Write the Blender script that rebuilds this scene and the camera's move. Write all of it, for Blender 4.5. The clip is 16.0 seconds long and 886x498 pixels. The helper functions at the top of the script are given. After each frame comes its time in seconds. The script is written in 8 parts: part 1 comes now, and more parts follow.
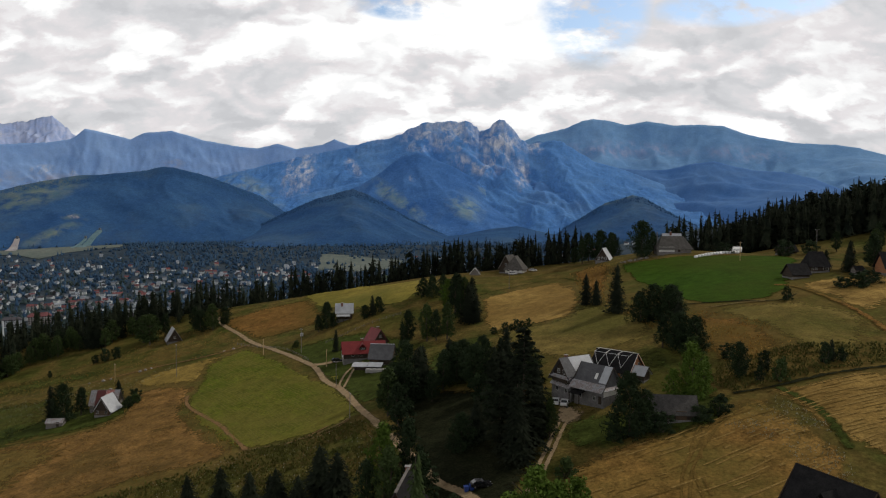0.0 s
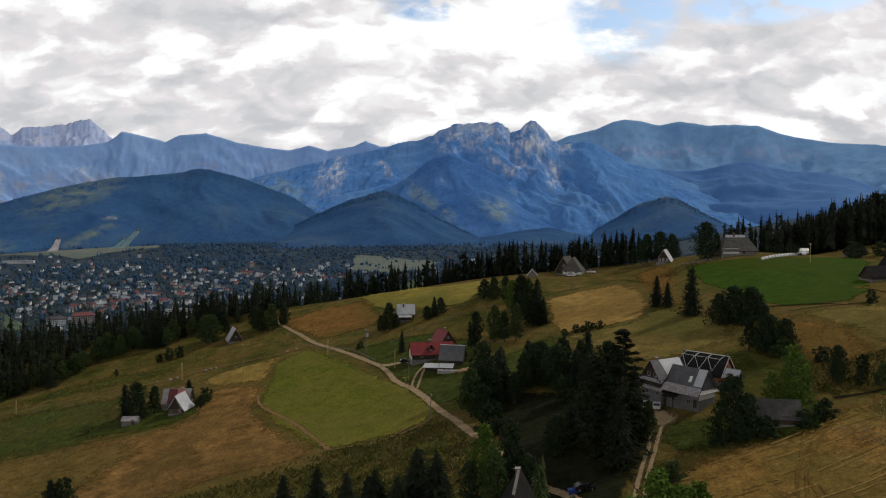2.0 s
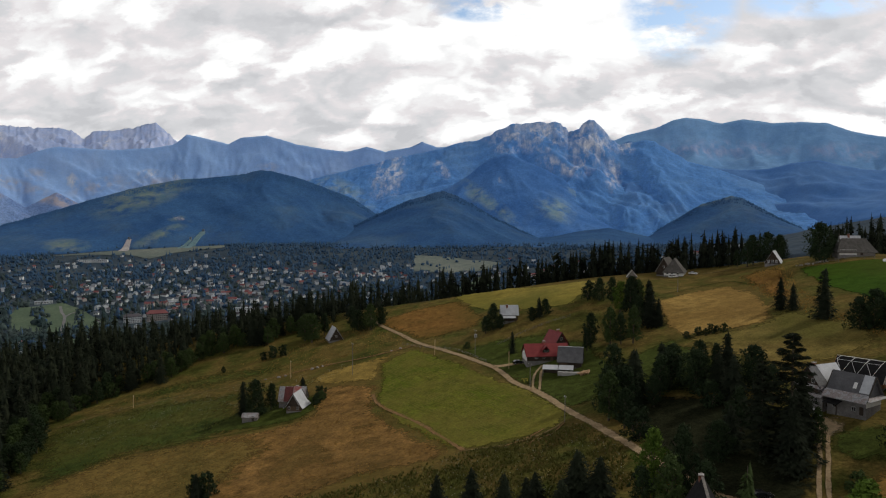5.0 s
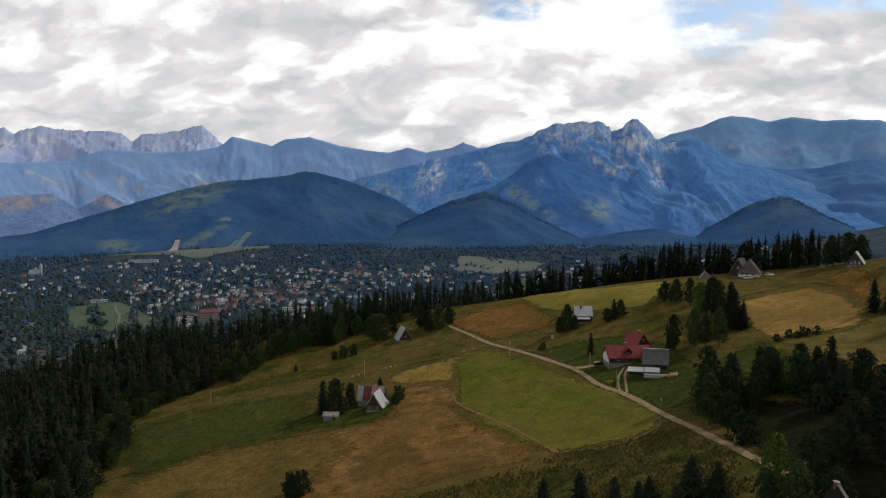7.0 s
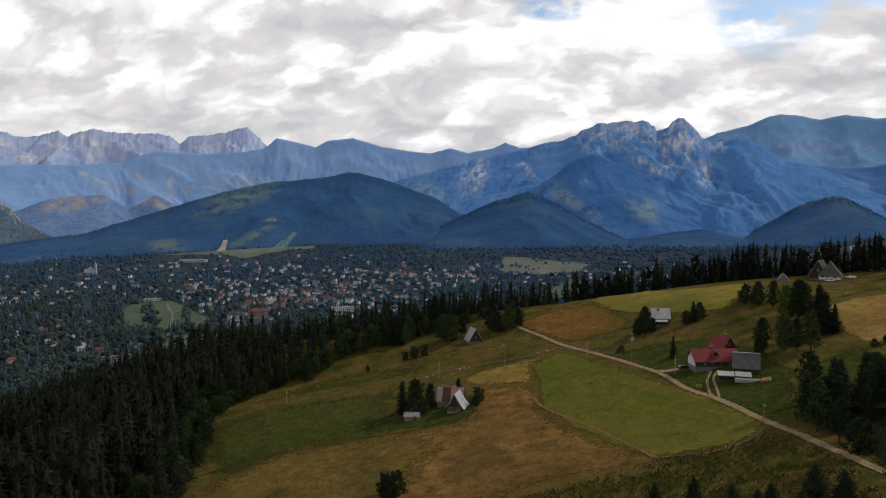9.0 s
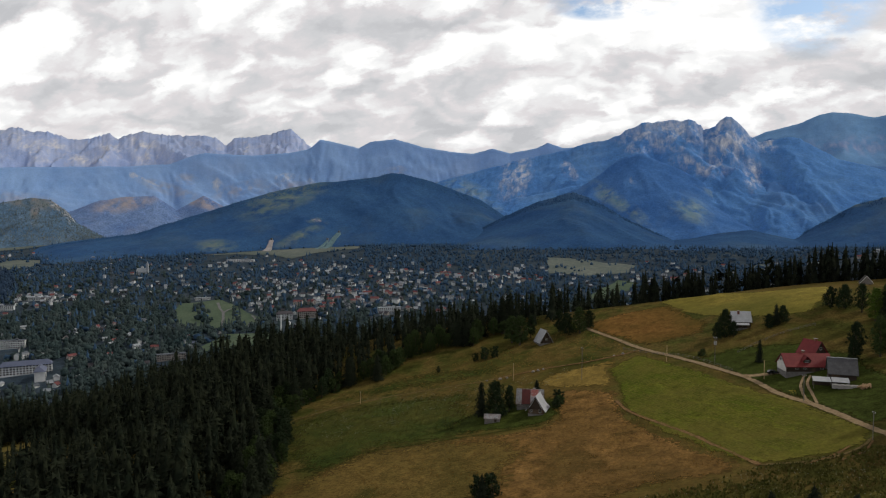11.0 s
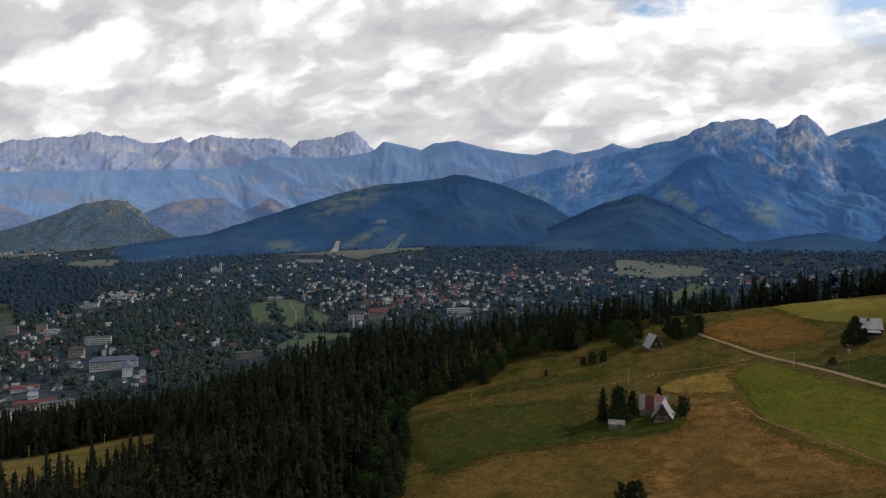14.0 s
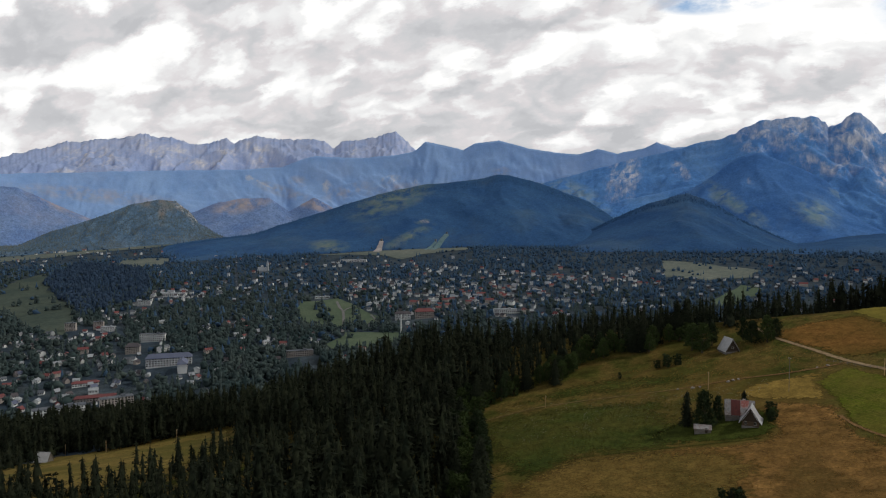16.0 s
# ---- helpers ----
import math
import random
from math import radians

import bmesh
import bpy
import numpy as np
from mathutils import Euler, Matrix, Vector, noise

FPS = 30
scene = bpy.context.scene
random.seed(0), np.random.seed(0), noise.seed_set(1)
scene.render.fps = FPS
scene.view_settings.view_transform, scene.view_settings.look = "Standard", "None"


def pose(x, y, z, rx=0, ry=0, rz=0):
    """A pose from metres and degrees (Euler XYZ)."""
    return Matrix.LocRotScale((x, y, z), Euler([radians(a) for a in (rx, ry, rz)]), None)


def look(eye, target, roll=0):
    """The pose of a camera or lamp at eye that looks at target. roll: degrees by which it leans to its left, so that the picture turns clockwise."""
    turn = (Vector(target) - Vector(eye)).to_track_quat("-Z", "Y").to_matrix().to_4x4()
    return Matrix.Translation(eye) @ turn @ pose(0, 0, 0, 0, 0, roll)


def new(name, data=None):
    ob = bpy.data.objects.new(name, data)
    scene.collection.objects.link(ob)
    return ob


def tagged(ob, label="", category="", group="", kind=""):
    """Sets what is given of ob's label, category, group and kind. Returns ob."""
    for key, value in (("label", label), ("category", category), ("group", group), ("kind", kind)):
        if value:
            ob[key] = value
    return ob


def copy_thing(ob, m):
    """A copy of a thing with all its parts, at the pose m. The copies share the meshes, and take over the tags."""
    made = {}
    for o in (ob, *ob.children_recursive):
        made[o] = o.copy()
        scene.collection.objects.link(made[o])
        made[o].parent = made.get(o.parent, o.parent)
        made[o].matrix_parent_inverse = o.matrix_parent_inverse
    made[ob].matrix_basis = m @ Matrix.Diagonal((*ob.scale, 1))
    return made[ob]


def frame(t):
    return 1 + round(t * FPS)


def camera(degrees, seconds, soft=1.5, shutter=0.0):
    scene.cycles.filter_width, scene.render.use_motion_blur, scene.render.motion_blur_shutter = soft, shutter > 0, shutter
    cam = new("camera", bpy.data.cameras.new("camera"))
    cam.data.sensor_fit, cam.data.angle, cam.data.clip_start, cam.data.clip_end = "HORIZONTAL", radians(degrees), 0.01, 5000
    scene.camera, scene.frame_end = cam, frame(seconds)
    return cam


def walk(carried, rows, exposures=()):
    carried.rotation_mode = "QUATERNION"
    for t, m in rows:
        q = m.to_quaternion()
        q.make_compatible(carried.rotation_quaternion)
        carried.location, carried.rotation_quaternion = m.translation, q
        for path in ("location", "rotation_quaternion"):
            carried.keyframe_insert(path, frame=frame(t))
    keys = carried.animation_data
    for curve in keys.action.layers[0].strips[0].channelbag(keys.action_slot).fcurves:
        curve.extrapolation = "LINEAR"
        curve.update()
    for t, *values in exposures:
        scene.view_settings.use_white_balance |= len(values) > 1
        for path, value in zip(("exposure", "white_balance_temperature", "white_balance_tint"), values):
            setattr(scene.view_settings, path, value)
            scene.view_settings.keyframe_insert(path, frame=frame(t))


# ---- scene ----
cam = camera(62.5, 16.0, soft=1.15)
METRES, EYE, TILT, LEAN, TURN = 125.0, 70.0, -3.2, 0.0, 0.0
ROWS = [
    (0.0, 0.0, 0.0, 0.0, 0.0, 0.0, -0.0),
    (0.5, -0.03, 0.0002, -0.0003, 0.5, 0.04, -0.03),
    (1.0, -0.0598, 0.0011, -0.0004, 1.04, 0.06, -0.05),
    (1.5, -0.0902, 0.0013, -0.0006, 1.59, 0.09, -0.08),
    (2.0, -0.1208, 0.0012, -0.0006, 2.16, 0.1, -0.1),
    (2.5, -0.1514, 0.0008, -0.0001, 2.75, 0.11, -0.12),
    (3.0, -0.1819, 0.0004, 0.0001, 3.37, 0.11, -0.15),
    (3.5, -0.2122, 0.0005, 0.0001, 4.06, 0.1, -0.18),
    (4.0, -0.2432, -0.0003, 0.0001, 4.77, 0.1, -0.21),
    (6.5, -0.3963, -0.0093, -0.0032, 8.47, 0.15, -0.28),
    (7.0, -0.4271, -0.0121, -0.0026, 9.22, 0.15, -0.31),
    (7.5, -0.458, -0.0152, -0.0025, 9.99, 0.16, -0.33),
    (8.0, -0.489, -0.0193, -0.0023, 10.74, 0.16, -0.37),
    (8.5, -0.5199, -0.0234, -0.0024, 11.51, 0.17, -0.4),
    (9.0, -0.5508, -0.0293, -0.0019, 12.27, 0.17, -0.46),
    (11.5, -0.704, -0.0563, -0.0014, 16.07, 0.2, -0.66),
    (12.0, -0.7351, -0.064, -0.0009, 16.82, 0.22, -0.71),
    (12.5, -0.7661, -0.0725, -0.0008, 17.57, 0.23, -0.75),
    (13.0, -0.7968, -0.0828, -0.0002, 18.32, 0.22, -0.82),
    (13.5, -0.8272, -0.0926, -0.0001, 19.07, 0.22, -0.86),
    (14.0, -0.8581, -0.1031, 0.0003, 19.82, 0.22, -0.89),
    (14.5, -0.8888, -0.1146, 0.0005, 20.57, 0.21, -0.96),
    (15.0, -0.919, -0.1267, 0.0012, 21.31, 0.2, -1.01),
    (15.5, -0.9488, -0.1394, 0.0022, 22.06, 0.17, -1.04),
    (16.0, -0.9784, -0.1539, 0.003, 22.82, 0.16, -1.09),
]
walk(cam, [(t, pose(0, 0, EYE, TILT, LEAN, TURN) @ pose(METRES * x, METRES * y, METRES * z, 90 + pitch, roll, yaw)) for t, x, y, z, yaw, pitch, roll in ROWS],
     ((0.0, 0.15), (4.0, 0.16), (8.0, 0.13), (12.0, 0.06), (16.0, 0.04)))

# ---- light and sky ----
SUN_AZ, SUN_EL = 62.0, 40.0     # degrees: azimuth to the right of straight ahead, elevation
world = bpy.data.worlds.new("sky")
scene.world = world
world.use_nodes = True
wt = world.node_tree
wt.nodes.clear()


def node(tree, kind, **values):
    n = tree.nodes.new(kind)
    for k, v in values.items():
        n.inputs[k.replace("_", " ")].default_value = v
    return n


def maths(tree, op, a, b=None, clamp=False):
    n = tree.nodes.new("ShaderNodeMath")
    n.operation, n.use_clamp = op, clamp
    for i, v in enumerate((a, b)):
        if v is None:
            continue
        if isinstance(v, (int, float)):
            n.inputs[i].default_value = v
        else:
            tree.links.new(v, n.inputs[i])
    return n.outputs[0]


def ramp(tree, fac, stops, smooth=False):
    n = tree.nodes.new("ShaderNodeValToRGB")
    e = n.color_ramp.elements
    if smooth:
        n.color_ramp.interpolation = "EASE"
    while len(e) < len(stops):
        e.new(0.5)
    for el, (p, c) in zip(e, stops):
        el.position = p
        el.color = (*c, 1) if len(c) == 3 else c
    tree.links.new(fac, n.inputs[0])
    return n.outputs[0]


def mix(tree, fac, a, b, kind="MIX"):
    n = tree.nodes.new("ShaderNodeMix")
    n.data_type, n.blend_type = "RGBA", kind
    for i, v in ((0, fac), (6, a), (7, b)):
        if isinstance(v, (int, float)):
            n.inputs[i].default_value = v
        elif isinstance(v, tuple):
            n.inputs[i].default_value = (*v, 1)
        else:
            tree.links.new(v, n.inputs[i])
    return n.outputs[2]


CLOUDS = [   # thick (-) and bright (+) parts of the cover: direction, half width, half height, amount
    (-0.242, 0.948, 0.209, 0.125, 0.057, -0.09),
    (0.35, 0.922, 0.165, 0.25, 0.047, -0.096),
    (-0.434, 0.872, 0.228, 0.198, 0.037, -0.079),
    (-0.071, 0.984, 0.165, 0.136, 0.037, -0.056),
    (0.169, 0.976, 0.137, 0.115, 0.026, -0.056),
    (-0.345, 0.929, 0.131, 0.177, 0.029, -0.04),
    (0.489, 0.844, 0.218, 0.063, 0.037, -0.056),
    (0.027, 0.975, 0.222, 0.177, 0.063, 0.128),
    (-0.134, 0.959, 0.251, 0.094, 0.042, 0.102),
    (0.131, 0.976, 0.174, 0.146, 0.031, 0.076),
    (-0.247, 0.964, 0.098, 0.094, 0.017, 0.076),
    (0.288, 0.931, 0.226, 0.104, 0.052, 0.102),
    (0.414, 0.904, 0.107, 0.271, 0.027, 0.083),
    (-0.452, 0.877, 0.16, 0.177, 0.037, 0.076),
    (0.459, 0.865, 0.203, 0.094, 0.031, 0.076),
    (-0.572, 0.79, 0.22, 0.146, 0.033, -0.079),
    (-0.767, 0.605, 0.215, 0.083, 0.042, -0.068),
    (-0.724, 0.661, 0.197, 0.083, 0.037, 0.083),
    (-0.585, 0.795, 0.161, 0.115, 0.031, 0.076),
    (-0.773, 0.628, 0.096, 0.125, 0.019, 0.083),
    (-0.696, 0.703, 0.147, 0.125, 0.026, -0.045),
    (-0.663, 0.709, 0.242, 0.052, 0.031, 0.064),
]
GAPS = [(0.192, 0.949, 0.25, 0.077, 0.071), (0.366, 0.897, 0.246, 0.115, 0.026), (-0.036, 0.963, 0.266, 0.094, 0.024)]


def sky_nodes():
    t = wt
    co = t.nodes.new("ShaderNodeTexCoord")
    sep = t.nodes.new("ShaderNodeSeparateXYZ")
    t.links.new(co.outputs["Generated"], sep.inputs[0])
    # a flat deck of cloud overhead, drawn together towards the horizon
    deck = maths(t, "ADD", maths(t, "MAXIMUM", sep.outputs[2], 0.0), 0.55)
    cmb = t.nodes.new("ShaderNodeCombineXYZ")
    t.links.new(maths(t, "MULTIPLY", maths(t, "DIVIDE", sep.outputs[0], deck), 0.72), cmb.inputs[0])
    t.links.new(maths(t, "DIVIDE", sep.outputs[1], deck), cmb.inputs[1])

    def cloud(scale, detail, rough, shift, dist=0.0):
        m = t.nodes.new("ShaderNodeMapping")
        m.inputs["Location"].default_value = shift
        t.links.new(cmb.outputs[0], m.inputs[0])
        n = node(t, "ShaderNodeTexNoise", Scale=scale, Detail=detail, Roughness=rough, Distortion=dist)
        t.links.new(m.outputs[0], n.inputs["Vector"])
        return n.outputs[0]

    warp = t.nodes.new("ShaderNodeVectorMath")
    warp.operation = "MULTIPLY_ADD"
    wob = node(t, "ShaderNodeTexNoise", Scale=6.0, Detail=8.0, Roughness=0.62)
    t.links.new(cmb.outputs[0], wob.inputs["Vector"])
    t.links.new(wob.outputs["Color"], warp.inputs[0])
    warp.inputs[1].default_value = (0.20, 0.20, 0.0)
    t.links.new(cmb.outputs[0], warp.inputs[2])

    def heads(lift):
        """Distance from the middles of rounded cloud heads, at three sizes."""
        m = t.nodes.new("ShaderNodeMapping")
        m.inputs["Location"].default_value = (3.1, 0.7 + lift, 0.0)
        t.links.new(warp.outputs[0], m.inputs[0])
        v = t.nodes.new("ShaderNodeTexVoronoi")
        v.feature, v.voronoi_dimensions = "SMOOTH_F1", "2D"
        v.inputs["Scale"].default_value, v.inputs["Detail"].default_value, v.inputs["Roughness"].default_value = 4.6, 3.0, 0.55
        v.inputs["Smoothness"].default_value = 0.35
        t.links.new(m.outputs[0], v.inputs["Vector"])
        return v.outputs["Distance"]

    def spot(x, y, z, wide, tall):
        dot = t.nodes.new("ShaderNodeVectorMath")
        dot.operation = "DOT_PRODUCT"
        h = math.hypot(x, y)
        dot.inputs[1].default_value = (y / h, -x / h, 0)
        t.links.new(co.outputs["Generated"], dot.inputs[0])
        u = maths(t, "POWER", maths(t, "ABSOLUTE", maths(t, "DIVIDE", dot.outputs["Value"], wide)), 2.0)
        v = maths(t, "POWER", maths(t, "ABSOLUTE", maths(t, "DIVIDE", maths(t, "SUBTRACT", sep.outputs[2], z), tall)), 2.0)
        return maths(t, "SUBTRACT", 1.0, maths(t, "ADD", u, v), clamp=True)
    here, over = heads(0.0), heads(-0.05)
    broad, body = cloud(2.0, 4, 0.5, (1.3, 5.2, 0.2)), cloud(5.0, 8, 0.57, (4.3, 1.2, 0.2))
    val = maths(t, "SUBTRACT", 0.985, maths(t, "MULTIPLY", broad, 0.36))
    val = maths(t, "SUBTRACT", val, maths(t, "MULTIPLY", body, 0.36))
    val = maths(t, "ADD", val, maths(t, "MULTIPLY", maths(t, "SUBTRACT", 0.30, here), 0.20))
    val = maths(t, "ADD", val, maths(t, "MULTIPLY", maths(t, "SUBTRACT", over, here), 0.70))
    val = maths(t, "SUBTRACT", val, maths(t, "MULTIPLY", maths(t, "SUBTRACT", 1.0, maths(t, "MULTIPLY", maths(t, "SUBTRACT", sep.outputs[2], 0.05), 9.0), clamp=True), 0.075))
    for x, y, z, wide, tall, amp in CLOUDS:
        val = maths(t, "ADD", val, maths(t, "MULTIPLY", spot(x, y, z, wide, tall), amp))
    tone = ramp(t, val, [(0.18, (0.52, 0.525, 0.545)), (0.34, (0.61, 0.613, 0.63)), (0.46, (0.70, 0.672, 0.685)), (0.60, (0.84, 0.842, 0.845)), (0.74, (1.0, 0.995, 0.985))])
    # a few ragged openings to the blue
    gap = None
    for x, y, z, wide, tall in GAPS:
        near = spot(x, y, z, wide, tall)
        gap = near if gap is None else maths(t, "MAXIMUM", gap, near)
    gap = maths(t, "MULTIPLY", gap, maths(t, "MULTIPLY", maths(t, "SUBTRACT", cloud(7.0, 6, 0.6, (7.4, 2.2, 1.3)), 0.42), 6.0, clamp=True))
    gap = maths(t, "MULTIPLY", gap, 2.2, clamp=True)
    skyt = t.nodes.new("ShaderNodeTexSky")
    skyt.sky_type, skyt.sun_disc = "NISHITA", False
    skyt.sun_elevation, skyt.sun_rotation = radians(SUN_EL), radians(SUN_AZ)
    b1, b2 = node(t, "ShaderNodeBackground", Strength=0.13), node(t, "ShaderNodeBackground", Strength=1.0)
    t.links.new(skyt.outputs[0], b1.inputs[0])
    t.links.new(tone, b2.inputs[0])
    # the unseen sky overhead is dimmed so that less light reaches the ground
    high = maths(t, "MULTIPLY", maths(t, "SUBTRACT", sep.outputs[2], 0.30), 4.0, clamp=True)
    t.links.new(maths(t, "SUBTRACT", 1.0, maths(t, "MULTIPLY", high, 0.76)), b2.inputs[1])
    ms = t.nodes.new("ShaderNodeMixShader")
    t.links.new(gap, ms.inputs[0])
    t.links.new(b2.outputs[0], ms.inputs[1])
    t.links.new(b1.outputs[0], ms.inputs[2])
    out = t.nodes.new("ShaderNodeOutputWorld")
    t.links.new(ms.outputs[0], out.inputs[0])


sky_nodes()
sun = new("sun", bpy.data.lights.new("sun", "SUN"))
sun.data.energy, sun.data.angle, sun.data.color = 1.3, radians(4.0), (1.0, 0.93, 0.82)
_d = Vector((math.sin(radians(SUN_AZ)) * math.cos(radians(SUN_EL)), math.cos(radians(SUN_AZ)) * math.cos(radians(SUN_EL)), math.sin(radians(SUN_EL))))
sun.matrix_world = look(_d * 500, (0, 0, 0))

# ---- materials ----


def material(name, stops, scale=1.0, rough=0.85, detail=6, fine=None, stripes=None, bump=0.0, bscale=None, metal=0.0, where="world",
             vary=0.0, stretch=(1, 1, 1), turn=0.0, spec=0.3, mid=None, rim=0.0, broad=None):
    """stops: colours over a noise of that scale (per metre); mid: (scale, strength) and fine: (scale, strength) lighten and darken; stripes: (scale, strength, colour)."""
    m = bpy.data.materials.new(name)
    m.use_nodes = True
    t = m.node_tree
    p = t.nodes["Principled BSDF"]
    if where == "world":
        src = t.nodes.new("ShaderNodeNewGeometry").outputs["Position"]
    else:
        src = t.nodes.new("ShaderNodeTexCoord").outputs["Object"]
    mp = t.nodes.new("ShaderNodeMapping")
    mp.inputs["Scale"].default_value = stretch
    mp.inputs["Rotation"].default_value = (0, 0, radians(turn))
    t.links.new(src, mp.inputs[0])
    v = mp.outputs[0]

    def noise_of(s, d=6, r=0.6):
        n = node(t, "ShaderNodeTexNoise", Scale=s, Detail=d, Roughness=r)
        t.links.new(v, n.inputs["Vector"])
        return n.outputs[0]
    k = len(stops)
    col = ramp(t, noise_of(scale, detail), [(0.3 + 0.4 * i / max(1, k - 1), c) for i, c in enumerate(stops)])
    for extra in (mid, fine):
        if extra:
            g = ramp(t, noise_of(extra[0], 5, 0.65), [(0.3, (1 - extra[1],) * 3), (0.7, (1 + extra[1],) * 3)])
            col = mix(t, 1.0, col, g, "MULTIPLY")
    if broad:
        g = ramp(t, noise_of(broad[0], 4, 0.55), [(0.42, (0, 0, 0)), (0.62, (1, 1, 1))])
        col = mix(t, maths(t, "MULTIPLY", g, broad[2]), col, mix(t, 1.0, broad[1], ramp(t, noise_of(0.9, 5, 0.65), [(0.3, (0.65,) * 3), (0.7, (1.35,) * 3)]), "MULTIPLY"))
    if stripes:
        w = node(t, "ShaderNodeTexWave", Scale=stripes[0], Distortion=3.5, Detail=3.0, Detail_Scale=0.35)
        t.links.new(v, w.inputs["Vector"])
        f = maths(t, "MULTIPLY", w.outputs[1], maths(t, "MULTIPLY", noise_of(0.12, 3), stripes[1] * 2))
        col = mix(t, f, col, stripes[2])
    if vary:
        oi = t.nodes.new("ShaderNodeObjectInfo")
        geo = t.nodes.new("ShaderNodeNewGeometry")
        r = maths(t, "ADD", maths(t, "MULTIPLY", oi.outputs["Random"], 0.5), maths(t, "MULTIPLY", geo.outputs["Random Per Island"], 0.5))
        g = ramp(t, r, [(0.0, (1 - vary,) * 3), (1.0, (1 + vary, 1 + vary, 1 + vary * 0.6))])
        col = mix(t, 1.0, col, g, "MULTIPLY")
    t.links.new(col, p.inputs["Base Color"])
    p.inputs["Roughness"].default_value, p.inputs["Metallic"].default_value = rough, metal
    p.inputs["Specular IOR Level"].default_value = spec
    if rim:
        # the cover thins out towards its edge
        at = t.nodes.new("ShaderNodeAttribute")
        at.attribute_name = "rim"
        thin = maths(t, "ADD", maths(t, "DIVIDE", at.outputs["Fac"], rim), maths(t, "MULTIPLY", maths(t, "SUBTRACT", noise_of(0.55, 6, 0.65), 0.52), 2.6))
        t.links.new(maths(t, "MULTIPLY", thin, 1.6, clamp=True), p.inputs["Alpha"])
    if bump:
        b = node(t, "ShaderNodeBump", Strength=bump, Distance=0.3)
        t.links.new(noise_of(bscale or scale * 6, 6), b.inputs["Height"])
        t.links.new(b.outputs[0], p.inputs["Normal"])
    return m


MAT = {}


def M(name, *a, **k):
    MAT[name] = material(name, *a, **k)


M("grass", [(0.0394, 0.0513, 0.0112), (0.0730, 0.0813, 0.0180), (0.1380, 0.1006, 0.0304), (0.0611, 0.0705, 0.0157), (0.1183, 0.0921, 0.0271)], 0.03, 0.95, mid=(0.22, 0.42), fine=(1.2, 0.5), broad=(0.013, (0.150, 0.098, 0.028), 0.5), bump=0.5, bscale=1.2, spec=0.02)
M("meadow_green", [(0.072, 0.098, 0.011), (0.11, 0.134, 0.016), (0.152, 0.152, 0.024), (0.084, 0.11, 0.013)], 0.05, 0.95, mid=(0.3, 0.3), fine=(1.2, 0.4), broad=(0.03, (0.19, 0.15, 0.038), 0.55), bump=0.4, bscale=1.5, spec=0.02, rim=2.5)
M("meadow_brown", [(0.128, 0.082, 0.026), (0.205, 0.118, 0.038), (0.262, 0.148, 0.05), (0.158, 0.094, 0.03), (0.225, 0.14, 0.044)], 0.04, 0.95, mid=(0.22, 0.48), fine=(1.1, 0.45), broad=(0.02, (0.1, 0.068, 0.022), 0.75), bump=0.5, bscale=1.2, spec=0.02, rim=4.5)
M("meadow_pale", [(0.1748, 0.1212, 0.0318), (0.2360, 0.1635, 0.0432), (0.2736, 0.1892, 0.0501), (0.2027, 0.1406, 0.0376)], 0.06, 0.95, mid=(0.3, 0.35), fine=(1.8, 0.42), bump=0.4, bscale=1.5, spec=0.02, rim=4.0)
M("meadow_yellow", [(0.17, 0.145, 0.03), (0.235, 0.192, 0.042), (0.29, 0.232, 0.052), (0.2, 0.168, 0.036)], 0.05, 0.95, mid=(0.25, 0.27), fine=(2.0, 0.28), broad=(0.02, (0.12, 0.125, 0.026), 0.6), bump=0.3, bscale=1.5, spec=0.02, rim=2.0)
M("meadow_russet", [(0.1480, 0.0780, 0.0220), (0.1998, 0.1050, 0.0300), (0.2322, 0.1220, 0.0350), (0.1717, 0.0900, 0.0260)], 0.05, 0.95, mid=(0.25, 0.4), fine=(1.3, 0.45), broad=(0.02, (0.105, 0.085, 0.020), 0.7), bump=0.4, bscale=1.5, spec=0.02, rim=4.5)
M("meadow_gold", [(0.215, 0.142, 0.043), (0.3, 0.195, 0.06), (0.355, 0.232, 0.071), (0.255, 0.168, 0.051)], 0.05, 0.95, mid=(0.3, 0.35), fine=(1.8, 0.35), broad=(0.03, (0.20, 0.12, 0.035), 0.6), bump=0.4, bscale=1.5, spec=0.02, rim=3.0)
M("meadow_olive", [(0.1338, 0.0991, 0.0304), (0.1804, 0.1344, 0.0405), (0.2094, 0.1562, 0.0473), (0.1549, 0.1159, 0.0349)], 0.05, 0.95, mid=(0.25, 0.35), fine=(1.8, 0.42), broad=(0.03, (0.085, 0.088, 0.02), 0.7), bump=0.4, bscale=1.5, spec=0.02, rim=4.0)
M("meadow_vivid", [(0.026, 0.056, 0.005), (0.035, 0.076, 0.0068), (0.043, 0.088, 0.0078), (0.03, 0.064, 0.0058)], 0.05, 0.95, mid=(0.25, 0.27), fine=(1.8, 0.28), broad=(0.02, (0.06, 0.074, 0.012), 0.6), bump=0.3, bscale=1.5, spec=0.02, rim=1.8)
M("meadow_ochre", [(0.1869, 0.1070, 0.0310), (0.2520, 0.1450, 0.0420), (0.2919, 0.1680, 0.0490), (0.2163, 0.1250, 0.0360)], 0.06, 0.95, mid=(0.3, 0.42), fine=(1.5, 0.49), broad=(0.03, (0.11, 0.10, 0.025), 0.7), bump=0.5, bscale=1.2, spec=0.02, rim=3.5)
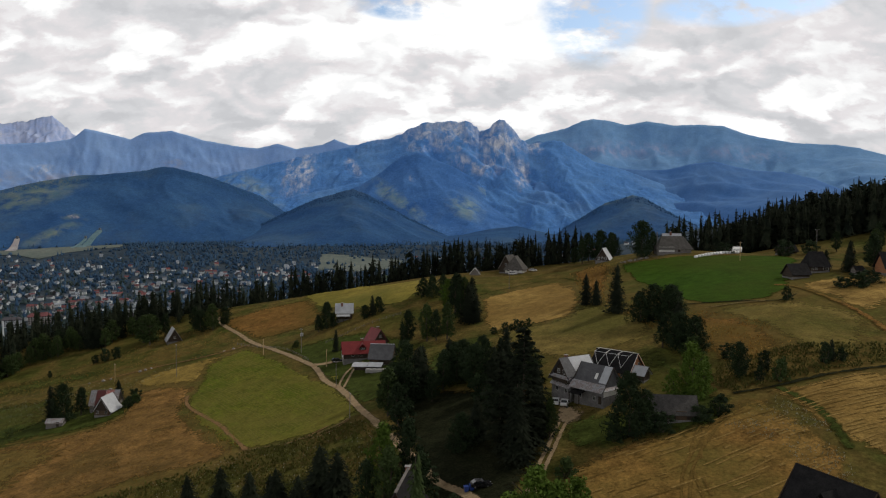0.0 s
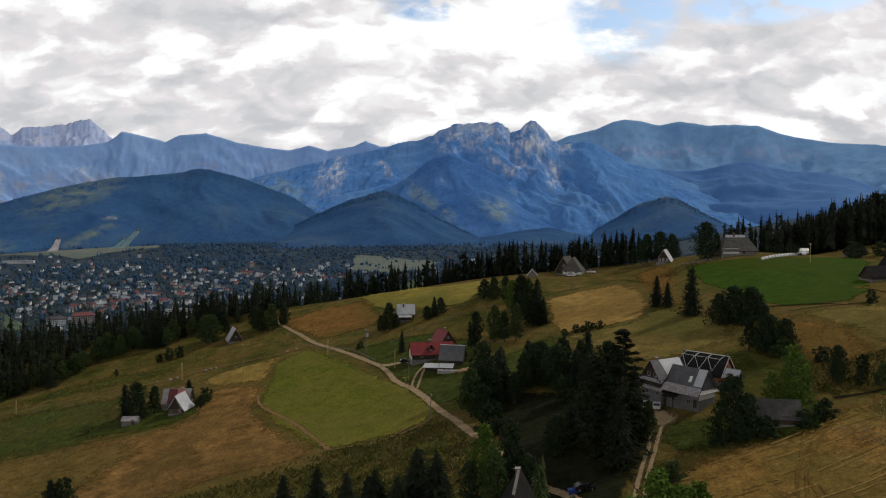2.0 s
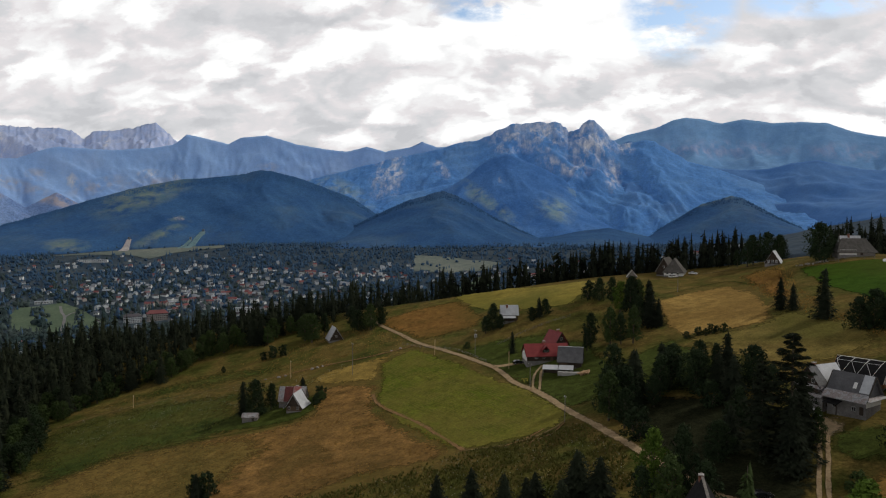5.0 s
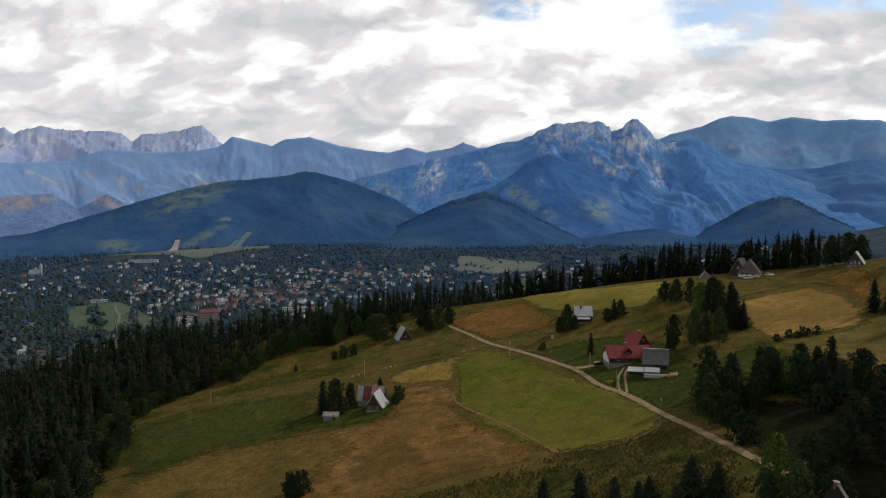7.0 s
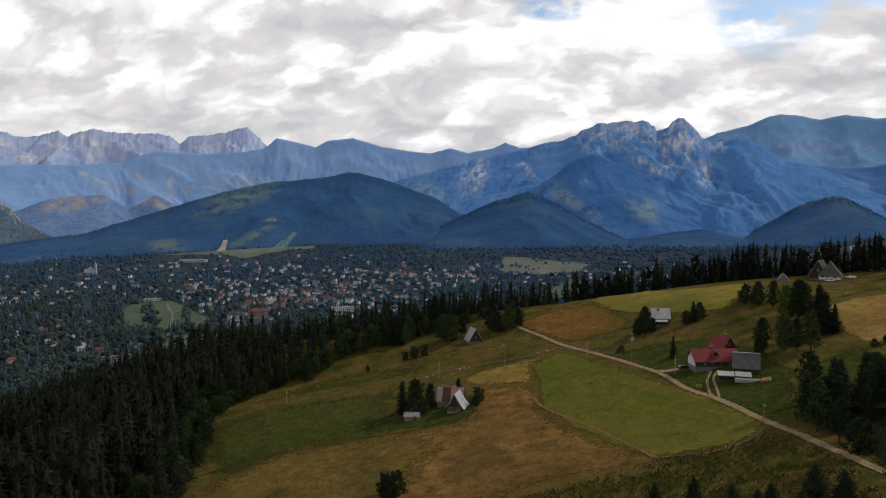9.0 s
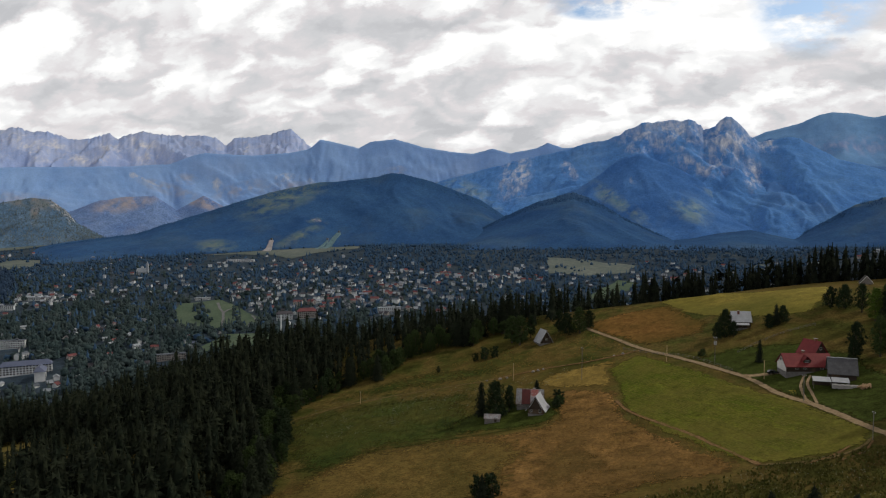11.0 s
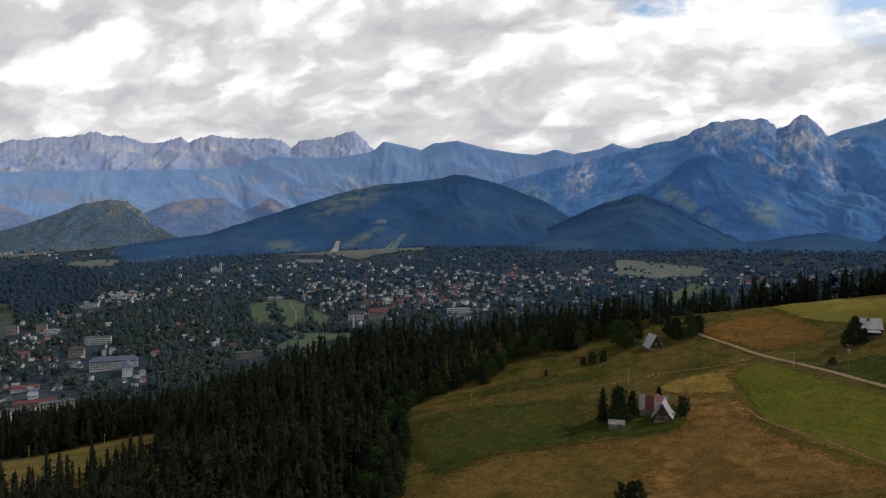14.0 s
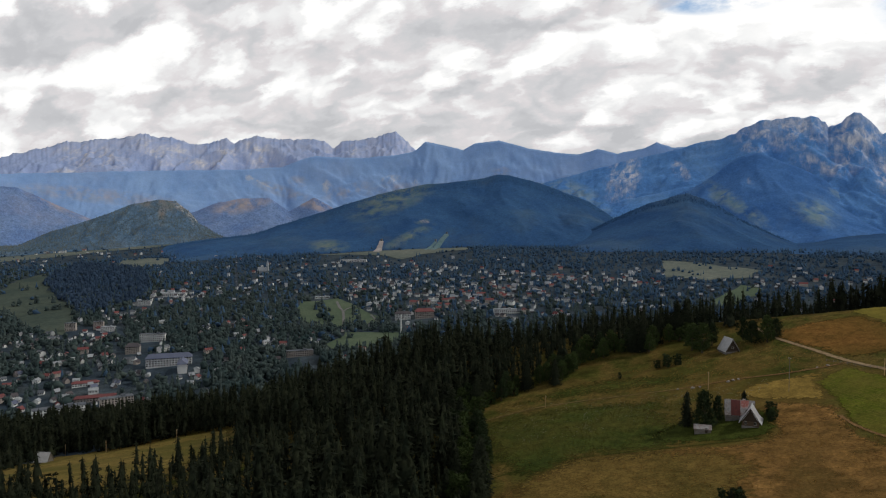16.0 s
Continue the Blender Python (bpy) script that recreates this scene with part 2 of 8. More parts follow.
M("lawn", [(0.0370, 0.0473, 0.0096), (0.0503, 0.0648, 0.0136), (0.0586, 0.0748, 0.0164), (0.0430, 0.0561, 0.0123)], 0.08, 0.95, mid=(0.35, 0.4), fine=(1.8, 0.45), bump=0.5, bscale=1.4, spec=0.02, rim=4.0)
# near black: the hollow's tree shade is put into this colour
M("brush_and_shade", [(0.0117, 0.0143, 0.0075), (0.0228, 0.0247, 0.0120), (0.0163, 0.0195, 0.0090)], 0.12, 0.95, mid=(0.5, 0.3), fine=(2.0, 0.4), bump=0.8, bscale=1.5, spec=0.02, rim=4.0)
M("dirt", [(0.2415, 0.1696, 0.0952), (0.3795, 0.2808, 0.1680), (0.2990, 0.2106, 0.1232)], 0.25, 0.95, mid=(0.8, 0.2), fine=(3.0, 0.25), bump=0.3, bscale=3, spec=0.02, rim=2.2)
M("track", [(0.13, 0.095, 0.036), (0.21, 0.155, 0.068), (0.11, 0.088, 0.030)], 0.25, 0.95, mid=(0.6, 0.35), fine=(2.5, 0.3), bump=0.3, bscale=3, spec=0.02, rim=2.6)
# valley ground: distance haze greys these colours towards blue
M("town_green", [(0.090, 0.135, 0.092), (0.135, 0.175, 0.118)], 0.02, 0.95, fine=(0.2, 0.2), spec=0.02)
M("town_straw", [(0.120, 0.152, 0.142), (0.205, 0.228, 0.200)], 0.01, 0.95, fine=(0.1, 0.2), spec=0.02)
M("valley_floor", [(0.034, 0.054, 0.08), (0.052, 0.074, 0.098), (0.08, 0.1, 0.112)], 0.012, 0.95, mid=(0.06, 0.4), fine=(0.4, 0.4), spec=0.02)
M("bark", [(0.05, 0.04, 0.03), (0.10, 0.08, 0.06)], 2.0, 0.95, where="object")
M("spruce", [(0.0105, 0.0142, 0.0105), (0.0220, 0.0280, 0.0185), (0.0340, 0.0390, 0.0245)], 0.5, 0.9, where="object", vary=0.4, spec=0.03)
M("forest_needles", [(0.0057, 0.0087, 0.0072), (0.0121, 0.0170, 0.0120), (0.0224, 0.0270, 0.0174), (0.0098, 0.0135, 0.0102), (0.0172, 0.0223, 0.0138)], 0.11, 0.9, vary=0.35, mid=(0.35, 0.35), spec=0.03)
M("leaf_dark", [(0.0150, 0.0265, 0.0140), (0.0350, 0.0520, 0.0240)], 0.5, 0.85, where="object", vary=0.4, spec=0.06)
M("leaf_mid", [(0.0270, 0.0450, 0.0170), (0.0600, 0.0860, 0.0290)], 0.5, 0.85, where="object", vary=0.4, spec=0.06)
M("leaf_light", [(0.050, 0.090, 0.014), (0.095, 0.145, 0.026)], 0.5, 0.85, where="object", vary=0.35, spec=0.06)
# leaf colour of the town trees, some blue haze mixed in
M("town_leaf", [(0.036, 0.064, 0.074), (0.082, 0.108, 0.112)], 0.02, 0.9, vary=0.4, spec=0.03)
M("hay", [(0.112, 0.120, 0.024), (0.190, 0.172, 0.042), (0.145, 0.140, 0.031)], 0.3, 0.95, fine=(2.0, 0.4), spec=0.02)
M("hay_dry", [(0.2100, 0.1302, 0.0378), (0.3024, 0.2016, 0.0672), (0.2520, 0.1596, 0.0487)], 0.3, 0.95, fine=(2.0, 0.4), spec=0.02)
M("hay_shade", [(0.13, 0.085, 0.024), (0.19, 0.12, 0.034)], 0.3, 0.95, fine=(2.0, 0.4), spec=0.02)
M("weed", [(0.0510, 0.0653, 0.0175), (0.1275, 0.1232, 0.0385), (0.0850, 0.0899, 0.0245)], 0.12, 0.9, vary=0.45, spec=0.03)
M("petal", [(0.28, 0.29, 0.20), (0.42, 0.42, 0.32)], 1.0, 0.9, vary=0.2)
M("earth", [(0.16, 0.095, 0.042), (0.25, 0.15, 0.07), (0.19, 0.115, 0.05)], 0.25, 0.95, mid=(0.8, 0.25), fine=(3.0, 0.3), spec=0.02, rim=3.2)
M("slope_green", [(0.036, 0.054, 0.012), (0.058, 0.074, 0.016), (0.082, 0.082, 0.02), (0.044, 0.062, 0.014)], 0.04, 0.95, mid=(0.25, 0.35), fine=(1.2, 0.45), bump=0.5, bscale=1.2, spec=0.02, rim=11.0)
# farther trees: more haze in the colour, so bluer and paler
M("hazed_far_leaf", [(0.044, 0.096, 0.190), (0.076, 0.136, 0.228)], 0.02, 0.9, vary=0.4, spec=0.03)
M("slope_tan", [(0.1, 0.078, 0.021), (0.142, 0.102, 0.029), (0.172, 0.116, 0.034), (0.092, 0.076, 0.02)], 0.04, 0.95, mid=(0.25, 0.35), fine=(1.2, 0.45), bump=0.5, bscale=1.2, spec=0.02, rim=11.0)
# pasture and wood down in the valley, tinted for haze as well
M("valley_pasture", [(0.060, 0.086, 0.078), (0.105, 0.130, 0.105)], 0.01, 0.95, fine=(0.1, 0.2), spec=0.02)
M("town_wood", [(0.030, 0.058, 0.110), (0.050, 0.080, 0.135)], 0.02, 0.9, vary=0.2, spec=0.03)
M("dry_tuft", [(0.1950, 0.1087, 0.0324), (0.3300, 0.1958, 0.0607), (0.4500, 0.2900, 0.1013)], 0.15, 0.95, vary=0.4, spec=0.02)

# ---- ground ----
HILL = (9.213, 7.632, 2.471, 0.7, -0.59, 33.333, -1.928, -4.469, -0.08, 3.183, -1.504, -1.568, -3.395, 1.55, -1.476)
KNOLLS = ((-22, 270, 32, -2.0), (-10, 345, 28, 7.2), (56, 332, 30, -3.7), (-55, 200, 35, -2.8), (95, 345, 28, 6.1))


def height(x, y):
    """The ground's height: the hillside, falling beyond its crest to the valley floor."""
    x, y = np.asarray(x, float), np.asarray(y, float)
    cx, cy = np.clip(x, -400, 150), np.clip(y, 105, 400)
    u, v = (cx + 60) / 150, (cy - 260) / 100
    z, n = 0.0 * x, 0
    for i in range(5):
        for j in range(5 - i):
            z = z + HILL[n] * u ** i * v ** j
            n += 1
    for bx, by, r, a in KNOLLS:
        z = z + a * np.exp(-((cx - bx) ** 2 + (cy - by) ** 2) / (2 * r * r))
    z = z + np.maximum(x - 150, 0) * (0.06 + 0.12 * np.clip((y - 290) / 60, 0, 1)) - 0.2 * np.maximum(-400 - x, 0) - 0.33 * np.maximum(y - 400, 0) * np.clip((230 - x) / 60, 0.25, 1)
    v = -150 + 0.08 * (np.clip(y, 500, 2300) - 1000)
    h = np.clip(0.5 + 0.5 * (z - v) / 8.0, 0, 1)
    return v + (z - v) * h + 8.0 * h * (1 - h)


def hz(x, y):
    return float(height(x, y))


def lattice(ix, iy, seed):
    n = (ix * 374761393 + iy * 668265263 + seed * 1442695041) & 0x7FFFFFFF
    n = ((n ^ (n >> 13)) * 1274126177) & 0x7FFFFFFF
    return ((n ^ (n >> 16)) & 0xFFFF) / 65535.0


def vnoise(x, y, seed=0, octaves=4, gain=0.5):
    """Value noise of arrays, 0 to 1."""
    x, y = np.asarray(x, float), np.asarray(y, float)
    s, a, tot = 0.0, 1.0, 0.0
    for o in range(octaves):
        fx, fy = np.floor(x), np.floor(y)
        ix, iy = fx.astype(np.int64), fy.astype(np.int64)
        u, v = x - fx, y - fy
        u, v = u * u * (3 - 2 * u), v * v * (3 - 2 * v)
        k = seed * 17 + o
        s = s + a * ((lattice(ix, iy, k) * (1 - u) + lattice(ix + 1, iy, k) * u) * (1 - v) + (lattice(ix, iy + 1, k) * (1 - u) + lattice(ix + 1, iy + 1, k) * u) * v)
        tot += a
        a *= gain
        x, y = x * 2.03 + 11.7, y * 2.03 + 5.3
    return s / tot


def mesh_of(name, verts, faces, mats, smooth=False, index=None):
    me = bpy.data.meshes.new(name)
    me.from_pydata([tuple(v) for v in np.asarray(verts, float).tolist()], [], [tuple(f) for f in (faces.tolist() if isinstance(faces, np.ndarray) else faces)])
    for m in (mats if isinstance(mats, (list, tuple)) else [mats]):
        me.materials.append(m)
    if index is not None:
        me.polygons.foreach_set("material_index", np.asarray(index, np.int32))
    if smooth:
        me.polygons.foreach_set("use_smooth", np.ones(len(me.polygons), bool))
    me.update()
    return me


def grid_faces(nx, ny):
    i = np.arange(nx - 1)[:, None] * ny + np.arange(ny - 1)[None]
    i = i.ravel()
    return np.stack([i, i + ny, i + ny + 1, i + 1], -1)


def spaced(a, b, near0, near1, fine, coarse):
    """Coordinates from a to b, fine between near0 and near1."""
    lo = np.arange(a, near0, coarse)
    return np.concatenate([lo, np.arange(near0, near1, fine), np.arange(near1, b + coarse, coarse)])


gx, gy = spaced(-4600, 4000, -480, 240, 6, 60), spaced(-700, 4900, 60, 480, 6, 60)
X, Y = np.meshgrid(gx, gy, indexing="ij")
Zg = height(X, Y)
gf = grid_faces(len(gx), len(gy))
mid_y = Y.ravel()[gf].mean(1)
mid_z = Zg.ravel()[gf].mean(1)
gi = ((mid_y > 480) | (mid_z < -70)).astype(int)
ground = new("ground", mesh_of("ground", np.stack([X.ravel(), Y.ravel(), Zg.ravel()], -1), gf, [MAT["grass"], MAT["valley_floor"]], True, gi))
tagged(ground, "grassy hillside falling to a wooded valley floor", "ground", kind="structure")


def outline(points, step=3.0, jitter=0.6, seed=1):
    """A closed outline with short, slightly uneven edges."""
    out = []
    n = len(points)
    for i in range(n):
        a, b = np.array(points[i], float), np.array(points[(i + 1) % n], float)
        k = max(1, int(np.hypot(*(b - a)) / step))
        for j in range(k):
            p = a + (b - a) * j / k
            s = vnoise(p[0] * 0.16 + 3, p[1] * 0.16, seed, 4, 0.65), vnoise(p[0] * 0.16, p[1] * 0.16 + 9, seed + 1, 4, 0.65)
            out.append((p[0] + (s[0] - 0.5) * 4 * jitter, p[1] + (s[1] - 0.5) * 4 * jitter))
    return out


def patch(name, points, mat, label, category="field", lift=0.12, step=1.6, jitter=1.3, cell=8.0, seed=1):
    """A patch of ground cover, draped on the ground."""
    bm = bmesh.new()
    edge = np.array(outline(points, step, jitter, seed))
    bm.faces.new([bm.verts.new((x, y, 0)) for x, y in edge])
    if cell == 8.0:
        cell = 4.0
    xs, ys = [v.co.x for v in bm.verts], [v.co.y for v in bm.verts]
    for axis, lo, hi in ((0, min(xs), max(xs)), (1, min(ys), max(ys))):
        c = lo + cell
        while c < hi:
            co, no = ((c, 0, 0), (1, 0, 0)) if axis == 0 else ((0, c, 0), (0, 1, 0))
            bmesh.ops.bisect_plane(bm, geom=bm.verts[:] + bm.edges[:] + bm.faces[:], plane_co=co, plane_no=no)
            c += cell
    bmesh.ops.triangulate(bm, faces=bm.faces[:])
    zz = height([v.co.x for v in bm.verts], [v.co.y for v in bm.verts])
    for v, z in zip(bm.verts, zz):
        v.co.z = z + lift
    bm.normal_update()
    for f in bm.faces:
        if f.normal.z < 0:
            f.normal_flip()
        f.smooth = True
    me = bpy.data.meshes.new(name)
    bm.to_mesh(me)
    bm.free()
    me.materials.append(MAT[mat])
    # metres to the nearest edge
    p = np.array([v.co[:2] for v in me.vertices])
    a, b = edge, np.roll(edge, -1, 0)
    d = b - a
    far = np.full(len(p), 1e9)
    for q, e in zip(a, d):
        s = np.clip(((p - q) @ e) / (e @ e + 1e-9), 0, 1)
        far = np.minimum(far, np.hypot(*(p - q - s[:, None] * e).T))
    me.attributes.new("rim", "FLOAT", "POINT").data.foreach_set("value", far.astype(np.float32))
    return tagged(new(name, me), label, category, kind="structure")


patch("meadow", [(-200, 196), (-179, 232), (-157, 236), (-143, 240), (-127, 241), (-117, 244), (-114, 252), (-117, 274), (-115, 280), (-109, 282), (-95, 275), (-92, 264), (-87, 242), (-73, 220), (-56, 198), (-63, 193), (-81, 190), (-95, 180), (-130, 160), (-190, 160)], "meadow_brown", "dry brown meadow grass on the slope", seed=3, lift=0.10, jitter=1.6)
patch("meadow", [(-85, 315), (-65, 286), (-52, 265), (-36, 240), (-27, 218), (-25, 207), (-30, 200), (-38, 198.5), (-49, 196.5), (-56, 198), (-73, 221), (-88, 245), (-93, 270), (-98, 300)], "meadow_green", "freshly mown green hay meadow with drying rows", seed=4, lift=0.16)
patch("meadow", [(-128, 295), (-121, 303), (-113, 308), (-101, 311), (-86, 317), (-97, 302), (-95, 283), (-94, 277), (-104, 281), (-116, 283)], "meadow_pale", "pale yellowish mown grass beside the path", seed=5, lift=0.14, jitter=1.0)
patch("meadow", [(-76, 398), (-50, 405), (-2, 362), (-6, 340), (-16, 322), (-36, 331), (-57, 353)], "meadow_yellow", "yellow-green mown meadow on the hill crest", seed=6, lift=0.12)
patch("meadow", [(-116, 373), (-81, 388), (-70, 388), (-62, 362), (-56, 343), (-58, 328), (-84, 325)], "meadow_russet", "russet unmown grass on the slope", seed=7, lift=0.10, jitter=1.6)
patch("meadow", [(17, 314), (39, 331), (53, 333), (57, 309), (53, 277), (45, 257), (37, 254), (17, 259), (15, 280)], "meadow_gold", "golden mown hay field", seed=8, lift=0.16)
patch("meadow", [(17, 259), (37, 254), (45, 257), (53, 277), (60, 246), (68, 234), (60, 212), (46, 207), (34, 208), (22, 230)], "meadow_olive", "olive mown grass field below the golden hay", seed=9, lift=0.12)
patch("meadow", [(80, 334), (93, 326), (110, 323), (150, 318), (146, 300), (139, 286), (114, 241), (105, 233), (88, 235), (83, 244), (78, 296)], "meadow_vivid", "lush bright green grass field", seed=10, lift=0.16)
patch("meadow", [(83, 227), (95, 230), (111, 226), (119, 205), (108, 183), (100, 174), (93, 177), (92, 191), (91, 208)], "meadow_olive", "yellowish mown field strip", seed=11, lift=0.12)
patch("meadow", [(123, 250), (134, 252), (152, 253), (152, 236), (122, 206), (121, 228), (120, 242)], "meadow_gold", "golden stubble field beyond a bank", seed=12, lift=0.12)
patch("meadow", [(24, 142), (33, 148), (44, 149.5), (56, 153), (66, 162), (71, 160), (75, 148), (76, 138), (69, 110), (22, 112)], "meadow_ochre", "ochre mown hay field with tractor rows", seed=13, lift=0.14)
patch("meadow", [(71, 163.5), (78, 163.5), (87, 165), (97, 167), (108, 166), (108, 130), (81, 130), (79, 138), (77.5, 146), (75, 157)], "meadow_gold", "straw-coloured mown field", seed=14, lift=0.14)
patch("lawn", [(-50, 268), (-36, 240), (-26, 212), (-14, 214), (-8, 250), (-12, 280), (-30, 300), (-46, 304), (-64, 298)], "lawn", "dark green lawn round the red-roofed house", "lawn", seed=21, lift=0.09)
patch("lawn", [(-4, 250), (14, 262), (20, 232), (32, 206), (18, 196), (-8, 214)], "lawn", "dark green grass at the wood's edge", "lawn", seed=22, lift=0.09)
patch("lawn", [(-118, 243), (-150, 246), (-158, 254), (-146, 268), (-118, 276), (-112, 266), (-113, 250)], "lawn", "green grass round the cottage", "lawn", seed=23, lift=0.13)
patch("lawn", [(26, 150), (46, 149), (62, 152), (66, 162), (58, 172), (40, 164), (26, 166)], "lawn", "dark green grass below the grey house", "lawn", seed=24, lift=0.17)
patch("slope_grass", [(-190, 206), (-212, 236), (-234, 272), (-211, 291), (-182, 297), (-155, 295), (-146, 272), (-141, 258), (-139, 242), (-152, 238), (-171, 235), (-183, 220)], "slope_green", "greener rough grass below the path", "grass", seed=71, lift=0.08, jitter=2.5)
patch("slope_grass", [(-226, 300), (-205, 322), (-180, 330), (-150, 328), (-140, 318), (-165, 310), (-195, 304)], "slope_green", "greener rough grass along the forest edge", "grass", seed=72, lift=0.08, jitter=2.5)
patch("slope_grass", [(64, 182), (58, 200), (40, 205), (34, 200), (48, 192), (58, 176), (68, 168)], "slope_green", "dark green grass behind the timber house", "grass", seed=73, lift=0.15, jitter=2.0)
patch("slope_grass", [(-208, 160), (-196, 212), (-182, 237), (-156, 241), (-132, 242), (-116, 226), (-118, 202), (-126, 180), (-150, 156)], "slope_tan", "faded olive-brown grass on the meadow", "grass", seed=74, lift=0.15, jitter=3.0)
# shade under the hollow's trees, laid as a dark sheet over rough grass
patch("brush_patch", [(-14, 213), (15, 197), (24, 178), (24, 160), (19, 146), (13, 132), (-2, 134), (-6, 152), (-9, 172)], "brush_and_shade", "rough grass in the hollow with tree shade painted in", "undergrowth", seed=15, lift=0.10, jitter=1.2)
patch("clearing", [(-475, 232), (-400, 170), (-350, 170), (-346, 214), (-339, 246), (-411, 334), (-437, 325), (-454, 284), (-506, 290)], "meadow_olive", "grassy clearing in the spruce forest", seed=16, lift=0.16, jitter=1.2)


def spline(points, step=2.0):
    p = [np.array(q, float) for q in points]
    p = [2 * p[0] - p[1]] + p + [2 * p[-1] - p[-2]]
    out = []
    for i in range(1, len(p) - 2):
        k = max(2, int(np.hypot(*(p[i + 1] - p[i])) / step))
        for j in range(k):
            s = j / k
            out.append(0.5 * (2 * p[i] + (p[i + 1] - p[i - 1]) * s + (2 * p[i - 1] - 5 * p[i] + 4 * p[i + 1] - p[i + 2]) * s * s + (3 * p[i] - p[i - 1] - 3 * p[i + 1] + p[i + 2]) * s ** 3))
    out.append(p[-2])
    return np.array(out)


def ribbon(name, points, width, mat, label, category="road", lift=0.24, uneven=0.25, seed=1):
    c = spline(points)
    d = np.gradient(c, axis=0)
    d /= np.hypot(d[:, 0], d[:, 1])[:, None] + 1e-9
    nrm = np.stack([-d[:, 1], d[:, 0]], -1)
    offs = np.linspace(-0.5, 0.5, 5)
    v = []
    for k, o in enumerate(offs):
        w = width * (1 + uneven * 2 * (vnoise(np.arange(len(c)) * 0.3, np.full(len(c), k // 3 * 7.7), seed, 3) - 0.5))
        q = c + nrm * (o * w)[:, None]
        v.append(np.column_stack([q, height(q[:, 0], q[:, 1]) + lift - 0.06 * (abs(o) == 0.25)]))
    n = len(c)
    f = grid_faces(5, n)
    me = mesh_of(name, np.concatenate(v), f[:, ::-1], MAT[mat], True)
    me.attributes.new("rim", "FLOAT", "POINT").data.foreach_set("value", np.repeat((0.3, 2.4, 4.5, 2.4, 0.3), n).astype(np.float32))
    return tagged(new(name, me), label, category, kind="structure")


ribbon("road", [(-118, 382), (-113, 369), (-97, 343), (-84, 321), (-67, 298), (-49, 271), (-41, 250), (-33, 234), (-24, 209), (-17, 190), (-8, 165), (-1, 148), (6, 138), (14, 120)], 2.35, "dirt", "pale gravel farm road winding down the hill", seed=2)
ribbon("road", [(-50, 272), (-44, 270.5), (-37, 270), (-30, 268)], 2.8, "dirt", "short dirt drive to the red-roofed house", seed=3)
ribbon("road", [(-34.5, 236), (-34.5, 246), (-33.5, 255), (-31, 263)], 1.0, "dirt", "wheel rut of a drive across grass", "track", seed=4)
ribbon("road", [(-32.5, 236), (-32, 246), (-31.5, 255), (-29, 263)], 1.0, "dirt", "wheel rut of a drive across grass", "track", seed=5)
ribbon("path", [(-231, 280), (-214, 293), (-197, 299), (-173, 303), (-150, 306)], 1.2, "track", "faint trodden path along the slope", "path", uneven=0.7, seed=6)
ribbon("path", [(-150, 306), (-128, 312), (-106, 314), (-85, 319)], 1.4, "earth", "worn path joining the gravel road", "path", uneven=0.6, seed=66)
for k, off in enumerate((-0.85, 0.85)):
    ribbon("drive", [(13.5 + off, 121), (15.5 + off, 132), (18 + off, 140), (20.5 + off, 147), (23 + off, 153), (25.2 + off, 159), (27.5 + off, 164.5)], 1.0, "dirt", "wheel rut of the dirt drive up to the grey house", "driveway", seed=7 + k)
patch("yard", [(25.5, 163), (29.5, 162.5), (33.5, 168), (32, 173), (28.5, 176.5), (26.5, 171)], "dirt", "bare earth yard before the grey house", "yard", lift=0.22, seed=51)
ribbon("path", [(-93, 262), (-88, 249), (-69, 223), (-54, 197)], 1.7, "earth", "worn strip between two meadows", "path", uneven=0.5, seed=8)
ribbon("path", [(-54, 197), (-40, 195), (-30, 199), (-26, 204)], 1.2, "track", "worn strip at a meadow's lower edge", "path", uneven=0.5, seed=9)

# unmown banks, field edges and tractor tracks
ribbon("bank", [(114, 250), (118, 244), (120, 222), (119, 205), (117, 188)], 2.6, "meadow_russet", "rough russet bank between two fields", "bank", lift=0.30, uneven=0.7, seed=31)
ribbon("bank", [(80, 241), (94, 235), (106, 229), (114, 234)], 1.2, "brush_and_shade", "dark unmown strip below the green field", "bank", lift=0.26, uneven=0.8, seed=32)
ribbon("bank", [(84, 232), (94, 232), (102, 230)], 1.0, "track", "pale worn strip along the field's edge", "path", lift=0.30, uneven=0.6, seed=33)
ribbon("bank", [(76, 164), (79, 154), (79, 145), (77, 136)], 2.0, "lawn", "green unmown strip between two hay fields", "bank", lift=0.26, uneven=0.9, seed=35)
ribbon("bank", [(66, 164), (75, 164.5), (90, 167.5), (108, 169)], 1.3, "brush_and_shade", "dark ditch edge above the hay field", "bank", lift=0.26, uneven=0.8, seed=36)
ribbon("bank", [(16, 319), (35, 334), (53, 341), (61, 322)], 0.9, "lawn", "dark unmown edge of the golden field", "bank", lift=0.24, uneven=0.8, seed=37)
for k, off in enumerate((0.0, 1.7)):
    ribbon("track", [(67 - off, 155.5 + off * 0.3), (59 - off, 151.5), (52 - off, 143), (47 - off, 135), (44 - off, 127)], 0.55, "hay_shade", "tractor track pressed into the hay field", "track", lift=0.24, uneven=0.8, seed=38 + k)
ribbon("path", [(-205, 214), (-182, 233), (-144, 241), (-118, 245)], 0.8, "lawn", "dark green line along the brown meadow's edge", "path", lift=0.22, uneven=0.9, seed=41)
ribbon("path", [(10, 372), (24, 362), (34, 367), (50, 369), (65, 366), (76, 352)], 1.8, "track", "rutted farm lane on the hill crest", "path", lift=0.24, uneven=0.5, seed=42)
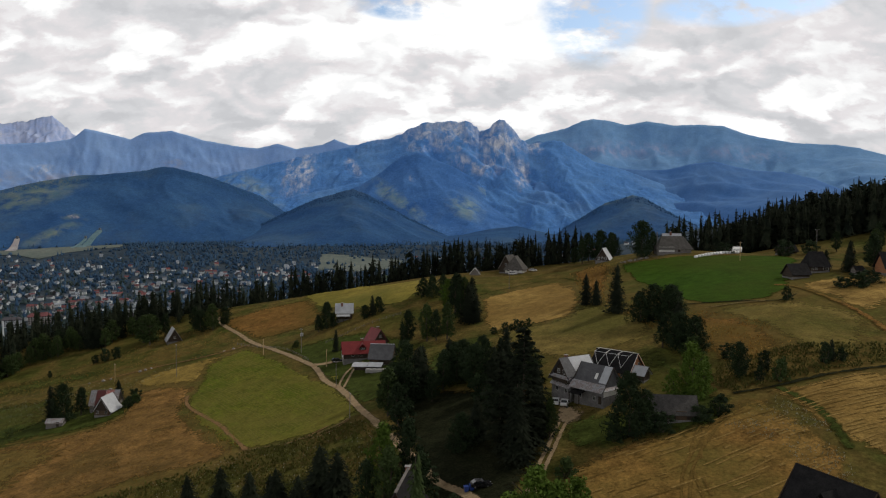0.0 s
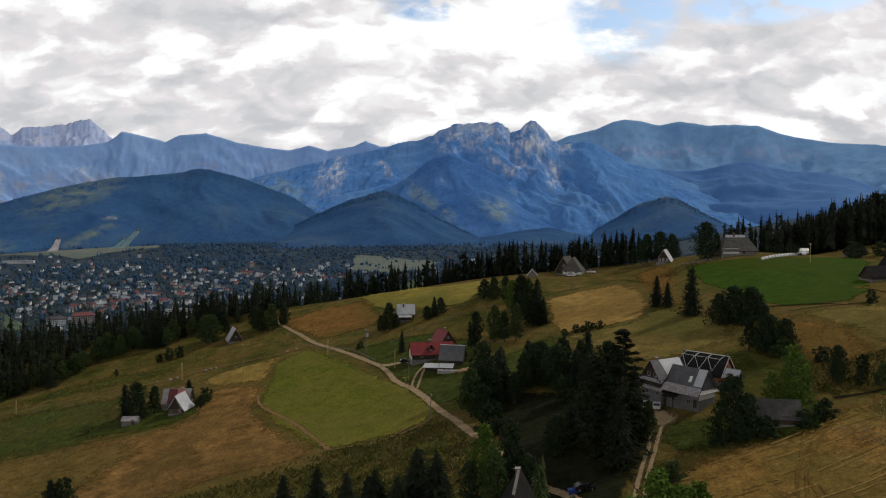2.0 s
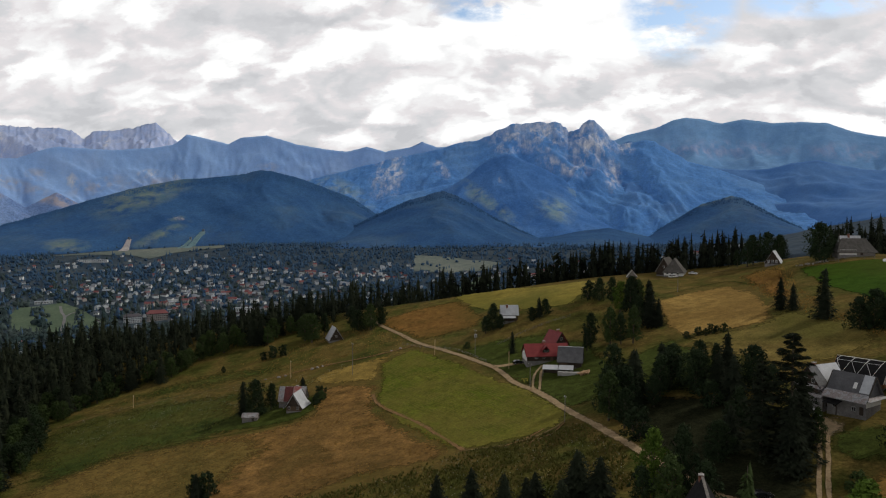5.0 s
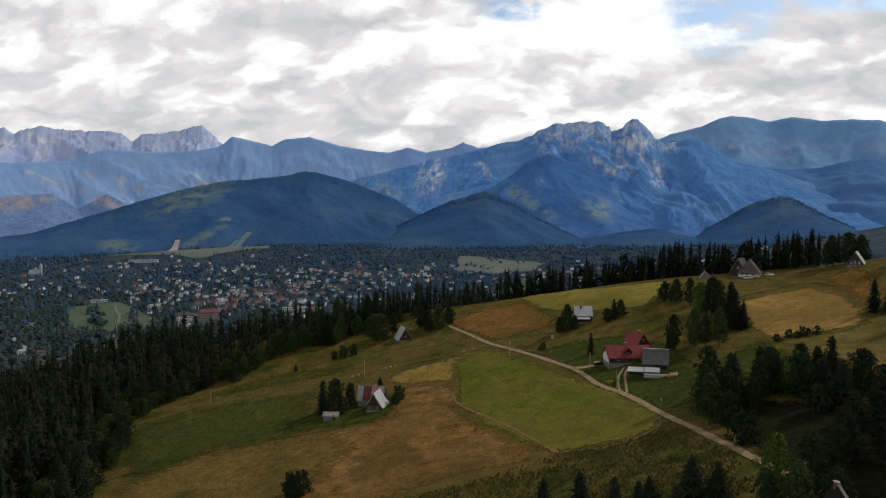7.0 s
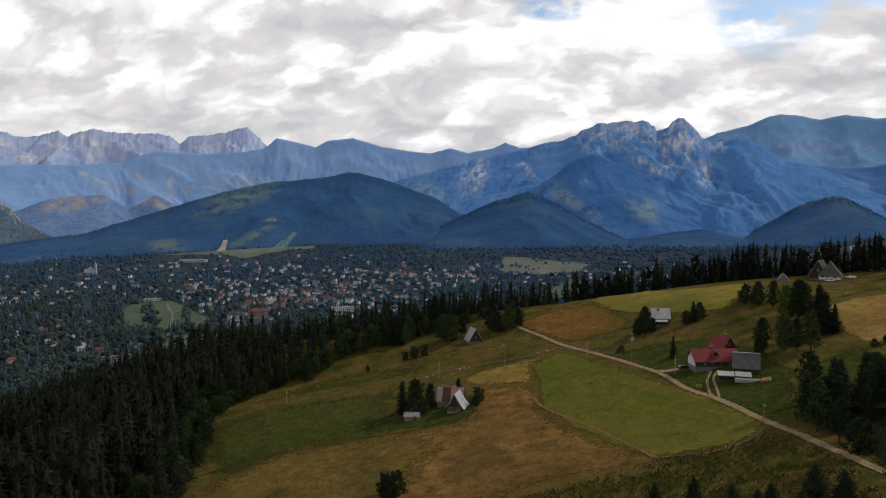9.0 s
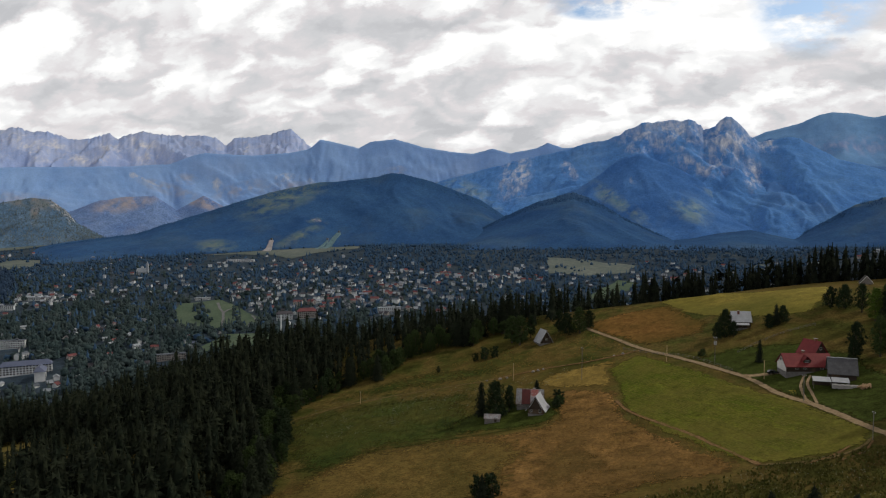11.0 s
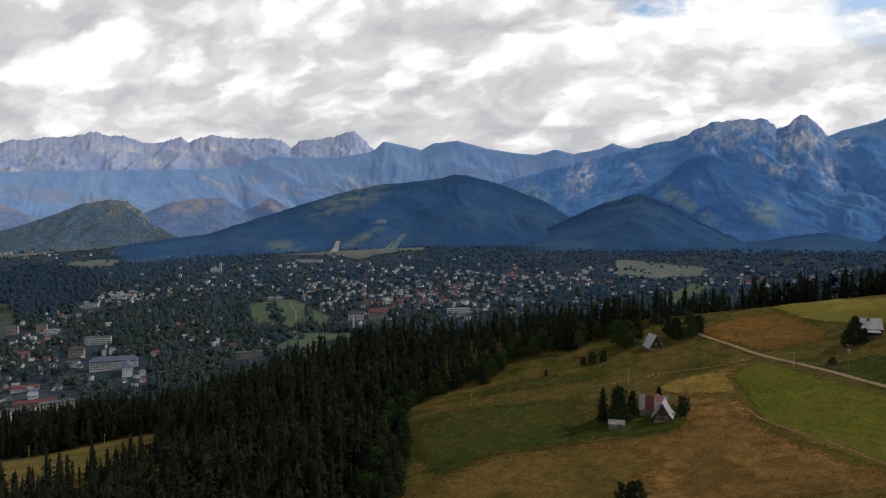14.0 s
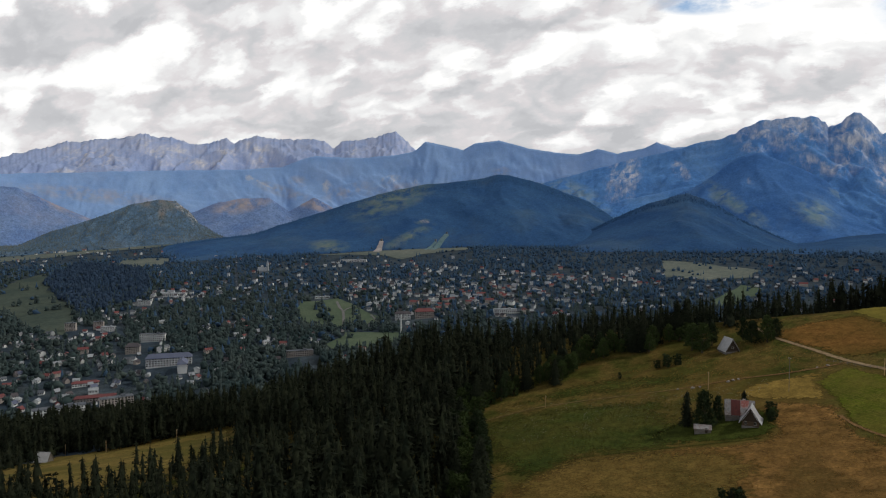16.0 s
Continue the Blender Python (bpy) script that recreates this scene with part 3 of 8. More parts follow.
patch("bare_ground", [(60, 345), (78, 346), (76, 330), (68, 300), (60, 272), (56, 290), (60, 320)], "meadow_russet", "dry russet grass beside the green field", "bank", seed=43, lift=0.11)
patch("bare_ground", [(78, 228), (90, 214), (90, 190), (80, 178), (70, 184), (72, 208)], "meadow_russet", "dry russet grass on the slope", "bank", seed=44, lift=0.09)


def hay_rows(points, guide, count, gap, width, mat, label, start=0.0, seed=1, loose=0.55):
    """Broken, slightly wandering rows of cut hay beside a guide line, inside a field."""
    c = spline(guide, 1.5)
    d = np.gradient(c, axis=0)
    d /= np.hypot(d[:, 0], d[:, 1])[:, None] + 1e-9
    nrm = np.stack([-d[:, 1], d[:, 0]], -1)
    n = len(c)
    vs, fs, base_i = [], [], 0
    g = np.arange(n)
    for k in range(count):
        off = start + gap * k + 0.9 * (vnoise(g * 0.12, g * 0 + k * 0.7, seed, 3) - 0.5) * gap * 1.1
        half = 0.5 * width * (0.4 + 1.3 * vnoise(g * 0.5, g * 0 + k * 5.1, seed + 2, 3))
        lines = []
        for sgn in (-1, 0, 1):
            q = c + nrm * (off + sgn * half)[:, None]
            lines.append(np.column_stack([q, height(q[:, 0], q[:, 1]) + 0.24 + 0.03 * (sgn == 0)]))
        q = c + nrm * off[:, None]
        there = np.array(within(q[:, 0], q[:, 1], points)) & (vnoise(g * 0.35, g * 0 + k * 3.3, seed + 4, 3) < loose)
        vs += lines
        for j in range(n - 1):
            if there[j] and there[j + 1]:
                for m in (0, 1):
                    a = base_i + m * n + j
                    fs.append((a, a + 1, a + n + 1, a + n))
        base_i += 3 * n
    ob = new("hay_rows", mesh_of("hay_rows", np.concatenate(vs), np.array(fs)[:, ::-1], MAT[mat], True))
    return tagged(ob, label, "hay", kind="stuff")


def within(x, y, poly):
    r = np.zeros(np.shape(x), bool)
    for (x0, y0), (x1, y1) in zip(poly, poly[1:] + poly[:1]):
        r ^= ((y0 > y) != (y1 > y)) & (x < (x1 - x0) * (y - y0) / (y1 - y0 + 1e-12) + x0)
    return r


GREEN_FIELD = [(-86, 312), (-66, 285), (-53, 264), (-37, 239), (-28, 217), (-27, 207), (-31, 202), (-48, 198), (-56, 200), (-72, 222), (-86, 246), (-91, 270), (-95, 298)]
hay_rows(GREEN_FIELD, [(-104, 334), (-90, 312), (-76, 290), (-58, 266), (-40, 240), (-26, 216)], 54, -0.98, 0.24, "hay", "thin yellow rows of cut hay on the green meadow", 8.0, 5, 0.60)
OCHRE_FIELD = [(25, 141), (33, 147), (44, 148.5), (56, 152), (66, 160), (70, 158), (73, 148), (74, 138), (68, 112), (24, 114)]
hay_rows(OCHRE_FIELD, [(16, 142), (30, 146), (45, 150), (60, 156), (80, 162)], 34, -1.2, 0.36, "hay_dry", "pale rows of cut hay on the ochre field", -1.0, 7, 0.46)
hay_rows(OCHRE_FIELD, [(16, 142), (30, 146), (45, 150), (60, 156), (80, 162)], 30, -1.3, 0.30, "hay_shade", "dark furrows between the rows of hay", -1.6, 8, 0.40)
hay_rows(OCHRE_FIELD, [(72, 163), (63, 158), (55, 149), (50, 139), (47, 122)], 2, -1.7, 0.5, "hay_shade", "dark wheel lines across the ochre field", 0.0, 9, 0.6)
STRAW_FIELD = [(72, 162.5), (78, 162.5), (87, 164), (97, 166), (107, 165), (107, 132), (82, 132), (80, 138), (78.5, 146), (76, 157)]
hay_rows(STRAW_FIELD, [(70, 160), (80, 163), (95, 166), (112, 168)], 26, -1.2, 0.38, "hay_dry", "pale rows of cut straw on the mown field", -1.0, 11)
hay_rows(STRAW_FIELD, [(70, 160), (80, 163), (95, 166), (112, 168)], 24, -1.25, 0.3, "hay_shade", "dark furrows on the mown field", -1.6, 12, 0.42)
hay_rows([(85, 228), (95, 230), (108, 226), (116, 214), (122, 194), (114, 183), (101, 183), (93, 191), (93, 216)], [(80, 232), (95, 233), (110, 229), (122, 212), (130, 196)], 34, -1.15, 0.24, "hay", "faint rows of cut grass on the yellowish field", -2.0, 13, 0.44)
hay_rows([(19, 315), (52, 335), (57, 322), (52, 270), (46, 266), (19, 264), (17, 278)], [(10, 318), (30, 330), (52, 342), (66, 346)], 50, -1.4, 0.36, "hay_dry", "faint rows of hay on the golden field", -3.0, 15, 0.42)
hay_rows([(121, 244), (134, 250), (148, 250), (150, 237), (130, 206), (122, 223)], [(112, 246), (124, 250), (140, 256), (156, 258)], 30, -1.4, 0.40, "hay_dry", "rows of straw on the golden stubble", -4.0, 17)
# worn curves below the green meadow
ribbon("path", [(-44, 194), (-37, 196.5), (-32, 201)], 1.1, "earth", "short worn earth curve on the bank", "path", uneven=0.6, seed=61)
ribbon("path", [(-36, 193), (-30, 196), (-26.5, 202)], 1.0, "earth", "short worn earth curve on the bank", "path", uneven=0.6, seed=62)


def tufts(poly, count, size, mat, name, label, seed, clump=0.5):
    """Loose tufts of herbs, three blades each."""
    g = np.random.default_rng(seed)
    xs, ys = [p[0] for p in poly], [p[1] for p in poly]
    x, y = g.uniform(min(xs), max(xs), count), g.uniform(min(ys), max(ys), count)
    ok = within(x, y, poly) & (vnoise(x / 7, y / 7, seed, 3) > clump - 0.25 * g.random(count))
    x, y = x[ok], y[ok]
    z = height(x, y) + 0.15
    n = len(x)
    a = g.random((n, 3)) * 6.3
    h = size * (0.5 + g.random((n, 3)))
    lean = 0.5 * g.normal(size=(n, 3, 2)) * size
    c = np.stack([x, y, z], -1)[:, None]
    side = np.stack([np.cos(a), np.sin(a), 0 * a], -1) * (0.35 * h)[..., None]
    tip = np.concatenate([lean, h[..., None]], -1)
    v = np.stack([c - side, c + side, c + tip], 2).reshape(-1, 3)
    ob = new(name, mesh_of(name, v, np.arange(3 * n * 3).reshape(-1, 3), MAT[mat], False))
    return tagged(ob, label, "grass", kind="stuff")


tufts([(-170, 175), (-178, 226), (-144, 236), (-116, 242), (-116, 276), (-98, 277), (-91, 257), (-77, 231), (-60, 211), (-58, 198), (-100, 178), (-140, 160)], 4200, 0.3, "dry_tuft", "dry_grass", "dry brown tufts over the meadow", 21, 0.48)
tufts([(-225, 300), (-150, 305), (-100, 313), (-84, 324), (-115, 370), (-150, 350), (-200, 322)], 3200, 0.3, "dry_tuft", "dry_grass", "dry tufts on the slope above the path", 22, 0.52)
tufts([(60, 345), (78, 346), (78, 330), (70, 300), (66, 250), (80, 232), (92, 214), (92, 186), (72, 180), (58, 250), (56, 290)], 4500, 0.36, "dry_tuft", "dry_grass", "dry russet tufts between the fields", 23, 0.48)
tufts([(-205, 205), (-230, 280), (-150, 300), (-122, 280), (-160, 245)], 5000, 0.36, "weed", "herbs", "rough green tufts on the open slope", 24, 0.5)
LOW_BANK = [(-120, 168), (-100, 176), (-72, 187), (-54, 196), (-30, 197), (-22, 200), (-14, 176), (-12, 156), (-30, 150), (-70, 152), (-110, 156)]
tufts(LOW_BANK, 9000, 0.55, "weed", "herbs", "rough green herbs on the slope below the meadows", 3, 0.45)
tufts(LOW_BANK, 2600, 0.22, "petal", "flowers", "small white wild flowers in the rough grass", 4, 0.55)
tufts([(66, 165), (90, 169), (110, 171), (112, 182), (92, 188), (70, 182), (62, 172)], 2600, 0.5, "weed", "herbs", "rough herbs along the field bank", 5, 0.45)
tufts([(58, 150), (74, 160), (78, 146), (72, 120), (64, 120), (66, 140)], 1500, 0.22, "petal", "flowers", "pale wild flowers along the hay field", 6, 0.55)
tufts([(-225, 300), (-150, 303), (-110, 310), (-120, 290), (-150, 275), (-200, 250), (-225, 265)], 2600, 0.24, "petal", "flowers", "pale flowers dotted over the grassy slope", 8, 0.62)

# ---- mountains ----
HUB = (-55.0, 0.0)
SLOPES = []
GRIDS = {}


def mountain(name, label, crest, reach, deep, mat, spurs=0.5, seed=1, rough=10.0, per=0.1, rows=50, back=500, taper=2.5, cell=330.0, rise=0.85, wave=0.7, grain=1.0, crisp=3, slant=1.0):
    """A range whose crest stands at that reach from HUB, with the given heights over azimuth (degrees), and slopes down to the valley floor over the distance deep."""
    az = np.array([c[0] for c in crest])
    zc = np.array([c[1] for c in crest], float)
    th = np.arange(az[0], az[-1], per)
    top = np.interp(th, az, zc)
    arc = np.radians(th) * reach
    top = top + rough * (vnoise(arc / 45, arc * 0, seed, 5, 0.68) - 0.5)
    s = np.concatenate([np.linspace(0, 1, rows), 1 + np.linspace(0.1, 1, 5)])
    A, S = np.meshgrid(arc, s, indexing="ij")
    TH = np.repeat(th[:, None], len(s), 1)
    ss = np.clip(S, 0, 1)
    n = max(3, int(3.0 / per))
    ker = np.hanning(n + 2)[1:-1]
    pad = np.concatenate([np.full(n, top[0]), top, np.full(n, top[-1])])
    broad = np.convolve(pad, ker / ker.sum(), "same")[n:-n]
    TOP = broad[:, None] + (top - broad)[:, None] * np.where(S > 1, 1, ss ** crisp)
    wav = (vnoise(arc / 420, arc * 0 + 5, seed + 7, 3) - 0.5) * wave
    r = reach - deep * (1 + wav[:, None]) * (1 - ss) + np.clip(S - 1, 0, None) * back
    x, y = HUB[0] + r * np.sin(np.radians(TH)), HUB[1] + r * np.cos(np.radians(TH))
    floor = height(x, y) - 3
    up = TOP - floor
    ends = np.clip(np.minimum(th - th[0], th[-1] - th) / taper, 0, 1)
    up = up * (ends * ends * (3 - 2 * ends))[:, None]
    D = (1 - ss) * deep / cell
    swing = 2 * vnoise(A / (cell * 3.0), 0 * A, seed + 6, 2) - 1
    u = A / cell + 1.3 * slant * D * swing + (vnoise(A / cell * 0.6, D * 0.8, seed + 5, 3) - 0.5) * 1.2
    g = 1 - np.abs(2 * vnoise(u, D * 1.1, seed + 1, 2) - 1)
    g2 = 1 - np.abs(2 * vnoise(u * 2.7, D * 3.2, seed + 2, 3) - 1)
    g3 = vnoise(A / cell * 9, D * 8, seed + 3, 4)
    env = np.clip(ss * (1 - ss) * 4, 0, 1)
    prof = ss ** rise * 0.82 + 0.18 * ss ** 3
    z = floor + up * (prof + spurs * env * (g - 0.82) * 0.55 + env ** 0.6 * 0.10 * grain * (g2 - 0.8) + env ** 0.5 * 0.03 * grain * (g3 - 0.5))
    z = np.where(S > 1, floor + up * (1 - 0.55 * (S - 1)), z)
    z = np.maximum(z, floor - 2)
    z[:, 0] = floor[:, 0] - 12
    pts = np.stack([x.ravel(), y.ravel(), z.ravel()], -1)
    ob = new(name, mesh_of(name, pts, grid_faces(*A.shape), MAT[mat], True))
    SLOPES.append(pts[::2])
    GRIDS[label] = pts.reshape(*A.shape, 3)[:, :rows]
    return tagged(ob, label, "mountain", kind="structure")


def slope_height(x, y):
    """The height of the ground or of the hillside above it."""
    best = hz(x, y)
    for p in SLOPES:
        d = (p[:, 0] - x) ** 2 + (p[:, 1] - y) ** 2
        i = int(np.argmin(d))
        if d[i] < 30 ** 2:
            best = max(best, float(p[i, 2]))
    return best


def hazed_mountain_material(name, forest, rock, meadow, line=2000, soft=60, rocks=(), lit_clearings=(), patchy=0.16, open_rock=1.0, grainy=0.17, ragged=1.0, relief=0.25):
    """Forest with clearings and crags, distance haze mixed into every colour and sunlight into the clearings; bare rock
    above the line. rocks and clearings: azimuth, height, half width, half height, slant.
    """
    m = bpy.data.materials.new(name)
    m.use_nodes = True
    t = m.node_tree
    p = t.nodes["Principled BSDF"]
    geo = t.nodes.new("ShaderNodeNewGeometry")
    pos, nor = t.nodes.new("ShaderNodeSeparateXYZ"), t.nodes.new("ShaderNodeSeparateXYZ")
    t.links.new(geo.outputs["Position"], pos.inputs[0])
    t.links.new(geo.outputs["Normal"], nor.inputs[0])

    def nz(s, d, r=0.6, stretch=None):
        n = node(t, "ShaderNodeTexNoise", Scale=s, Detail=d, Roughness=r)
        if stretch:
            mp = t.nodes.new("ShaderNodeMapping")
            mp.inputs["Scale"].default_value = stretch
            t.links.new(geo.outputs["Position"], mp.inputs[0])
            t.links.new(mp.outputs[0], n.inputs["Vector"])
        else:
            t.links.new(geo.outputs["Position"], n.inputs["Vector"])
        return n.outputs[0]

    def zone(spots, rough, more):
        """1 inside the spots, with an edge frayed by the noise."""
        best = None
        for az, zc, wide, tall, slant in spots:
            a = radians(az)
            dot = t.nodes.new("ShaderNodeVectorMath")
            dot.operation = "DOT_PRODUCT"
            dot.inputs[1].default_value = (math.cos(a), -math.sin(a), 0)
            t.links.new(geo.outputs["Position"], dot.inputs[0])
            u = maths(t, "SUBTRACT", dot.outputs["Value"], HUB[0] * math.cos(a) - HUB[1] * math.sin(a))
            v = maths(t, "SUBTRACT", maths(t, "SUBTRACT", pos.outputs[2], zc), maths(t, "MULTIPLY", u, slant))
            d = maths(t, "ADD", maths(t, "POWER", maths(t, "ABSOLUTE", maths(t, "DIVIDE", u, wide)), 2.0), maths(t, "POWER", maths(t, "ABSOLUTE", maths(t, "DIVIDE", v, tall)), 2.0))
            q = maths(t, "SUBTRACT", 1.0, maths(t, "MULTIPLY", d, 0.6), clamp=True)
            best = q if best is None else maths(t, "MAXIMUM", best, q)
        return maths(t, "MULTIPLY", best, maths(t, "ADD", maths(t, "MULTIPLY", maths(t, "SUBTRACT", rough, 0.5), 6.0), more, clamp=True))
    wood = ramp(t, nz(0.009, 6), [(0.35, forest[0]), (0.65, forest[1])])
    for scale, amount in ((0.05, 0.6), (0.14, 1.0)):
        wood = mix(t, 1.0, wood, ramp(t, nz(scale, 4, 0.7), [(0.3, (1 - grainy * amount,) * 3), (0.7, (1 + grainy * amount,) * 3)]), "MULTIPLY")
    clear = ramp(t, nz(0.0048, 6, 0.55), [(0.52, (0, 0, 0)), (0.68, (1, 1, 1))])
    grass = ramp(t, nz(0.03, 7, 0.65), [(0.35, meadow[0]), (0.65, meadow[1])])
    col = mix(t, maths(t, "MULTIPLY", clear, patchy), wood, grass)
    # patches of sun on the slopes, painted as lighter, warmer grass
    if lit_clearings:
        col = mix(t, maths(t, "MULTIPLY", zone(lit_clearings, nz(0.018, 8, 0.62), 0.62), 0.78), col, grass)
    h = maths(t, "ADD", pos.outputs[2], maths(t, "MULTIPLY", maths(t, "SUBTRACT", nz(0.008, 7, 0.65), 0.5), soft * 3.0))
    above = maths(t, "DIVIDE", maths(t, "SUBTRACT", h, line), soft, clamp=True)
    steep = maths(t, "MULTIPLY", maths(t, "SUBTRACT", 0.74, nor.outputs[2]), 6.0, clamp=True)
    streak = ramp(t, nz(0.016, 9, 0.66, (1.2, 0.5, 0.55)), [(0.42, (0, 0, 0)), (0.58, (1, 1, 1))])
    bare = maths(t, "MULTIPLY", maths(t, "MULTIPLY", above, maths(t, "ADD", maths(t, "MULTIPLY", streak, 0.75), maths(t, "MULTIPLY", steep, 0.5)), clamp=True), open_rock)
    if rocks:
        bare = maths(t, "MAXIMUM", bare, zone(rocks, nz(0.026 * ragged, 9, 0.7, (1.1, 0.5, 0.6)), 0.32))
    # pale stone, with sunlight added to the brighter tone's colour
    stone = ramp(t, nz(0.045, 9, 0.7, (1.3, 0.4, 0.4)), [(0.36, rock[0]), (0.64, rock[1])])
    col = mix(t, bare, col, stone)
    t.links.new(col, p.inputs["Base Color"])
    p.inputs["Roughness"].default_value = 0.95
    p.inputs["Specular IOR Level"].default_value = 0.05
    b = node(t, "ShaderNodeBump", Strength=relief, Distance=8.0)
    t.links.new(nz(0.035, 8, 0.62), b.inputs["Height"])
    t.links.new(b.outputs[0], p.inputs["Normal"])
    MAT[name] = m


# sunlit spots of the foothills, put into the colour as open grass
HILL_LIT_CLEARINGS = ((-28.07, 129, 156, 50, 0.35), (-25.9, 43, 29, 10, 0), (-29.81, 72, 29, 19, 0), (-27.0, -9, 83, 17, 0.4), (-33.26, -39, 62, 17, 0), (14.81, 110, 83, 12, 0.3))
# aerial haze is painted in: bluer and paler colours for farther ranges
hazed_mountain_material("far_crags", ((0.326, 0.427, 0.706), (0.386, 0.485, 0.75)), ((0.40, 0.46, 0.64), (0.86, 0.82, 0.80)), ((0.40, 0.45, 0.62), (0.50, 0.53, 0.62)), 360, 80, rocks=((-49.3, 397, 184, 80, -0.1), (-45.41, 423, 134, 87, -0.4), (-41.68, 373, 161, 40, 0.1), (-37.72, 433, 141, 107, -0.3), (-40.11, 429, 74, 74, 0), (-30.71, 456, 30, 47, 0), (-50.74, 301, 100, 20, 0.2), (-43.56, 428, 84, 67, -0.4)), open_rock=0.35, ragged=0.8, grainy=0.08, relief=0.18)
hazed_mountain_material("mid_ridge", ((0.229, 0.391, 0.719), (0.298, 0.471, 0.789)), ((0.45, 0.52, 0.66), (0.75, 0.76, 0.80)), ((0.297, 0.38, 0.55), (0.45, 0.446, 0.55)), 2000, 60, rocks=((-26.02, 228, 22, 20, -0.6), (-27.76, 249, 56, 22, 0), (-32.92, 212, 34, 34, -0.5), (-38.68, 255, 17, 14, 0), (-37.88, 233, 62, 8, -0.5)), lit_clearings=((-36.27, 187, 124, 28, -0.3), (-31.23, 188, 111, 33, 0.3), (-27.78, 197, 138, 28, 0.1), (-19.42, 290, 50, 22, 0), (-35.02, 238, 44, 28, 0), (-49.15, 161, 332, 33, -0.1)), grainy=0.07, relief=0.12)
hazed_mountain_material("massif", ((0.083, 0.229, 0.558), (0.12, 0.293, 0.634)), ((0.25, 0.35, 0.55), (0.86, 0.86, 0.90)), ((0.16, 0.29, 0.4), (0.3, 0.38, 0.42)), 385, 60, rocks=((1.09, 409, 200, 75, -0.05), (5.5, 381, 110, 120, 0), (3.36, 260, 100, 40, -0.25), (7.08, 225, 35, 75, -0.3), (-10.17, 233, 75, 105, 0.5), (-6.07, 252, 35, 35, -0.6), (-0.81, 348, 65, 25, 0), (7.99, 350, 40, 45, 0), (4.97, 288, 30, 50, 0)), lit_clearings=((-13.82, 156, 111, 54, -0.45), (-16.23, 195, 99, 25, -0.2), (-12.08, 64, 62, 49, -0.5)), open_rock=0.55)
hazed_mountain_material("spur", ((0.06, 0.171, 0.448), (0.089, 0.223, 0.519)), ((0.30, 0.36, 0.46), (0.50, 0.54, 0.60)), ((0.18, 0.31, 0.36), (0.37, 0.47, 0.43)), rocks=((-1.3, 192, 17, 13, 0),), lit_clearings=((-2.28, 103, 103, 34, -0.75), (-3.28, 133, 43, 30, 0), (2.78, 74, 69, 43, -0.3), (6.12, 75, 129, 17, -0.62), (7.68, 53, 43, 17, -0.3)))
hazed_mountain_material("right_ridge", ((0.158, 0.327, 0.607), (0.202, 0.388, 0.662)), ((0.24, 0.35, 0.62), (0.36, 0.44, 0.66)), ((0.19, 0.31, 0.53), (0.27, 0.37, 0.55)), rocks=((13.28, 378, 214, 43, -0.1), (15.71, 395, 275, 37, -0.1), (22.99, 350, 183, 43, -0.1)), grainy=0.09, relief=0.15)
hazed_mountain_material("side_ridge", ((0.075, 0.194, 0.473), (0.107, 0.24, 0.526)), ((0.24, 0.35, 0.62), (0.36, 0.44, 0.66)), ((0.11, 0.22, 0.40), (0.18, 0.28, 0.40)), grainy=0.10, relief=0.15)
hazed_mountain_material("foothill", ((0.031, 0.091, 0.229), (0.047, 0.123, 0.271)), ((0.36, 0.34, 0.33), (0.52, 0.48, 0.45)), ((0.125, 0.205, 0.20), (0.245, 0.285, 0.22)), rocks=((-25.81, 43, 17, 6, -0.2),), lit_clearings=HILL_LIT_CLEARINGS, ragged=1.4)
hazed_mountain_material("near_hill", ((0.081, 0.152, 0.253), (0.133, 0.209, 0.293)), ((0.55, 0.54, 0.52), (0.85, 0.84, 0.80)), ((0.187, 0.209, 0.18), (0.33, 0.275, 0.24)), rocks=((-43.21, 89, 29, 20, -0.6), (-42.73, 46, 12, 24, -0.4), (-43.69, 106, 20, 10, -0.3)), lit_clearings=((-44.94, 70, 15, 53, 0.2), (-44.81, 122, 121, 24, 0), (-43.89, 105, 97, 34, -0.4)), grainy=0.35, ragged=1.6)
hazed_mountain_material("lit_hill", ((0.136, 0.23, 0.468), (0.199, 0.299, 0.522)), ((0.40, 0.38, 0.38), (0.55, 0.52, 0.50)), ((0.33, 0.31, 0.33), (0.56, 0.44, 0.38)), lit_clearings=((-39.16, 117, 120, 37, 0.2), (-35.07, 144, 133, 32, -0.3), (-36.31, 177, 133, 21, 0), (-33.62, 117, 80, 32, -0.3), (-50.55, 108, 159, 43, -0.35), (-48.17, 76, 159, 21, 0)), grainy=0.3)

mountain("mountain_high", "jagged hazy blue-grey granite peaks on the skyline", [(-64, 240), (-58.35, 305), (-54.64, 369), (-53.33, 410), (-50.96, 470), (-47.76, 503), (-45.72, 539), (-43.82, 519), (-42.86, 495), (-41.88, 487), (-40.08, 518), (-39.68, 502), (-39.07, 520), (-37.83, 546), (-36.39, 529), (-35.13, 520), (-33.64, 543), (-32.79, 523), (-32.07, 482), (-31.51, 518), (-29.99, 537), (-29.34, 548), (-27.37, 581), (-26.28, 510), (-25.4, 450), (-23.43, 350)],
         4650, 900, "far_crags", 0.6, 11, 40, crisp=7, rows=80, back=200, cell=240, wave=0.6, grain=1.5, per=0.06)
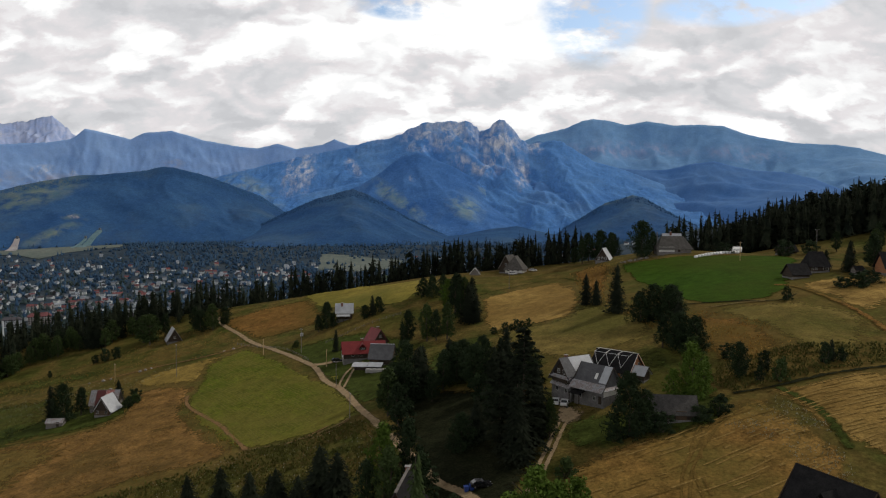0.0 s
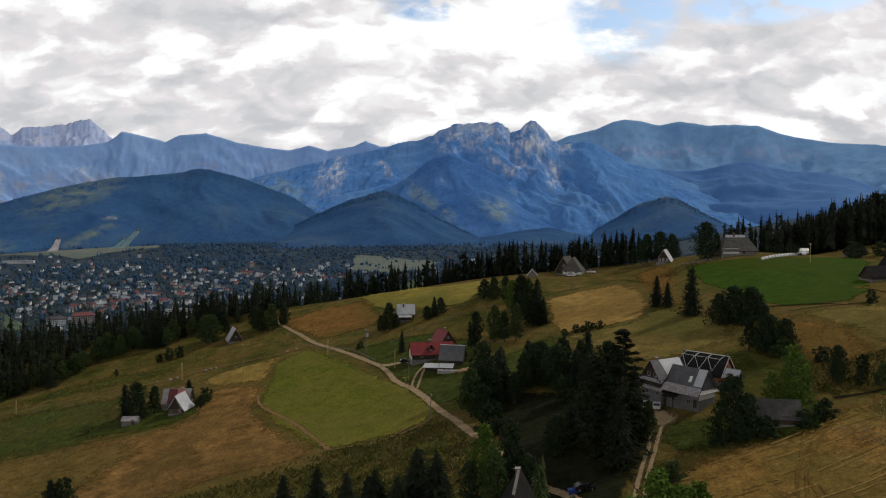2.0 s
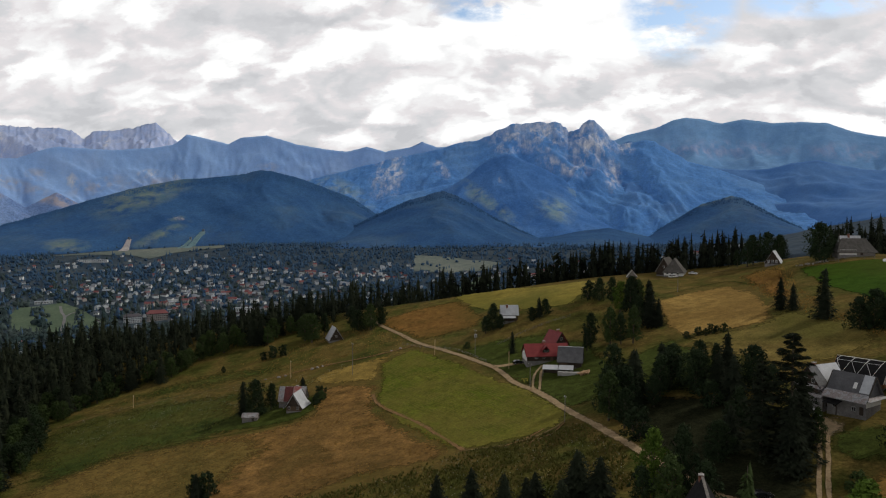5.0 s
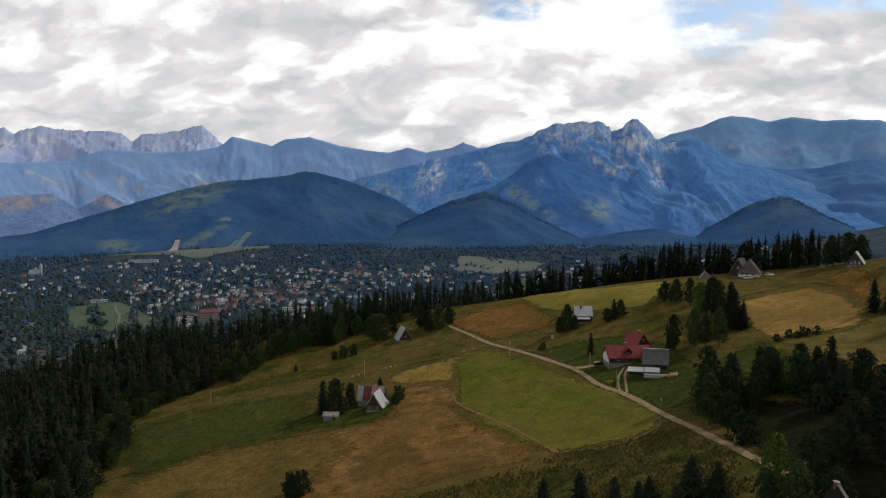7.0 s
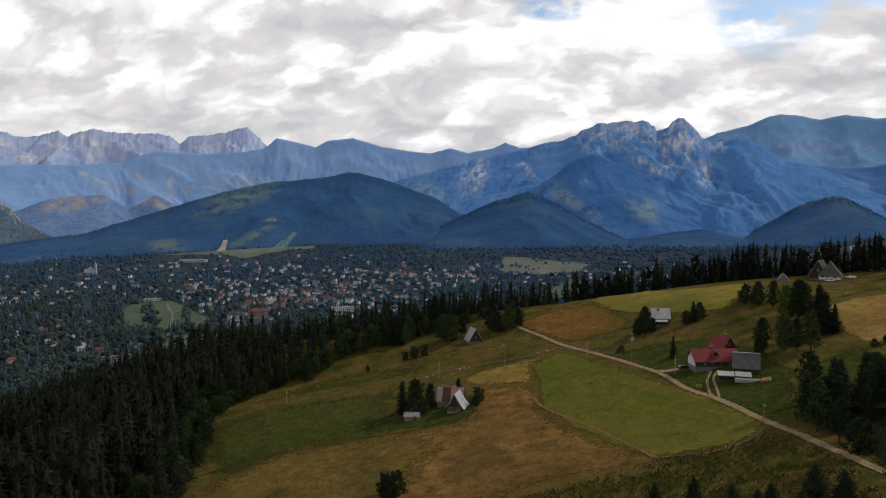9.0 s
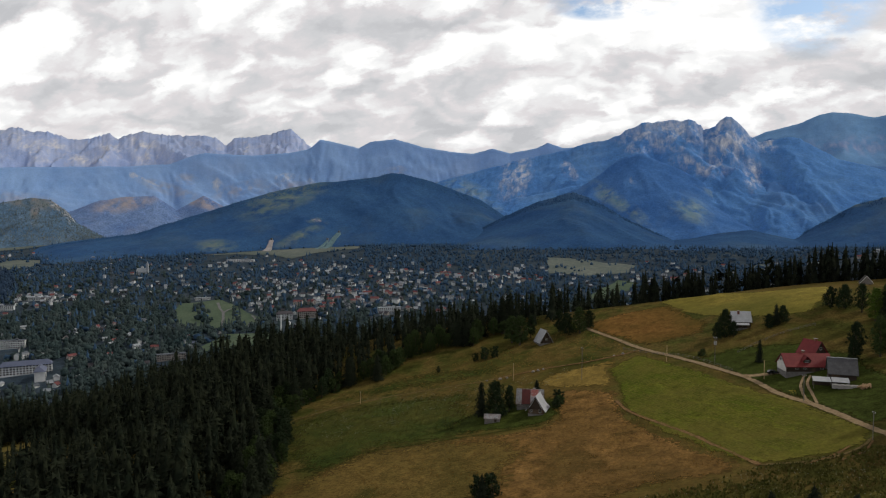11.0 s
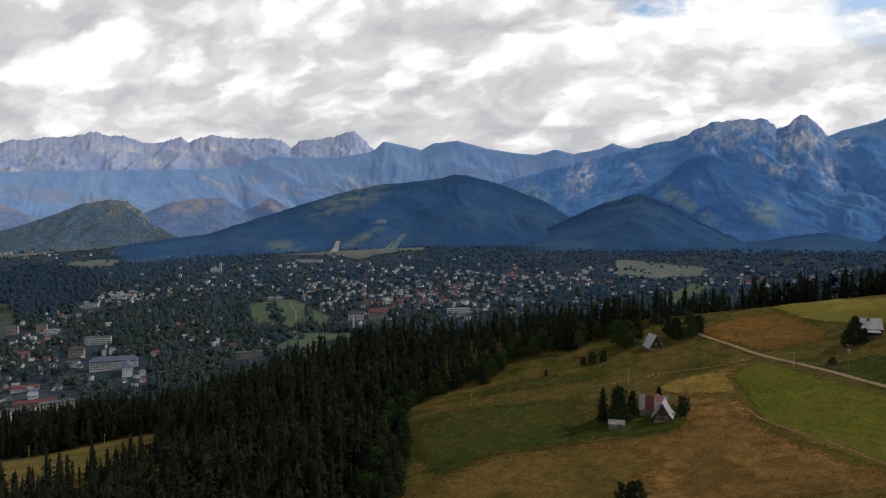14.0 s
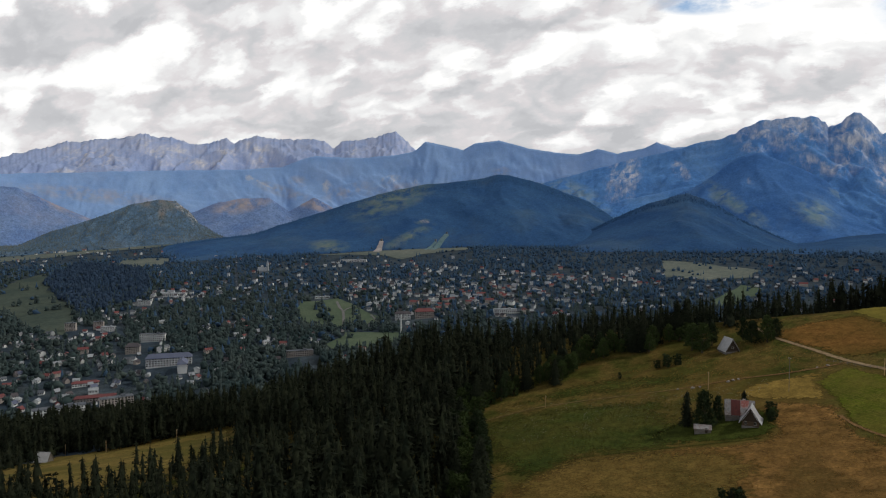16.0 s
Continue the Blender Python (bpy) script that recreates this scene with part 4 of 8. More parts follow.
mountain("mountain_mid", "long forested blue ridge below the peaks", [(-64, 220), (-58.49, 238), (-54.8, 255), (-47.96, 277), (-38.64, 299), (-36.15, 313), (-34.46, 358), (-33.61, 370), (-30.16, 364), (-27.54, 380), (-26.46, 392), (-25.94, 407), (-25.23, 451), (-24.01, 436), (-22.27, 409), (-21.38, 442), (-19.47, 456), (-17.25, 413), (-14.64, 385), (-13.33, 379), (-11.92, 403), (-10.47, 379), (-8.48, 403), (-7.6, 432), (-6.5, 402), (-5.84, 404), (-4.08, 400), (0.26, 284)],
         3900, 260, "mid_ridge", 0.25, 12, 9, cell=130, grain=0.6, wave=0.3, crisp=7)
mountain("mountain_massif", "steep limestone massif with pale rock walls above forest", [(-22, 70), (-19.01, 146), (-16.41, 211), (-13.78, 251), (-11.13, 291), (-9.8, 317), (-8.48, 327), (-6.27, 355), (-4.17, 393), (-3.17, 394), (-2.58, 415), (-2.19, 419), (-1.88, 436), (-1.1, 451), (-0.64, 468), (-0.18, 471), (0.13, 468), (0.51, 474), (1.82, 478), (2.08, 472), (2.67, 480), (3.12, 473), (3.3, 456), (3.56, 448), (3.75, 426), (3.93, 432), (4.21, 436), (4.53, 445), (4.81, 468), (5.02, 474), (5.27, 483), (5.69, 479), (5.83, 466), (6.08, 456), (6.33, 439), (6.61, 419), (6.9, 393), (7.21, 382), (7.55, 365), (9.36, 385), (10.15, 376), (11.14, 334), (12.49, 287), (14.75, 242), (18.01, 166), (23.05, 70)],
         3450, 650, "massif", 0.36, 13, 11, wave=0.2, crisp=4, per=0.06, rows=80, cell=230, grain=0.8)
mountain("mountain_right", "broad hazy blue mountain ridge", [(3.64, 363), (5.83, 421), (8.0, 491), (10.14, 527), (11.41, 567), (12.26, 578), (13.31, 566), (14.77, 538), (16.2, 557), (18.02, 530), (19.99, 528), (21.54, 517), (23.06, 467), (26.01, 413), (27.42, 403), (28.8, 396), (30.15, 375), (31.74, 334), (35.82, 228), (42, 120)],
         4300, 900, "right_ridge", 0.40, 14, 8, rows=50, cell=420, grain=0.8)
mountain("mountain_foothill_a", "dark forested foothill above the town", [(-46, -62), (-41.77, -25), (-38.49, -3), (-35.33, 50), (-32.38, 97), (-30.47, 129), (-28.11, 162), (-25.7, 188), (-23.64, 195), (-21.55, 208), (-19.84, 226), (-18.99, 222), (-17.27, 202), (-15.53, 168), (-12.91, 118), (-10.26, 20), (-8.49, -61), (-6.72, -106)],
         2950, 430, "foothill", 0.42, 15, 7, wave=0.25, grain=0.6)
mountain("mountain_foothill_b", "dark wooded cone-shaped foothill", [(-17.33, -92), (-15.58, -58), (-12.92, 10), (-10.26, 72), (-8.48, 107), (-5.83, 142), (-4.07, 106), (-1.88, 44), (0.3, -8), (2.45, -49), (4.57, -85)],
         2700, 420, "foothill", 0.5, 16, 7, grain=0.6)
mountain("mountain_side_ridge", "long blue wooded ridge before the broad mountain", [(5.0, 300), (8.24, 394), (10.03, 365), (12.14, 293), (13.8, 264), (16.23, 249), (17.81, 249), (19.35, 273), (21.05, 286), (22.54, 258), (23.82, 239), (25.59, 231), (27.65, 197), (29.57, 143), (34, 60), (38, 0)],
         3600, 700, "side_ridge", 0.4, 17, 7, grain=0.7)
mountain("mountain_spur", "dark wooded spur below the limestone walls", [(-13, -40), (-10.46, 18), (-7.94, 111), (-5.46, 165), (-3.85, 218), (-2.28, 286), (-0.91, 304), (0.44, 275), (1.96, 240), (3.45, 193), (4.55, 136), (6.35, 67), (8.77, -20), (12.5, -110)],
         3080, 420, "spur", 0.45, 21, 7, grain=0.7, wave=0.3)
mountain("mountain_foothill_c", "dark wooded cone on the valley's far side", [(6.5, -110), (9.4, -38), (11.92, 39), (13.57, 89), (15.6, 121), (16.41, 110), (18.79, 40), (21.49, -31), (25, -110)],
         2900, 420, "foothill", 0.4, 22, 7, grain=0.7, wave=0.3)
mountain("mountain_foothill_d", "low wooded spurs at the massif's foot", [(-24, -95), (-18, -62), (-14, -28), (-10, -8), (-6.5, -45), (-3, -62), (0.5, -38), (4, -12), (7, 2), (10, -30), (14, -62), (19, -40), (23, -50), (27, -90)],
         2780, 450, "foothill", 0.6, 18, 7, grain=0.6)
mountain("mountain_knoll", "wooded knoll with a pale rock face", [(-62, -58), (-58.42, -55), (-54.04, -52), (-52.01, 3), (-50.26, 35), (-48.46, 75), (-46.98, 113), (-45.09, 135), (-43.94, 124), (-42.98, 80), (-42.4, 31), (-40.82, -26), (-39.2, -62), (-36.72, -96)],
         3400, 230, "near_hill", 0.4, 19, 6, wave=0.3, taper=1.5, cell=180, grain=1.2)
mountain("mountain_lit_hills", "low hills with russet patches, sunlight painted into them", [(-66, 172), (-59.52, 210), (-54.98, 192), (-54.02, 191), (-52.71, 151), (-51.37, 106), (-49.99, 65), (-48.22, 19), (-45.23, 30), (-42.9, 75), (-40.9, 128), (-39.27, 145), (-37.21, 151), (-35.76, 85), (-33.84, 152), (-32.13, 90), (-29.53, 12)],
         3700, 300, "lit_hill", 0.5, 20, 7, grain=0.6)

# ---- trees ----


def tri_mesh(name, verts, tris, mat):
    """A mesh from arrays of vertices and triangles."""
    me = bpy.data.meshes.new(name)
    n = len(tris)
    me.vertices.add(len(verts))
    me.vertices.foreach_set("co", np.asarray(verts, np.float32).ravel())
    me.loops.add(3 * n)
    me.loops.foreach_set("vertex_index", np.asarray(tris, np.int32).ravel())
    me.polygons.add(n)
    me.polygons.foreach_set("loop_start", np.arange(0, 3 * n, 3, dtype=np.int32))
    me.polygons.foreach_set("loop_total", np.full(n, 3, np.int32))
    me.update(calc_edges=True)
    me.materials.append(MAT[mat])
    return me


class Soup:
    """Collects triangles."""

    def __init__(self):
        self.v, self.t, self.n = [], [], 0

    def add(self, v, t):
        v = np.asarray(v, float)
        self.v.append(v)
        self.t.append(np.asarray(t, int) + self.n)
        self.n += len(v)

    def tube(self, a, b, ra, rb, sides=6):
        a, b = np.array(a, float), np.array(b, float)
        d = (b - a) / np.linalg.norm(b - a)
        u = np.cross(d, (0.3, 0.9, 0.1) if abs(d[2]) > 0.7 else (0, 0, 1))
        u /= np.linalg.norm(u)
        w = np.cross(d, u)
        k = np.arange(sides) * 2 * math.pi / sides
        ring = np.cos(k)[:, None] * u + np.sin(k)[:, None] * w
        i = np.arange(sides)
        j = (i + 1) % sides
        self.add(np.concatenate([a + ring * ra, b + ring * rb]), np.concatenate([np.stack([i, j, j + sides], -1), np.stack([i, j + sides, i + sides], -1)]))

    def arrays(self):
        return np.concatenate(self.v), np.concatenate(self.t)


def spruce_crown(rng, whorls, per, radius, low=0.07, fold=True, ragged=0.55):
    """Drooping boughs in whorls round a trunk of height 1."""
    s = Soup()
    for i in range(whorls):
        f = i / (whorls - 1)
        z0 = low + (0.985 - low) * f ** 0.95
        reach = radius * (1 - f) ** 0.8 * (0.72 + ragged * rng.random()) + 0.010
        k = max(4, int(per * (1 - 0.4 * f)))
        a0 = rng.random() * 6.3
        for j in range(k):
            a = a0 + (j + 0.6 * rng.random()) * 2 * math.pi / k
            r = reach * (0.55 + ragged * 1.1 * rng.random())
            z = z0 + (rng.random() - 0.5) * 1.2 / whorls
            w = (0.15 if fold else 0.28) * r + 0.005
            dz = -r * (0.22 + 0.45 * rng.random()) + 0.02 * f
            c, n = np.array((math.cos(a), math.sin(a), 0)), np.array((-math.sin(a), math.cos(a), 0))
            root, tip = np.array((0, 0, z + 0.012)), c * r + (0, 0, z + dz)
            mid = c * r * (0.5 + 0.2 * rng.random()) + np.array((0, 0, z + dz * 0.25))
            if fold:
                dn = np.array((0, 0, 0.4 * w + 0.25 * w * rng.random()))
                in1 = c * r * 0.3 + np.array((0, 0, z + 0.005))
                s.add([root, mid - n * w - dn, tip, mid + n * w * 0.8 - dn, mid, in1 - n * w * 0.5, in1 + n * w * 0.5], [(0, 5, 4), (5, 1, 4), (1, 2, 4), (2, 3, 4), (3, 6, 4), (6, 0, 4)])
            else:
                s.add([root, mid - n * w, tip, mid + n * w], [(0, 1, 2), (0, 2, 3)])
    return s


def spruce_tiers(rng, tiers, points, radius, low=0.06, tufts=0, tuft=0.02):
    """A spire of drooping, jagged skirts round a trunk of height 1, with loose tufts on them."""
    s = Soup()
    lean = rng.normal(0, 0.012, 2)
    for i in range(tiers):
        f = i / (tiers - 1)
        z = low + (0.95 - low) * f ** 0.92
        reach = (radius * (1 - f) ** 0.85 + 0.010) * (0.78 + 0.44 * rng.random())
        rise = 1.55 / tiers * (0.8 + 0.5 * rng.random()) + 0.02
        k = np.arange(2 * points)
        a = rng.random() * 6.3 + k * math.pi / points + rng.normal(0, 0.12, 2 * points)
        r = reach * np.where(k % 2 == 0, 0.82 + 0.42 * rng.random(2 * points), 0.52 + 0.30 * rng.random(2 * points))
        drop = np.where(k % 2 == 0, -0.16 * r - 0.25 / tiers * rng.random(2 * points), 0.25 / tiers)
        ring = np.stack([r * np.cos(a) + lean[0] * f, r * np.sin(a) + lean[1] * f, z + drop], -1)
        top = np.array([[lean[0] * f, lean[1] * f, min(1.0, z + rise)]])
        j = np.arange(2 * points)
        s.add(np.concatenate([top, ring]), np.stack([0 * j, j + 1, (j + 1) % (2 * points) + 1], -1))
    if tufts:
        f = rng.random(tufts) ** 1.35
        a = rng.random(tufts) * 6.3
        r = (radius * (1 - f) ** 0.85 + 0.01) * (0.50 + 0.85 * rng.random(tufts))
        c = np.stack([r * np.cos(a), r * np.sin(a), low + (0.93 - low) * f - 0.1 * r], -1)
        out = np.stack([np.cos(a), np.sin(a), -0.35 + 0 * a], -1)
        side = np.stack([-np.sin(a), np.cos(a), 0.5 * rng.normal(size=tufts)], -1)
        q = (tuft * (0.5 + rng.random(tufts)))[:, None]
        v = np.stack([c - side * q * 0.6, c + out * q * 1.9, c + side * q * 0.6], 1).reshape(-1, 3)
        s.add(v, np.arange(tufts)[:, None] * 3 + [0, 1, 2])
    return s


def old_conifer(rng, limbs, tufts):
    """A tall old conifer: long uneven limbs with hanging foliage, of height 1."""
    s = Soup()
    for i in range(limbs):
        f = (i + rng.random()) / limbs
        z = 0.10 + 0.88 * f
        r = 0.20 * (1 - max(0, f - 0.45) / 0.58) ** 1.05 * (0.45 + 0.7 * rng.random()) + 0.012
        a = i * 2.39996 + 0.5 * rng.random()
        c, n = np.array((math.cos(a), math.sin(a), 0)), np.array((-math.sin(a), math.cos(a), 0))
        tip = c * r + np.array((0, 0, z - 0.16 * r + 0.9 * r * (f - 0.4)))
        s.tube((0, 0, z), tip, 0.0035, 0.001, 3)
        k = tufts
        u = rng.random(k) ** 0.7
        sp = (0.30 * r * (1 - 0.55 * u)) * rng.normal(0, 0.8, k)
        p = np.array((0, 0, z)) + u[:, None] * (tip - (0, 0, z)) + sp[:, None] * n + np.stack([0 * u, 0 * u, -0.012 * rng.random(k) - 0.25 * np.abs(sp)], -1)
        q = (0.010 + 0.012 * rng.random(k))[:, None]
        out = c + n * rng.normal(0, 0.6, k)[:, None] + np.stack([0 * u, 0 * u, -0.6 * rng.random(k)], -1)
        sd = n + np.stack([0 * u, 0 * u, 0.5 * rng.normal(size=k)], -1)
        s.add(np.stack([p - sd * q * 0.6, p + out * q * 1.6, p + sd * q * 0.6], 1).reshape(-1, 3), np.arange(k)[:, None] * 3 + [0, 1, 2])
    return s


def leafy_crown(rng, clumps, leaves, wide, low, size, lean=0.0):
    """Tufts of leaves round a tree of height 1: an uneven, gappy dome, widest below the middle."""
    s = Soup()
    lobes = rng.random(5) * 6.3
    for i in range(clumps):
        f = (i + rng.random()) / clumps
        z = low + (0.95 - low) * f
        a = i * 2.39996 + rng.random()
        lobe = 0.80 + 0.28 * math.cos(2 * a + lobes[0] + 5 * f) + 0.16 * math.cos(3 * a + lobes[1] - 7 * f)
        out = wide * (math.sin(math.pi * min(1.0, 0.22 + 0.76 * f)) ** 0.65) * lobe * (0.8 + 0.4 * rng.random())
        r = out * (0.30 + 0.62 * rng.random() ** 0.5)
        ctr = np.array((r * math.cos(a) + lean * f, r * math.sin(a), z))
        cr = (0.055 + 0.06 * rng.random()) * (wide / 0.32) * (1.0 - 0.3 * f)
        p = rng.normal(size=(leaves, 3))
        p /= np.linalg.norm(p, axis=1)[:, None]
        q = ctr + p * cr * (0.45 + 0.85 * rng.random((leaves, 1))) * (1, 1, 0.75)
        nrm = p + (0, 0, 0.6) + 0.7 * rng.normal(size=(leaves, 3))
        nrm /= np.linalg.norm(nrm, axis=1)[:, None]
        u = np.cross(nrm, rng.normal(size=(leaves, 3)))
        u /= np.linalg.norm(u, axis=1)[:, None]
        w = np.cross(nrm, u)
        z = size * (0.5 + 0.9 * rng.random((leaves, 1)))
        v = np.stack([q - u * z, q + w * z * 0.9, q + u * z], 1).reshape(-1, 3)
        s.add(v, np.arange(leaves)[:, None] * 3 + [0, 1, 2])
    return s


SPECIES = {
    "spruce_a": ("spruce", "spruce", 22, 9, 0.14, 0.03), "spruce_b": ("spruce", "spruce", 20, 9, 0.165, 0.04), "spruce_c": ("spruce", "spruce", 16, 10, 0.25, 0.02),
    "spruce_wide": ("spruce", "spruce", 24, 11, 0.24, 0.05),
    "oak": ("broad", "leaf_dark", 104, 52, 0.40, 0.05), "ash": ("broad", "leaf_dark", 80, 38, 0.27, 0.14), "birch": ("broad", "leaf_light", 84, 40, 0.31, 0.12),
    "rowan": ("broad", "leaf_mid", 80, 38, 0.29, 0.12), "shrub": ("shrub", "leaf_dark", 24, 60, 0.55, 0.02), "shrub_light": ("shrub", "leaf_mid", 24, 60, 0.55, 0.02),
    "young_spruce": ("spruce", "leaf_mid", 18, 9, 0.27, 0.02),
}
FIRST = {}
TREE_WORDS = {
    "spruce_a": "slender dark spruce tree", "spruce_b": "dark green spruce tree", "spruce_c": "broad-based dark spruce tree", "spruce_wide": "large ragged dark conifer with spreading boughs",
    "oak": "dense dark-leaved broad tree", "ash": "tall dark-leaved deciduous tree", "birch": "light green leafy tree", "rowan": "mid-green leafy tree",
    "shrub": "low dark leafy shrub", "shrub_light": "low green leafy shrub", "young_spruce": "bright green young conifer",
}


def build_tree(kind):
    form, mat, a, b, wide, low = SPECIES[kind]
    rng = np.random.default_rng(sum(map(ord, kind)))
    root = new("shrub" if form == "shrub" else "tree")
    tr = Soup()
    if form == "spruce":
        tr.tube((0, 0, -0.06), (0, 0, 0.97), 0.017, 0.003)
        crown = old_conifer(rng, 70, 80) if kind == "spruce_wide" else spruce_tiers(rng, a, b, wide, low, 1500 if kind == "spruce_wide" else 900, 0.016 if kind == "spruce_wide" else 0.022)
    else:
        crown = leafy_crown(rng, a, b, wide, low, 0.026 if form == "broad" else 0.055, 0.03)
        if form == "broad":
            tr.tube((0, 0, -0.06), (0.01, 0, 0.34), 0.028, 0.019)
            tr.tube((0.01, 0, 0.34), (0.0, 0.01, 0.78), 0.018, 0.006)
            for k in range(7):
                g, z = k * 2.4, 0.24 + 0.06 * k
                tr.tube((0.005, 0, z), (wide * 0.75 * math.cos(g), wide * 0.75 * math.sin(g), z + 0.2), 0.010, 0.003, 5)
        else:
            for k in range(5):
                g = k * 1.3
                tr.tube((0.02 * math.cos(g), 0.02 * math.sin(g), -0.1), (0.3 * math.cos(g), 0.3 * math.sin(g), 0.6), 0.03, 0.01, 5)
    for nm, sp, m in (("stem" if form == "shrub" else "trunk", tr, "bark"), ("crown", crown, mat)):
        v, t = sp.arrays()
        ob = new(nm, tri_mesh(nm, v, t, m))
        ob.parent = root
    return root


def tree(kind, x, y, h, wide=1.0, words="", group="", turn=None, sink=0.0):
    """A tree of height h on the ground."""
    turn = (x * 37.1 + y * 17.3) % 360 if turn is None else turn
    m = pose(x, y, hz(x, y) - sink, 0, 0, turn) @ Matrix.Diagonal((h * wide, h * wide, h, 1))
    if kind not in FIRST:
        FIRST[kind] = build_tree(kind)
        ob = FIRST[kind]
        ob.matrix_basis = m
    else:
        f = FIRST[kind]
        ob = copy_thing(f, m @ Matrix.Diagonal((1 / f.scale.x, 1 / f.scale.y, 1 / f.scale.z, 1)))
    cat = "shrub" if SPECIES[kind][0] == "shrub" else "tree"
    return tagged(ob, TREE_WORDS[kind] + " " + (words or "on the grassy slope"), cat, group)


# single trees, near the houses and on the fields
tree("spruce_a", 59, 247, 17, 1.25, "standing alone above the fields")
tree("spruce_c", 53, 269, 12, 0.9, "in a pair on the mown field"), tree("spruce_c", 56, 265, 9.5, 0.95, "in a pair on the mown field")
for x, y, h, w, k in ((66, 228, 12, 1.0, "oak"), (70, 225, 11.5, 1.0, "oak"), (62.5, 229, 10, 1.0, "oak"), (73, 229, 10, 1.0, "oak"), (64.5, 197, 10.5, 1.0, "oak"), (68, 194, 9.5, 1.0, "oak"), (61, 201, 9.5, 1.0, "ash"), (66, 203, 12, 1.0, "spruce_c")):
    tree(k, x, y, h, w, "in a round clump between fields", "clump between the fields")
tree("birch", 56, 161.5, 14.5, 0.9, "beside the low brown barn"), tree("birch", 59.5, 165, 9.5, 0.9, "beside the low brown barn"), tree("birch", 52.5, 164, 8, 1.0, "beside the low brown barn")
tree("oak", 39.5, 152, 14, 0.85, "in front of the grey house"), tree("ash", 43, 154, 9, 1.1, "in front of the grey house"), tree("shrub", 46, 151.5, 4.5, 1.3, "beside the low brown barn"), tree("shrub", 36, 151, 4, 1.2, "below the grey house")
tree("shrub", 60, 156, 4, 1.3, "beside the low brown barn"), tree("shrub", 55, 153.5, 3.5, 1.6, "beside the low brown barn")
tree("spruce_wide", 17.5, 156, 27, 1.1, "towering beside the drive"), tree("spruce_wide", 12.5, 159, 21, 1.15, "beside the drive"), tree("spruce_c", 21, 160, 17, 0.9, "beside the drive")
tree("spruce_b", 15.5, 150, 17, 1.1, "beside the drive"), tree("rowan", 23.5, 158.5, 9, 0.8, "beside the drive")
for x, y, h, k in ((-13, 272, 13.5, "ash"), (-6, 270, 14.5, "rowan"), (-2.5, 268, 12, "ash"), (1.5, 266, 14, "rowan"), (-14.5, 269, 9, "ash")):
    tree(k, x, y, h, 0.85, "behind the red-roofed house", "row behind the red-roofed house")
for x, y, h, k in ((-5, 322, 10, "oak"), (0, 316, 12, "ash"), (5, 299, 17, "ash"), (9, 302, 14, "rowan"), (10, 281, 16, "spruce_b"), (7, 286, 12, "ash"), (11, 288, 14, "spruce_b"), (2, 306, 13, "birch"), (13, 280, 11, "spruce_c"), (-9, 326, 8, "shrub"), (12, 296, 15, "spruce_b"), (7, 309, 13, "rowan")):
    tree(k, x, y, h, 0.9 if k != "spruce_b" else 1.2, "in the copse below the hill crest", "copse below the crest")
HOLLOW = ((-11, 217, 15, "ash"), (-7, 206, 15, "spruce_c"), (0, 206, 12, "ash"), (9, 203, 12, "oak"), (-14, 206, 12, "ash"), (-15, 196, 14, "rowan"), (-12, 188, 11, "ash"), (-6, 214, 13, "spruce_b"),
          (2, 214, 13, "spruce_b"), (12, 210, 12, "ash"), (-10, 200, 13, "oak"), (-3, 198, 9, "ash"), (14, 200, 11, "spruce_c"), (18, 206, 14, "spruce_b"), (6, 219, 10, "oak"),
          (16, 192, 12, "spruce_c"), (10, 190, 7, "shrub"), (4, 160, 9, "oak"), (8, 165, 10, "spruce_c"), (12, 172, 11, "ash"), (-10, 180, 8, "shrub"), (18, 178, 11, "spruce_b"),
          (22, 196, 12, "oak"), (17, 214, 9, "ash"), (23, 184, 10, "ash"), (-13, 205, 12, "oak"), (4, 210, 12, "oak"))
for x, y, h, k in HOLLOW:
    tree(k, x, y, h, 1.0 if "spruce" not in k else 1.25, "in the dark wooded hollow", "hollow wood")
for x, y, h, k, w in ((-143, 353, 15, "rowan", 1.3), (-121, 361, 11, "oak", 1.0), (-114, 359, 13.5, "rowan", 1.2), (-148, 358, 14, "rowan", 1.35), (-139, 362, 12, "ash", 1.0), (-125, 366, 12, "ash", 1.0), (-110, 366, 9, "oak", 1.0)):
    tree(k, x, y, h, w, "by the grey-roofed hut", "trees by the hut")
for x, y, h, k, w in ((-136.5, 259, 14, "oak", 0.82), (-132.5, 263.5, 10.5, "ash", 1.0), (-143, 263, 13.5, "spruce_a", 1.2), (-114.5, 268, 5, "shrub", 1.0), (-114.5, 262, 4, "shrub", 1.0), (-123.5, 274.5, 8, "spruce_c", 1.1), (-114, 266, 3.5, "shrub_light", 1.2)):
    tree(k, x, y, h, w, "round the weathered cottage", "trees round the cottage")
for x, y, h, k, w in ((-51, 317, 12, "oak", 0.8), (-47.5, 315, 7, "ash", 1.0), (-31, 318, 9, "spruce_c", 0.9), (-28, 319, 7, "oak", 1.0), (-34, 316.5, 6, "oak", 1.0), (-54, 315, 8, "ash", 1.0), (-42, 284, 9, "spruce_a", 1.0)):
    tree(k, x, y, h, w, "beside the white-roofed house", "trees by the white-roofed house")
